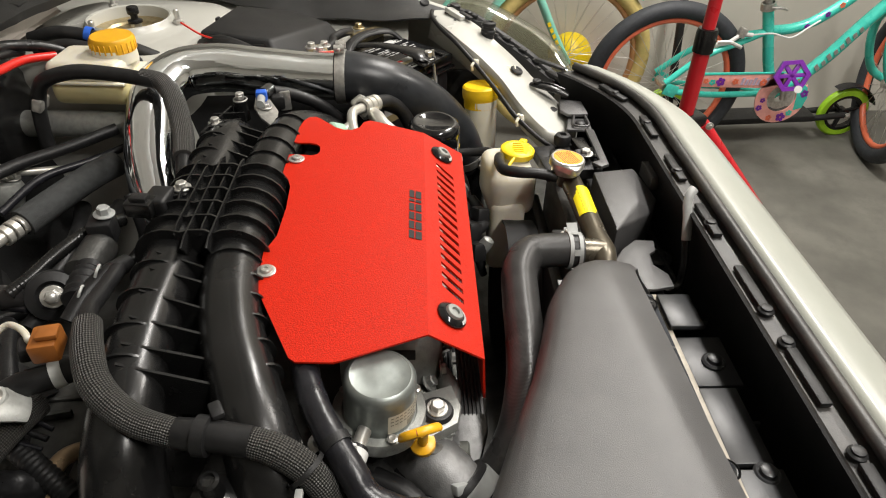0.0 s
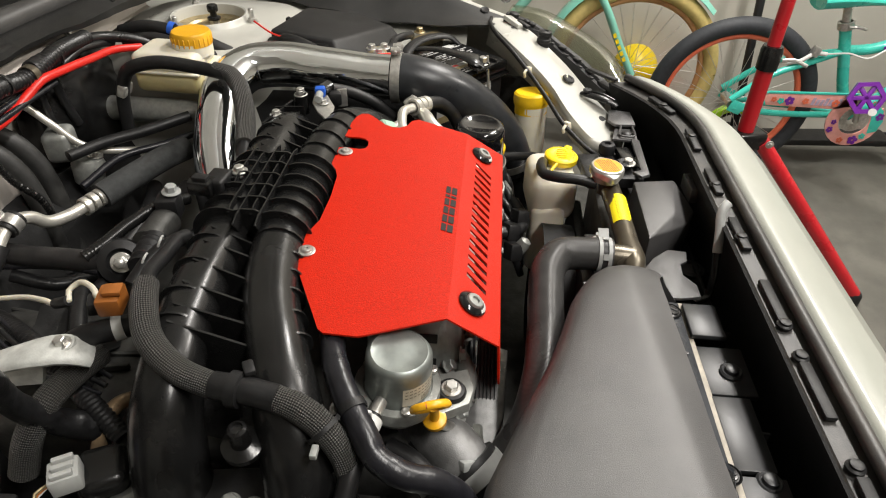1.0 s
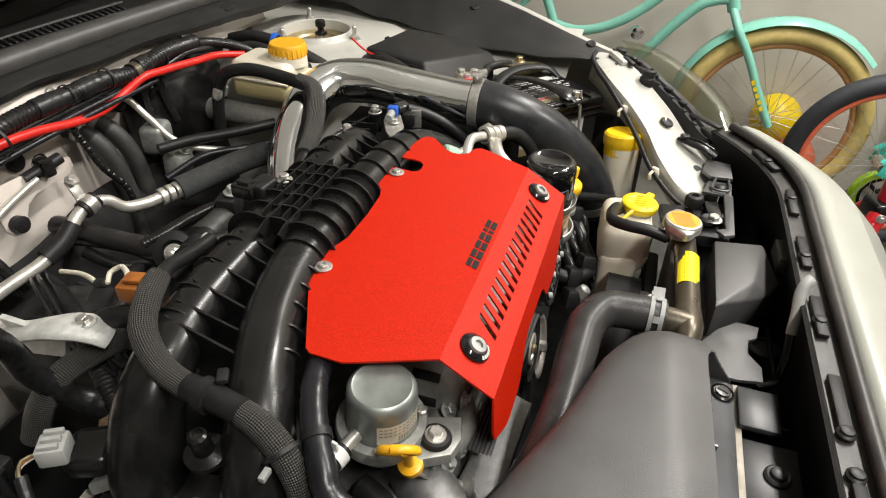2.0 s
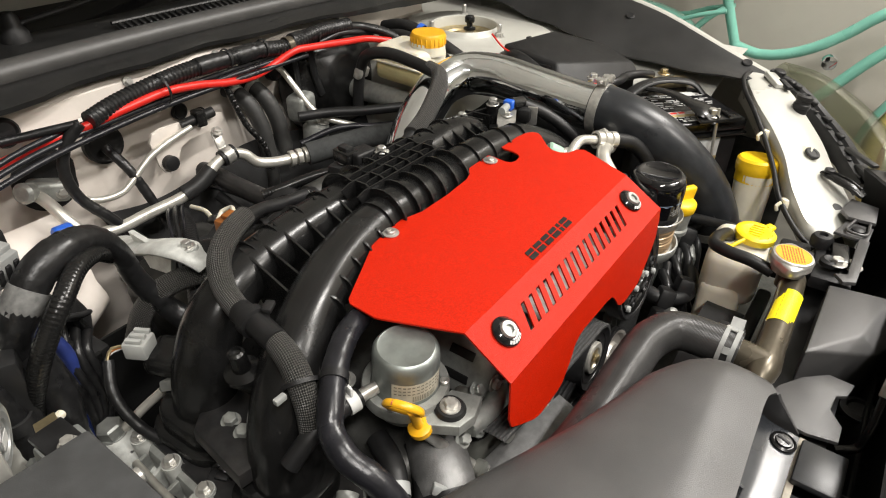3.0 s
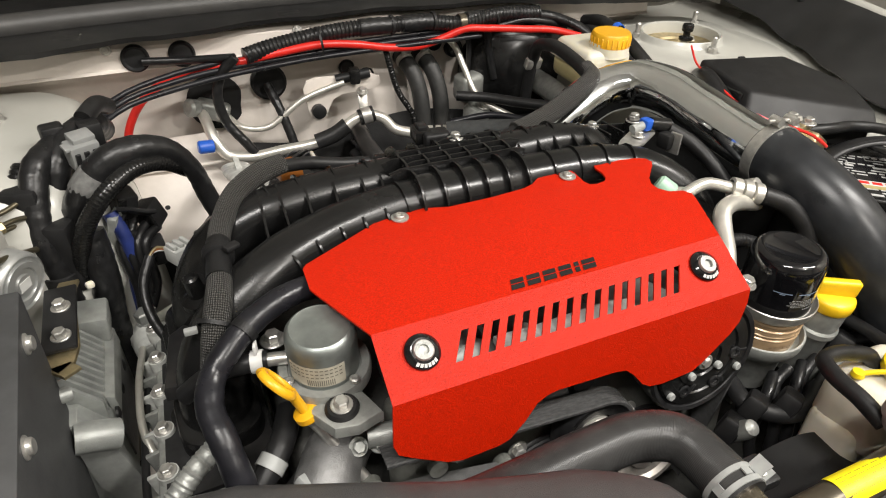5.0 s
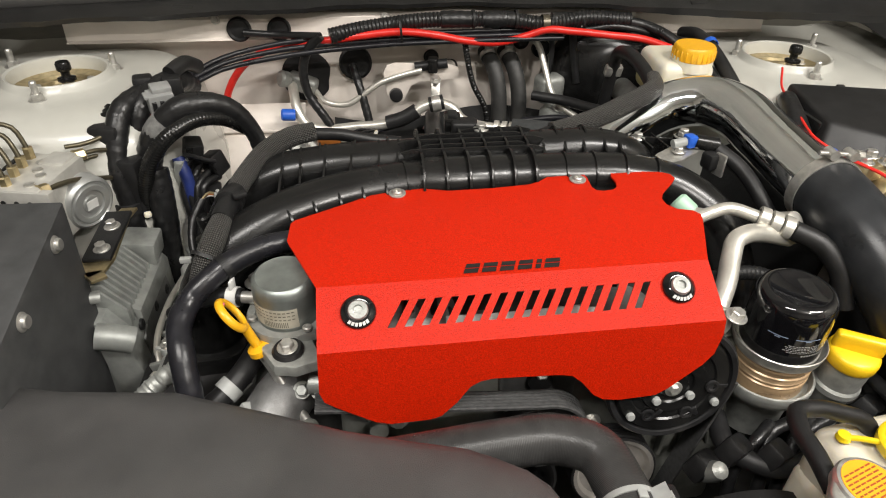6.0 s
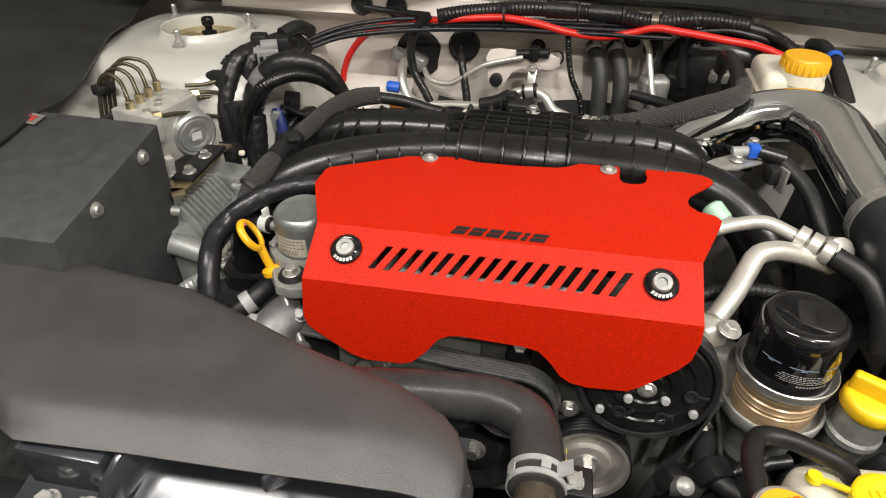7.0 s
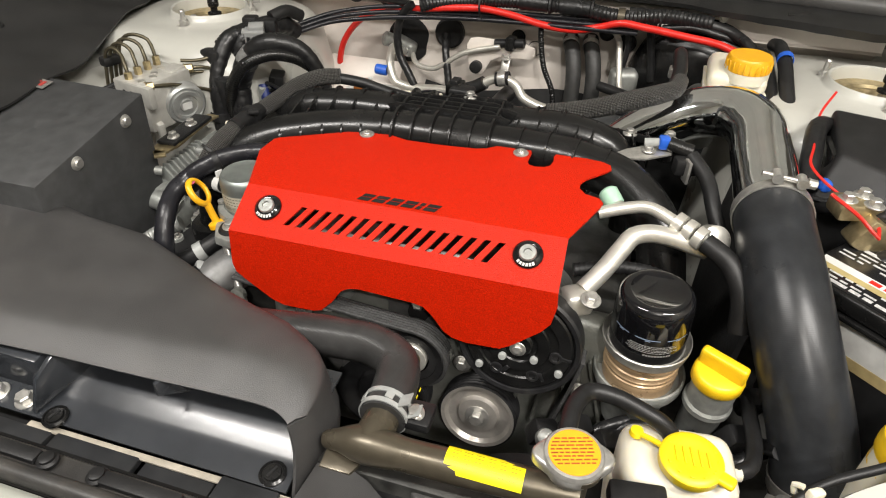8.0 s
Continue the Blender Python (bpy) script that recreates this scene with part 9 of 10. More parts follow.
part("spring_hose", tube([(-0.165, 0.03, 0.72), (-0.168, 0.018, 0.69)], 0.016, 0.002, 16, ribbed(0.009, 0.12)), BLACK_MT, en)
vh = root("port_housing", (-0.33, 0.2, 0.6), "dirty grey cast port housing under the intake manifold", "housing")
part("body", prism([(-0.395, 0.07), (-0.385, 0.30), (-0.36, 0.325), (-0.29, 0.33), (-0.275, 0.30), (-0.278, 0.08), (-0.30, 0.055), (-0.37, 0.05)], 0.062, pose(0, 0, 0.612, 0, 0, 0), 0.006), ALU, vh)
part("gasket", prism([(-0.386, 0.072), (-0.377, 0.30), (-0.355, 0.320), (-0.292, 0.326), (-0.278, 0.30), (-0.281, 0.082), (-0.302, 0.06), (-0.365, 0.056)], 0.006, pose(0, 0, 0.674), 0.001), CASTBLK, vh)
for k in range(9):
    y = 0.075 + 0.028 * k
    part("rib", rbox((-0.392, y, 0.645), (0.018, 0.0055, 0.05), (0, -10, 4), 0.0015), (ALU, HEAD)[k % 2], vh)
    if k % 2 == 0:
        part("boss", lathe([(0.011, -0.03), (0.0105, 0.0), (0, 0.0)], (-0.383, y + 0.014, 0.684), (-0.1, 0, 1), 20), HEAD, vh)
        part("bolt", hexbolt((-0.383, y + 0.014, 0.684), (-0.1, 0, 1), 0.0062, 0.007, 1.5), STEEL, vh, smooth=30)
for k, (y0, y1, z) in enumerate(((0.30, 0.16, 0.668), (0.24, 0.06, 0.655))):
    part("vacuum_pipe", tube([(-0.400, y0, z), (-0.406, (y0 + y1) / 2, z + 0.004), (-0.404, y1, z - 0.004), (-0.395, y1 - 0.03, z - 0.02)], 0.0042, 0.008, 10), (ALU_BR, RUBBER)[k], vh)
cv = root("valve_actuator", (-0.39, 0.33, 0.6), "silver cast actuator with bolts beside the engine", "actuator")
part("head", lathe([(0.024, -0.03), (0.024, 0.0), (0.019, 0.004), (0.015, 0.01), (0.010, 0.012), (0, 0.012)], (-0.390, 0.358, 0.655), (-0.15, 0.1, 1), 26), HEAD, cv)
part("head_bolt", hexbolt((-0.391, 0.359, 0.664), (-0.15, 0.1, 1), 0.0145, 0.014, 1.1), ALU, cv, smooth=30)
part("body", tube([(-0.391, 0.357, 0.640), (-0.385, 0.325, 0.628), (-0.376, 0.285, 0.618), (-0.366, 0.245, 0.608), (-0.36, 0.20, 0.60)], 0.029, 0.01, 20, lambda s: 1 - 0.12 * ((s / 0.045) % 1)), HEAD, cv)
for k in range(4):
    part("stud", hexbolt((-0.385 + 0.012 * k, 0.30 - 0.022 * k, 0.635), (-0.3, -0.2, 1), 0.008, 0.012), STEEL, cv, smooth=30)
for k, (x, y, z, r) in enumerate(((-0.388, 0.338, 0.645, 0.016), (-0.374, 0.315, 0.648, 0.013), (-0.392, 0.305, 0.640, 0.014), (-0.366, 0.285, 0.640, 0.015), (-0.385, 0.272, 0.632, 0.012), (-0.357, 0.258, 0.632, 0.014), (-0.372, 0.235, 0.628, 0.015), (-0.35, 0.222, 0.625, 0.012))):
    ax = (-0.3 + 0.2 * (k % 3), -0.2 + 0.15 * (k % 2), 1)
    part("boss", lathe([(r, -0.02), (r, 0.0), (r * 0.85, 0.003), (r * 0.6, 0.003), (r * 0.55, 0.0005), (0, 0.0005)], (x, y, z), ax, 24), (HEAD, ALU_DK, ALU)[k % 3], cv)
    part("cast_rib", rbox((x + 0.008, y - 0.01, z - 0.006), (0.034, 0.006, 0.03), (10 * k, 15, 40 * k), 0.0015), (ALU_DK, HEAD)[k % 2], cv)
    if k % 2:
        part("stud", hexbolt((x, y, z), ax, 0.0065, 0.009), STEEL, cv, smooth=30)
part("cable", tube([(-0.34, 0.25, 0.65), (-0.345, 0.21, 0.64), (-0.36, 0.17, 0.62), (-0.38, 0.14, 0.60)], 0.013, 0.0024, 14, ribbed(0.007, 0.08)), LOOM, cv)
part("blue_cable", tube([(-0.402, 0.41, 0.80), (-0.393, 0.40, 0.77), (-0.391, 0.396, 0.735), (-0.396, 0.39, 0.69), (-0.398, 0.386, 0.656), (-0.394, 0.385, 0.605), (-0.37, 0.385, 0.56)], 0.009, 0.01, 12), mat("navy_tape", (0.02, 0.035, 0.16), 0.4, var=0.2), cv, "dark blue taped cable")
ph = root("lower_left_hoses", (-0.3, 0.0, 0.65), "black hoses and pale clips low beside the coolant hose", "hose")
part("hose", tube([(-0.345, 0.0, 0.70), (-0.30, 0.02, 0.715), (-0.275, 0.045, 0.73), (-0.262, 0.075, 0.735)], 0.012, 0.008, 16), RUBBER, ph)
part("hose", tube([(-0.33, -0.01, 0.68), (-0.285, 0.0, 0.695), (-0.255, 0.02, 0.71), (-0.235, 0.05, 0.715)], 0.013, 0.008, 16), RUBBER, ph)
part("ribbed_pipe", tube([(-0.385, 0.015, 0.715), (-0.355, 0.035, 0.735), (-0.33, 0.05, 0.745)], 0.010, 0.002, 16, ribbed(0.005, 0.06)), ALU, ph)
part("clip", lathe([(0.0125, -0.006), (0.0138, -0.006), (0.0138, 0.006), (0.0125, 0.006)], (-0.29, 0.0285, 0.721), (0.6, 0.55, 0.3), 22), GREY_PL, ph)
tr = root("under_tray", (0, 0.2, 0.3), "black plastic tray closing the bay underneath", "tray")
part("tray", rbox((0.0, 0.2, 0.42), (1.56, 1.08, 0.01), (0, 0, 0), 0.002), SHADED_GRIME, tr)
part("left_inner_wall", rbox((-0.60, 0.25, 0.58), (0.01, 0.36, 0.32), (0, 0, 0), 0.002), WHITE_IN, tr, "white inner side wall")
# right wall and right rail take a dark colour in place of shade
part("right_inner_wall", rbox((0.70, 0.15, 0.58), (0.01, 0.56, 0.32), (0, 0, 0), 0.002), SHADED_GRIME, tr)
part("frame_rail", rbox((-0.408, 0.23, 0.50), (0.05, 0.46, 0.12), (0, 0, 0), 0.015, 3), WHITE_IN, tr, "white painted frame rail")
part("frame_rail", rbox((0.47, 0.25, 0.52), (0.09, 0.6, 0.12), (0, 0, 0), 0.02, 3), SHADED_GRIME, tr, "dirty frame rail, coloured darker for shade")
part("loom_trough", grid([[V(0.385 + 0.35 * (y - 0.42) ** 2, y, 0.50), V(0.39 + 0.35 * (y - 0.42) ** 2, y, 0.66), V(0.405 + 0.35 * (y - 0.42) ** 2, y, 0.775), V(0.43 + 0.35 * (y - 0.42) ** 2, y, 0.80)] for y in [0.14 + 0.03 * k for k in range(14)]], thick=0.008), PAD, tr, "black loom trough before the strut tower", smooth=60)
# wiring below the oil filter
lw = root("lower_loom", (0.3, -0.06, 0.55), "tangle of black plugs and looms below the oil filter", "wiring loom")
for k in range(7):
    x = 0.24 + 0.024 * k
    part("cable", tube([(x, -0.08, 0.56), (x + 0.012 * math.sin(k), -0.06, 0.62 + 0.01 * (k % 3)), (x + 0.02, -0.05 + 0.01 * (k % 2), 0.655), (x + 0.05, -0.03, 0.66)], 0.007, 0.008, 12, ribbed(0.006, 0.06)), LOOM, lw)
for x, y, z in ((0.20, -0.06, 0.64), (0.235, -0.055, 0.655), (0.27, -0.07, 0.66), (0.40, -0.03, 0.67), (0.415, 0.01, 0.69)):
    part("plug", rbox((x, y, z), (0.03, 0.024, 0.03), (15, 20, 30), 0.005), BLACK_MT, lw)
part("sensor", lathe([(0.010, -0.02), (0.011, 0.0), (0.009, 0.010), (0.004, 0.013), (0, 0.013)], (0.205, -0.075, 0.65), (0.1, -0.6, 1), 24), ALU, lw)
part("black_pipe", tube([(0.235, -0.01, 0.66), (0.23, -0.05, 0.655), (0.26, -0.075, 0.65), (0.30, -0.075, 0.645), (0.335, -0.06, 0.65)], 0.011, 0.01, 14), RUBBER, lw)
part("strut", tube([(0.435, -0.06, 0.70), (0.425, -0.02, 0.66), (0.42, 0.02, 0.60)], 0.008, 0.02, 10), CASTBLK, lw)
part("bracket", rbox((0.38, -0.04, 0.63), (0.05, 0.03, 0.06), (0, 0, 20), 0.01, 3), ALU, lw)

# bright castings, pipes and plugs low between the module and the manifold
lc = root("thermostat_housing", (-0.33, 0.25, 0.6), "pale cast coolant housing with bolts and stub pipes", "housing")
part("body", rbox((-0.335, 0.262, 0.625), (0.05, 0.07, 0.07), (10, -15, 20), 0.014, 3), HEAD, lc)
part("lug_plate", prism([(-0.018, -0.02), (0.016, -0.024), (0.022, 0.0), (0.012, 0.022), (-0.014, 0.02), (-0.024, 0.002)], 0.008, pose(-0.338, 0.29, 0.665, -20, -12, 15), 0.002), HEAD, lc)
part("stub", tube([(-0.35, 0.315, 0.655), (-0.33, 0.325, 0.668), (-0.315, 0.33, 0.69)], 0.009, 0.006, 16), ALU, lc)
part("rod", tube([(-0.382, 0.352, 0.668), (-0.355, 0.345, 0.685), (-0.335, 0.335, 0.70)], 0.0055, 0.006, 12), ALU_BR, lc)
for x, y, z in ((-0.345, 0.24, 0.665), (-0.326, 0.272, 0.668), (-0.36, 0.275, 0.655), (-0.318, 0.235, 0.66), (-0.372, 0.232, 0.645)):
    part("bolt", hexbolt((x, y, z), (-0.2, -0.15, 1), 0.0075, 0.010, 1.5), STEEL, lc, smooth=30)
part("gasket_seam", tube([(-0.395, 0.30, 0.62), (-0.37, 0.24, 0.635), (-0.345, 0.18, 0.645), (-0.33, 0.12, 0.65)], 0.004, 0.01, 8), SHADED_GRIME, lc)
cb = root("injector_loom", (-0.35, 0.22, 0.63), "black corrugated injector loom with plugs over the cylinder head", "wiring loom")
part("loom", tube([(-0.335, 0.315, 0.672), (-0.345, 0.27, 0.682), (-0.352, 0.225, 0.678), (-0.356, 0.18, 0.668), (-0.365, 0.13, 0.65), (-0.375, 0.08, 0.63)], 0.0095, 0.0022, 16, ribbed(0.0062, 0.08)), BLACK_PL, cb)
part("taped_end", tube([(-0.325, 0.335, 0.668), (-0.335, 0.318, 0.672), (-0.342, 0.295, 0.678)], 0.0112, 0.004, 16, TAPE), LOOM, cb)
for x, y, z, m in ((-0.362, 0.205, 0.672, BLACK_MT), (-0.345, 0.165, 0.665, BLACK_MT), (-0.372, 0.165, 0.66, GREY_PL)):
    part("plug", rbox((x, y, z), (0.02, 0.028, 0.018), (10, -15, 25), 0.004), m, cb)
    part("plug_clip", rbox((x, y - 0.004, z + 0.0105), (0.008, 0.014, 0.005), (10, -15, 25), 0.001), m, cb)
for k in range(3):
    part("wire", tube([(-0.362 + 0.004 * k, 0.22, 0.675), (-0.372, 0.245 + 0.004 * k, 0.672), (-0.365, 0.27, 0.668), (-0.35, 0.285, 0.66)], 0.0016, 0.006, 8), (INK, TANK, RUBBER)[k], cb)
rb = root("relay_bracket", (-0.48, 0.41, 0.7), "black relays and thick taped looms beside the strut tower", "relay bracket")
part("relay_case", rbox((-0.478, 0.405, 0.80), (0.04, 0.055, 0.12), (0, 0, -12), 0.006), BLACK_MT, rb)
part("relay_case", rbox((-0.452, 0.375, 0.775), (0.03, 0.035, 0.09), (0, 0, -20), 0.005), BLACK_MT, rb)
part("thick_loom", tube([(-0.46, 0.35, 0.64), (-0.466, 0.362, 0.74), (-0.47, 0.385, 0.83), (-0.46, 0.415, 0.872), (-0.44, 0.45, 0.88)], 0.015, 0.004, 16, TAPE), LOOM, rb)
part("thick_loom", tube([(-0.49, 0.36, 0.66), (-0.495, 0.375, 0.76), (-0.49, 0.40, 0.84), (-0.475, 0.43, 0.868)], 0.012, 0.0022, 14, ribbed(0.0066, 0.08)), BLACK_PL, rb)
part("collar", lathe([(0.017, -0.008), (0.0195, -0.007), (0.0195, 0.007), (0.017, 0.008)], (-0.467, 0.364, 0.75), (0, 0.1, 1), 24), BLACK_MT, rb)
part("thick_loom", tube([(-0.425, 0.375, 0.80), (-0.422, 0.362, 0.75), (-0.428, 0.362, 0.69), (-0.43, 0.36, 0.62), (-0.425, 0.36, 0.54)], 0.017, 0.004, 18, TAPE), LOOM, rb)
part("thick_loom", tube([(-0.448, 0.385, 0.78), (-0.450, 0.375, 0.70), (-0.448, 0.37, 0.60), (-0.445, 0.37, 0.54)], 0.016, 0.004, 18, TAPE), LOOM, rb)
part("heat_sink", rbox((-0.402, 0.428, 0.742), (0.012, 0.05, 0.12), (6, 12, -20), 0.003), MOD, rb, "grey finned heat sink")
for k in range(9):
    part("sink_fin", rbox((-0.391 - 0.0013 * k, 0.424 + 0.001 * k, 0.792 - 0.0125 * k), (0.018, 0.044, 0.004), (6, 12, -20), 0.001), CASTBLK, rb)

# plugs and looms packed under the arch
pk = root("plug_cluster", (-0.37, 0.42, 0.7), "cluster of black plugs and looms under the taped arch", "connector")
for x, y, z, a in ((-0.385, 0.43, 0.80, 10), (-0.36, 0.435, 0.775, -15), (-0.392, 0.415, 0.755, 25), (-0.365, 0.41, 0.735, 5)):
    part("plug", rbox((x, y, z), (0.026, 0.03, 0.034), (10, a, a * 2), 0.004), BLACK_MT, pk)
    part("plug_latch", rbox((x - 0.002, y - 0.016, z + 0.004), (0.010, 0.006, 0.02), (10, a, a * 2), 0.001), BLACK_PL, pk)
for k in range(4):
    part("cable", tube([(-0.39 + 0.012 * k, 0.425, 0.79 - 0.01 * k), (-0.40 + 0.01 * k, 0.40, 0.76), (-0.395 + 0.008 * k, 0.385, 0.70), (-0.40, 0.37, 0.64)], 0.0055, 0.004, 12, TAPE), LOOM, pk)

# alternator and a grey guard plate under the red cover
al = root("alternator", (-0.105, 0.06, 0.66), "silver cast alternator with vents under the red cover", "alternator")
part("body", lathe([(0, 0.0), (0.020, 0.0), (0.024, -0.006), (0.040, -0.006), (0.050, 0.0), (0.058, 0.010), (0.060, 0.02), (0.060, 0.085), (0.05, 0.10), (0, 0.10)], (-0.105, 0.012, 0.742), (0, 1, -0.05), 48), ALU, al)
for k in range(14):
    g = 2 * math.pi * k / 14
    part("vent", rbox((-0.105 + 0.0325 * math.cos(g), 0.0065, 0.742 + 0.0325 * math.sin(g)), (0.012, 0.003, 0.0055), (0, -math.degrees(g), 0), 0.002), INK, al)
    part("case_vent", rbox((-0.105 + 0.0597 * math.cos(g + 0.2), 0.05, 0.741 + 0.0597 * math.sin(g + 0.2)), (0.003, 0.03, 0.010), (0, -math.degrees(g + 0.2), 0), 0.001), INK, al)
for g in (40, 160, 280):
    part("case_bolt", hexbolt((-0.105 + 0.050 * math.cos(radians(g)), 0.010, 0.742 + 0.050 * math.sin(radians(g))), (0, -1, 0.05), 0.006, 0.006), STEEL, al, smooth=30)
gp = root("belt_guard", (0.0, 0.03, 0.70), "grey cast belt guard plate under the red cover", "guard plate")
part("plate", prism([(-0.07, 0.0), (0.088, 0.002), (0.09, 0.026), (0.06, 0.031), (-0.02, 0.028), (-0.068, 0.029)], 0.008, pose(0, 0, 0.792), 0.002), HEAD, gp)
part("post", rbox((0.07, 0.03, 0.755), (0.018, 0.018, 0.08), (0, 0, 0), 0.004), HEAD, gp)
part("post", rbox((-0.03, 0.032, 0.755), (0.014, 0.018, 0.08), (0, 0, 0), 0.004), HEAD, gp)
part("guard_wall", rbox((0.03, 0.015, 0.715), (0.085, 0.016, 0.05), (0, 0, 0), 0.006, 3), ALU_DK, gp)
part("guard_boss", lathe([(0.014, 0), (0.013, 0.006), (0.008, 0.008), (0, 0.007)], (0.03, 0.007, 0.722), (0, -1, 0.1), 28), BLACK_MT, gp)
part("wire_run", tube([(-0.14, 0.04, 0.815), (-0.09, 0.05, 0.818), (-0.02, 0.062, 0.80), (0.05, 0.07, 0.805), (0.12, 0.06, 0.80)], 0.004, 0.01, 10), LOOM, gp)

# ---- bicycles, scooter and repair stand by the wall ----
def wheel(parent, c, r, tyre_r, tyre, rim, spokes=28, rimr=0.012, axis=(1, 0, 0)):
    a, u, w = frame_of(axis)
    c = Vector(c)
    circle = lambda rr: [c + (u * math.cos(2 * math.pi * k / 40) + w * math.sin(2 * math.pi * k / 40)) * rr for k in range(41)]
    wl = part("wheel", tube(circle(r - tyre_r), tyre_r, 0.03, 14, cap=False), tyre, parent, "tyre")
    part("rim", tube(circle(r - 2 * tyre_r - rimr * 0.4), rimr, 0.03, 10, cap=False), rim, wl)
    part("hub", tube([c - a * 0.045, c - a * 0.02, c + a * 0.02, c + a * 0.045], 0.016, 0.01, 14), STEEL, wl)
    for k in range(spokes):
        g = 2 * math.pi * k / spokes
        d = u * math.cos(g) + w * math.sin(g)
        g2 = g + (0.5 if k % 2 else -0.5)
        h = u * math.cos(g2) + w * math.sin(g2)
        part("spoke", tube([c + h * 0.016 + a * (0.03 if k % 4 < 2 else -0.03), c + d * (r - 2 * tyre_r)], 0.0011, 0.3, 5), STEEL, wl)
    return wl


def bar(parent, pts, r, material, name="tube_frame", n=14):
    return part(name, tube(pts, r, 0.03, n), material, parent)


KX = 1.66
kb = root("child_bicycle", (KX, -1.3, 0), "turquoise child's bicycle with a floral coral chain guard", "bicycle")
wheel(kb, (KX, -0.893, 0.305), 0.305, 0.030, TYRE, CORAL, 32)
wheel(kb, (KX, -1.80, 0.305), 0.305, 0.030, TYRE, CORAL, 32, axis=(0.25, 1, 0))
bb_ = (KX, -1.33, 0.268)
bar(kb, [bb_, (KX, -1.282, 0.37), (KX, -1.239, 0.496), (KX, -1.207, 0.592)], 0.0195, TURQ, "seat_tube")
bar(kb, [bb_, (KX, -1.431, 0.348), (KX, -1.499, 0.425), (KX, -1.566, 0.519), (KX, -1.640, 0.615)], 0.0225, TURQ, "down_tube")
bar(kb, [(KX, -1.246, 0.508), (KX, -1.316, 0.515), (KX, -1.39, 0.542), (KX, -1.454, 0.588), (KX, -1.56, 0.675), (KX, -1.63, 0.71)], 0.0185, TURQ, "top_tube")
bar(kb, [(KX, -1.645, 0.585), (KX, -1.615, 0.74)], 0.024, TURQ, "head_tube")
for s in (-1, 1):
    bar(kb, [(KX + s * 0.055, -0.893, 0.300), (KX + s * 0.045, -1.05, 0.282), (KX + s * 0.03, -1.22, 0.278), bb_], 0.0115, TURQ, "chain_stay")
    bar(kb, [(KX + s * 0.055, -0.88, 0.330), (KX + s * 0.045, -1.0, 0.425), (KX + s * 0.03, -1.13, 0.475), (KX, -1.235, 0.505)], 0.0115, TURQ, "seat_stay")
    bar(kb, [(KX, -1.645, 0.59), (KX + s * 0.045, -1.655, 0.54), (KX + s * 0.058, -1.675, 0.44), (KX + s * 0.058, -1.74, 0.33), (KX + s * 0.055, -1.79, 0.305)], 0.015, TURQ, "fork")
    part("dropout", rbox((KX + s * 0.062, -0.905, 0.305), (0.006, 0.05, 0.045), (20, 0, 0), 0.002), TURQ, kb)
part("seat_post", tube([(KX, -1.208, 0.585), (KX, -1.19, 0.66)], 0.0135, 0.03, 14), STEEL, kb)
sc_ = part("seat_clamp", lathe([(0.020, -0.014), (0.026, -0.012), (0.026, 0.012), (0.020, 0.014)], (KX, -1.207, 0.594), (0, 0.25, 1), 22), STEEL, kb)
part("clamp_lever", tube([(KX - 0.03, -1.205, 0.597), (KX - 0.04, -1.23, 0.60), (KX - 0.035, -1.26, 0.592)], 0.005, 0.01, 8), STEEL, sc_)
part("saddle", tube([(KX, -1.08, 0.685, 1.6), (KX, -1.16, 0.69, 1.5), (KX, -1.26, 0.68, 0.7), (KX, -1.34, 0.675, 0.4)], 0.05, 0.02, 16, flat=0.5), TURQ, kb)
gx = KX - 0.075
gm = Matrix(((0, 0, -1, gx), (1, 0, 0, 0), (0, 1, 0, 0), (0, 0, 0, 1)))
rim_ = [(-1.325 + 0.098 * math.cos(radians(a)), 0.282 + 0.098 * math.sin(radians(a))) for a in range(95, -215, -14)]
hole = [(-1.325 + 0.053 * math.cos(radians(a)), 0.282 + 0.053 * math.sin(radians(a))) for a in range(-215, 96, 14)]
ringp = bmesh.new()
for (p0, p1), (q0, q1) in zip(zip(rim_, rim_[1:]), zip(hole[::-1], hole[::-1][1:])):
    prism([p0, p1, q1, q0], 0.004, gm, bm=ringp)
guard_ = part("chain_guard", ringp, PINK, kb, "coral chain guard with flowers", smooth=0)
part("guard_arm", prism([(-0.985, 0.352), (-1.0, 0.372), (-1.33, 0.380), (-1.30, 0.336), (-1.24, 0.322), (-1.0, 0.326)], 0.004, gm, 0.001), PINK, guard_)
part("guard_edge", prism([(-0.985, 0.372), (-1.0, 0.379), (-1.34, 0.385), (-1.33, 0.378), (-1.0, 0.370)], 0.006, gm, 0.001), TURQ, guard_)
part("guard_band", prism([(-1.385, 0.235), (-1.415, 0.245), (-1.423, 0.285), (-1.41, 0.325), (-1.37, 0.355), (-1.372, 0.32), (-1.38, 0.285)], 0.0055, gm, 0.001), TURQ, guard_)
random.seed(5)
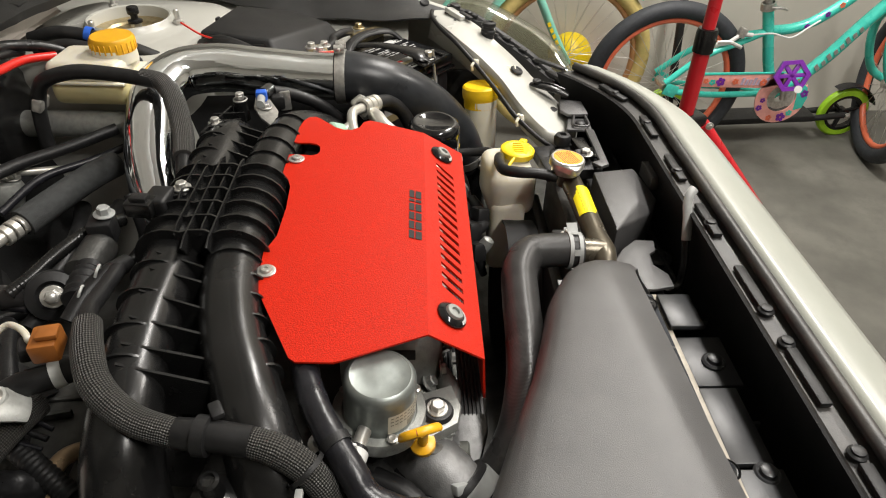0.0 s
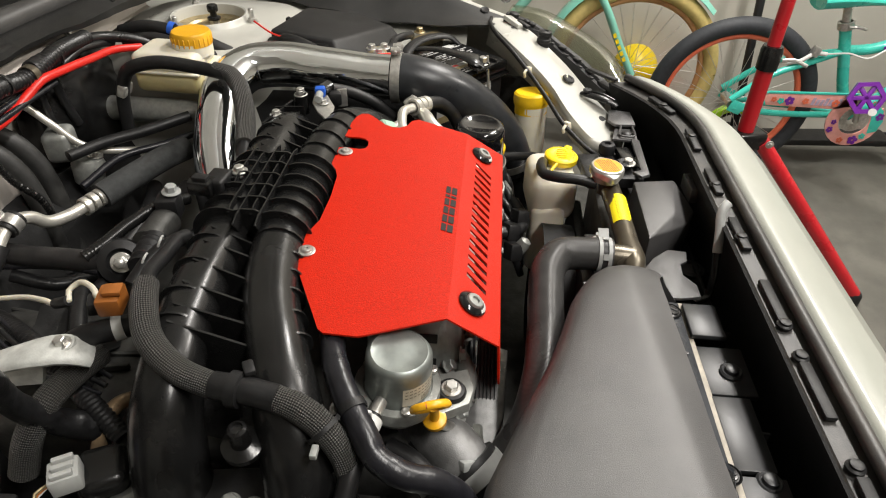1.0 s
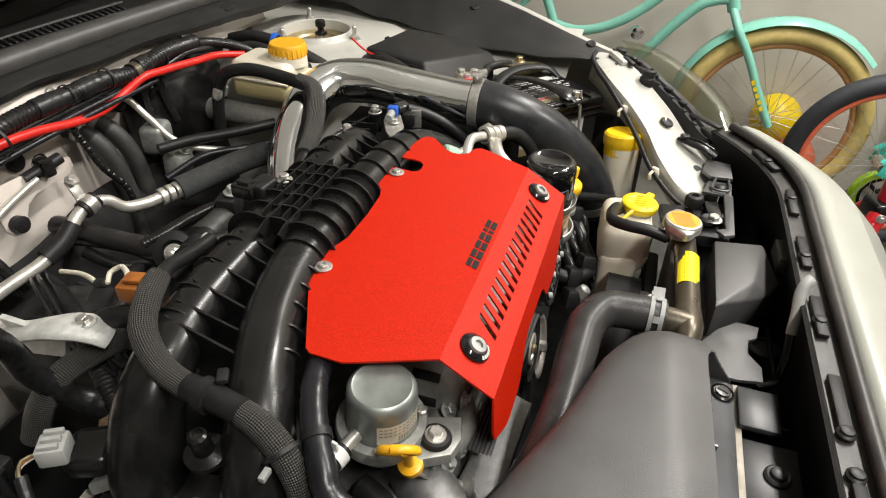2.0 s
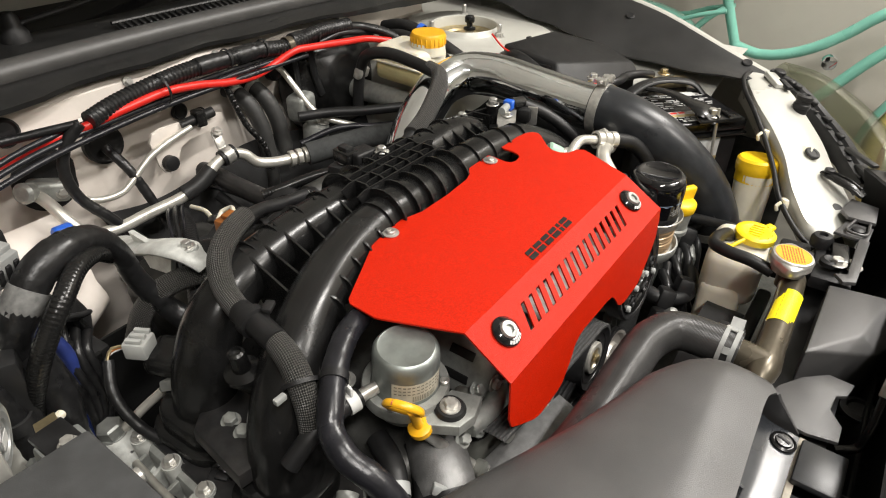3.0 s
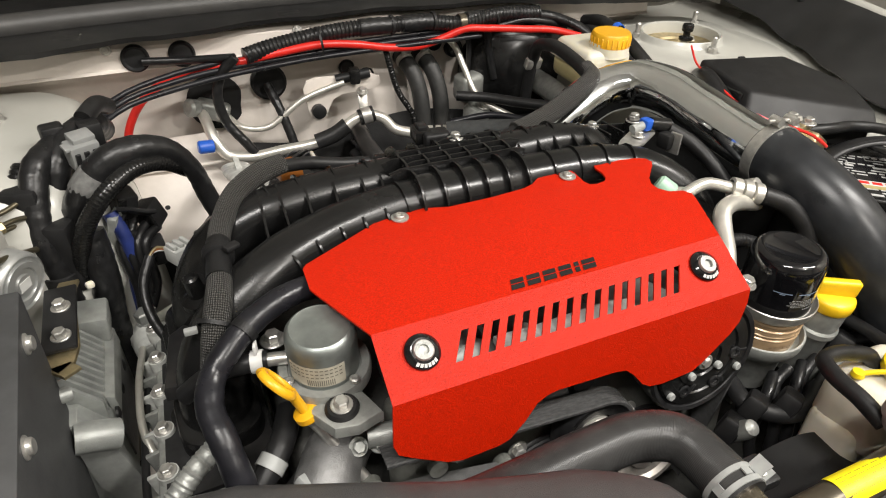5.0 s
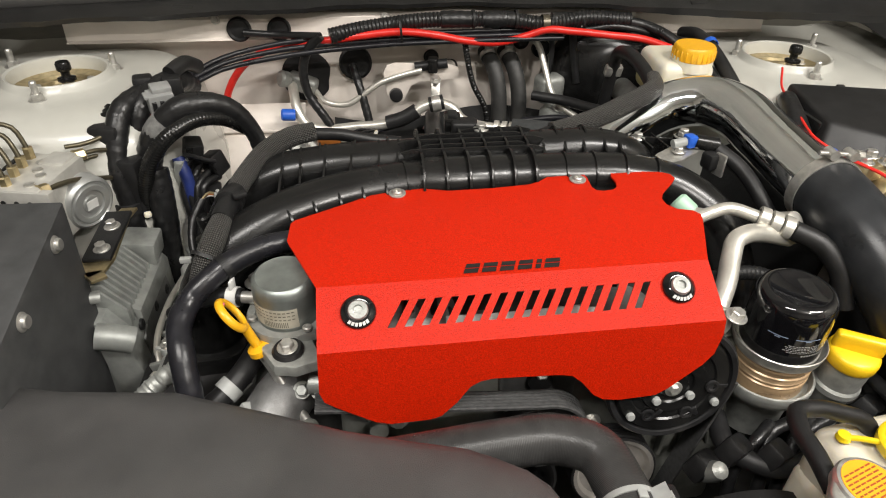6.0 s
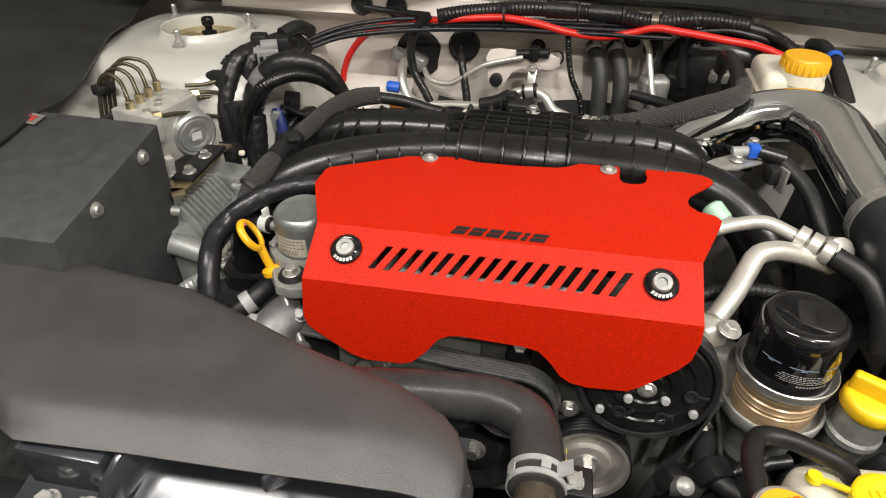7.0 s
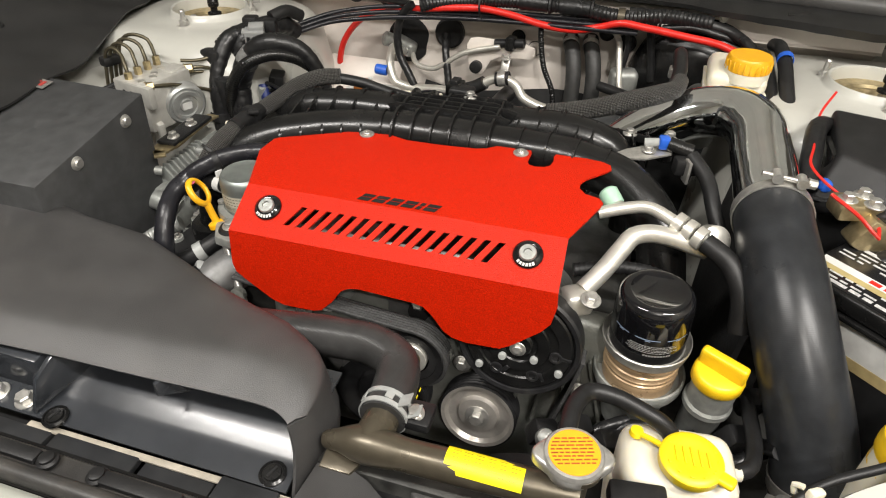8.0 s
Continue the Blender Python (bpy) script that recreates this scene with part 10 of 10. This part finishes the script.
for k, (y, z, m, r) in enumerate(((-1.075, 0.347, PURPLE, 0.017), (-1.045, 0.345, TURQ, 0.012), (-1.02, 0.35, CORAL, 0.010), (-1.345, 0.208, PURPLE, 0.018), (-1.372, 0.225, TURQ, 0.012), (-1.405, 0.302, PURPLE, 0.015), (-1.25, 0.245, PURPLE, 0.012), (-1.255, 0.275, PURPLE, 0.010), (-1.30, 0.205, CORAL, 0.012), (-1.235, 0.345, CORAL, 0.014), (-1.13, 0.348, CORAL, 0.012))):
    bm = bmesh.new()
    for q in range(5):
        g = 2 * math.pi * q / 5 + k
        lathe([(r * 0.42, 0), (r * 0.42, 0.001), (0, 0.001)], (gx - 0.0062, y + r * 0.6 * math.cos(g), z + r * 0.6 * math.sin(g)), (-1, 0, 0), 9, bm)
    part("flower", bm, m, guard_, smooth=0)
bm = bmesh.new()
for k in range(7):
    bars([(0.0, 0.0, 0.011, 0.022 + 0.006 * (k % 3 == 0), 0.005)], Matrix(((0, 0, -1, gx - 0.0042), (-1, 0, 0, -1.15 - 0.015 * k), (0, 1, 0, 0.334), (0, 0, 0, 1))), 0.001, bm)
part("guard_mark", bm, mat("lilac_print", (0.42, 0.34, 0.44), 0.5), guard_, "plain lilac bars", smooth=0)
part("chainring", lathe([(0.02, 0), (0.046, 0), (0.046, 0.003), (0.02, 0.003)], (KX - 0.066, -1.325, 0.282), (-1, 0, 0), 28), STEEL, kb)
part("crank", tube([(KX - 0.085, -1.325, 0.282), (KX - 0.10, -1.30, 0.385)], 0.010, 0.03, 12), STEEL, kb)
pm = aim((KX - 0.13, -1.298, 0.392), (-1, 0.35, 0.35), 12)
bm = bmesh.new()
for k in range(6):
    g0, g1 = math.pi * k / 3, math.pi * (k + 1) / 3
    prism([(0.060 * math.cos(g0), 0.060 * math.sin(g0)), (0.060 * math.cos(g1), 0.060 * math.sin(g1)), (0.044 * math.cos(g1), 0.044 * math.sin(g1)), (0.044 * math.cos(g0), 0.044 * math.sin(g0))], 0.026, pm, bm=bm)
pd = part("pedal", bm, PURPLE, kb, "purple plastic pedal", smooth=0)
for a in (0, 60, 120):
    part("pedal_rib", prism([(-0.05, -0.007), (0.05, -0.007), (0.05, 0.007), (-0.05, 0.007)], 0.018, pm @ pose(0, 0, 0.004, 0, 0, a), 0.002), PURPLE, pd)
part("pedal_reflector", lathe([(0.013, 0), (0.013, 0.003), (0, 0.003)], pm @ V(0.02, -0.048, 0.025), (-1, 0.35, 0.35), 16), INK_W, pd)
part("brake_arm", tube([(KX - 0.04, -1.04, 0.470), (KX - 0.05, -1.075, 0.480), (KX - 0.05, -1.115, 0.508), (KX - 0.04, -1.16, 0.505)], 0.0075, 0.01, 10), INK_W, kb, "white brake arm")
part("brake_cable", tube([(KX - 0.04, -1.16, 0.505), (KX - 0.045, -1.23, 0.512), (KX - 0.045, -1.30, 0.498), (KX - 0.03, -1.36, 0.528), (KX - 0.022, -1.40, 0.552)], 0.0032, 0.012, 8), INK_W, kb, "white brake cable")
part("brake_caliper", rbox((KX - 0.045, -1.118, 0.515), (0.03, 0.024, 0.034), (20, 0, 0), 0.005), STEEL, kb)
bm = bmesh.new()
for k in range(8):
    bars([(0.0, 0.0, 0.014, 0.016 + 0.008 * (k in (0, 2, 5)), 0.004)], Matrix(((0, 0, -1, KX - 0.0235), (-0.62, 0.78, 0, -1.455 - 0.0155 * k), (0.78, 0.62, 0, 0.365 + 0.0205 * k), (0, 0, 0, 1))), 0.002, bm)
part("frame_mark", bm, STEEL, kb, "plain silver mark on the frame", smooth=0)
for y, z, m in ((-1.42, 0.573, PURPLE), (-1.46, 0.605, CORAL), (-1.36, 0.53, PURPLE), (-1.385, 0.302, PURPLE), (-1.405, 0.325, CORAL), (-1.68, 0.44, CORAL), (-1.67, 0.49, PURPLE), (-1.10, 0.279, CORAL), (-1.13, 0.279, PURPLE)):
    bm = bmesh.new()
    for q in range(5):
        g = 2 * math.pi * q / 5
        lathe([(0.0045, 0), (0.0045, 0.001), (0, 0.001)], (KX - (0.074 if 1.6 < -y else 0.042 if z < 0.29 else 0.0205), y + 0.006 * math.cos(g), z + 0.006 * math.sin(g)), (-1, 0, 0), 8, bm)
    part("frame_flower", bm, m, kb, smooth=0)

CX = 1.84
cb = root("cruiser_bicycle", (CX, 0.0, 0), "mint green cruiser bicycle with cream tyres", "bicycle")
HY, RY = -0.55, 0.60
wheel(cb, (CX, HY, 0.335), 0.335, 0.030, CREAM, RIM_TAN, 30)
wheel(cb, (CX, RY, 0.335), 0.335, 0.030, CREAM, RIM_TAN, 30)
for s in (-1, 1):
    bar(cb, [(CX + s * 0.06, HY, 0.335), (CX + s * 0.06, -0.49, 0.44), (CX + s * 0.055, -0.42, 0.575), (CX + s * 0.04, -0.365, 0.66), (CX, -0.335, 0.72)], 0.014, MINT, "fork")
    bar(cb, [(CX + s * 0.055, RY, 0.335), (CX + s * 0.03, 0.34, 0.30), (CX, 0.12, 0.29)], 0.011, MINT, "chain_stay")
    bar(cb, [(CX + s * 0.055, RY, 0.345), (CX + s * 0.045, 0.47, 0.53), (CX + s * 0.03, 0.36, 0.68), (CX, 0.31, 0.72)], 0.010, MINT, "seat_stay")
bar(cb, [(CX, -0.345, 0.70), (CX, -0.30, 0.83)], 0.022, MINT, "head_tube")
bar(cb, [(CX, -0.30, 0.82), (CX, -0.22, 0.80), (CX, -0.144, 0.764), (CX, -0.064, 0.692), (CX, 0.016, 0.633), (CX, 0.092, 0.598), (CX, 0.178, 0.582), (CX, 0.262, 0.60)], 0.0175, MINT, "top_tube")
bar(cb, [(CX, -0.335, 0.74), (CX, -0.25, 0.72), (CX, -0.18, 0.655), (CX, -0.07, 0.515), (CX, 0.03, 0.385), (CX, 0.12, 0.29)], 0.0185, MINT, "down_tube")
bar(cb, [(CX, 0.12, 0.29), (CX, 0.19, 0.44), (CX, 0.262, 0.61), (CX, 0.318, 0.745)], 0.0165, MINT, "seat_tube")
for s in (-1, 1):
    bar(cb, [(CX + s * 0.05, 0.30, 0.715), (CX + s * 0.06, 0.39, 0.69), (CX + s * 0.06, 0.45, 0.665), (CX + s * 0.06, 0.75, 0.70)], 0.008, MINT, "rack_rail")
for cy, a0, a1 in ((HY, 5, 138), (RY, 20, 160)):
    rows = []
    for k in range(17):
        a = radians(a0 + (a1 - a0) * k / 16)
        rows.append([V(CX + x, cy + 0.362 * math.cos(a) * q, 0.335 + 0.362 * math.sin(a) * q) for x, q in ((-0.038, 0.955), (-0.02, 1.0), (0.02, 1.0), (0.038, 0.955))])
    part("mudguard", grid(rows, thick=0.002), MINT, cb, smooth=60)
part("seat_post", tube([(CX, 0.318, 0.74), (CX, 0.34, 0.83)], 0.013, 0.03, 12), STEEL, cb)
part("saddle", tube([(CX, 0.44, 0.87, 1.4), (CX, 0.35, 0.87, 1.4), (CX, 0.22, 0.86, 0.6)], 0.07, 0.02, 16, flat=0.5), RIM_TAN, cb)
part("lamp", lathe([(0.0, 0.03), (0.022, 0.026), (0.026, 0.012), (0.024, 0.0), (0.012, -0.012), (0, -0.012)], (CX - 0.03, -0.042, 0.607), (-1, -0.2, 0), 24), CHROME, cb, "small chrome bell")
bm = bmesh.new()
for k in range(5):
    bars([(0, 0, 0.016, 0.012, 0.002)], Matrix(((0, 0, -1, CX - 0.075), (-0.45, 0.89, 0, -0.46 - 0.012 * k), (-0.89, -0.45, 0, 0.50 - 0.022 * k), (0, 0, 0, 1))), 0.002, bm)
part("fork_mark", bm, YELLOW, cb, "plain yellow mark on the fork", smooth=0)

tb = root("toy_ball", (1.99, -0.66, 0.0), "yellow and pink toy on the floor behind the wheels", "toy")
bm = lathe([(0, -0.13)] + [(0.13 * math.cos(radians(a)), 0.13 * math.sin(radians(a))) for a in range(-75, 76, 15)] + [(0, 0.13)], (1.98, -0.66, 0.125), (0.2, 0.3, 1), 24)
part("body", bm, CORAL, tb)
bm = lathe([(0, -0.09)] + [(0.09 * math.cos(radians(a)), 0.09 * math.sin(radians(a))) for a in range(-75, 76, 15)] + [(0, 0.09)], (1.97, -0.60, 0.30), (0.2, 0.3, 1), 20)
part("cap", bm, YELLOW, tb, "yellow top")

SX = 1.84
sk = root("kick_scooter", (SX, -1.4, 0), "black kick scooter with lime wheels", "scooter")
for y in (-1.77, -1.0):
    a = (1, 0, 0)
    wl = part("wheel", lathe([(0.078, -0.014), (0.098, -0.014), (0.106, -0.006), (0.106, 0.006), (0.098, 0.014), (0.078, 0.014)], (SX, y, 0.106), a, 44), LIME, sk, "lime rubber tyre")
    part("rim", lathe([(0.080, -0.012), (0.066, -0.013), (0.066, 0.013), (0.080, 0.012)], (SX, y, 0.106), a, 40), BLACK_PL, wl)
    part("hub", lathe([(0.0, -0.021), (0.02, -0.02), (0.02, 0.02), (0, 0.021)], (SX, y, 0.106), a, 20), BLACK_PL, wl)
    for k in range(3):
        g = radians(40 + 120 * k)
        part("spoke", tube([V(SX, y, 0.106), V(SX, y + 0.072 * math.cos(g), 0.106 + 0.072 * math.sin(g))], 0.011, 0.05, 8, flat=0.7), BLACK_PL, wl)
part("deck", rbox((SX, -1.38, 0.088), (0.11, 0.50, 0.028), (-2.5, 0, 0), 0.008), BLACK_MT, sk)
for s in (-1, 1):
    part("fork_arm", tube([(SX + s * 0.03, -1.77, 0.106), (SX + s * 0.034, -1.68, 0.098), (SX + s * 0.034, -1.58, 0.088)], 0.013, 0.02, 10), BLACK_MT, sk)
    part("axle_bolt", hexbolt((SX + s * 0.04, -1.77, 0.106), (s, 0, 0), 0.008, 0.006), STEEL, sk, smooth=30)
part("guard", grid([[V(SX + x, -1.77 + 0.122 * math.cos(radians(g)), 0.106 + 0.122 * math.sin(radians(g))) for x in (-0.024, 0, 0.024)] for g in range(60, 166, 10)], thick=0.004), BLACK_MT, sk, smooth=60)
part("stem", tube([(SX, -1.02, 0.10), (SX + 0.05, -1.0, 0.5), (SX + 0.1, -0.98, 0.95)], 0.016, 0.05, 12), BLACK_MT, sk)

rp = root("repair_stand", (1.0, -0.708, 0), "red folding bicycle repair stand with black collar", "repair stand")
part("upper_pole", tube([(1.0, -0.708, 0.68), (1.0, -0.708, 1.6)], 0.0165, 0.3, 24), STAND_RED, rp)
part("lower_pole", tube([(1.0, -0.708, 0.50), (1.0, -0.708, 0.70)], 0.021, 0.1, 24), STAND_RED, rp)
part("collar", lathe([(0.021, -0.03), (0.026, -0.028), (0.027, 0.02), (0.024, 0.032), (0.0165, 0.033)], (1.0, -0.708, 0.70), n=28), BLACK_PL, rp)
part("quick_lever", tube([(0.985, -0.735, 0.70), (0.975, -0.76, 0.705), (0.965, -0.79, 0.695)], 0.005, 0.01, 8), STEEL, rp)
part("hub", rbox((1.0, -0.715, 0.475), (0.07, 0.09, 0.05), (0, 0, 15), 0.010, 3), BLACK_PL, rp)
for s, (dx, dy) in enumerate(((-0.1, -0.42), (-0.32, 0.22), (0.36, 0.14))):
    part("leg", tube([(1.0 + dx * 0.1, -0.715 + dy * 0.1, 0.47), (1.0 + dx, -0.715 + dy, 0.03)], 0.021, 0.2, 16), STAND_RED, rp)
    part("foot", lathe([(0.026, 0), (0.026, 0.03), (0.02, 0.04), (0, 0.04)], (1.0 + dx, -0.715 + dy, 0.0), n=18), BLACK_MT, rp)
    part("hub_bolt", hexbolt((1.0 + dx * 0.12 - 0.03, -0.715 + dy * 0.12, 0.48), (-1, 0, 0), 0.007, 0.006), STEEL, rp, smooth=30)
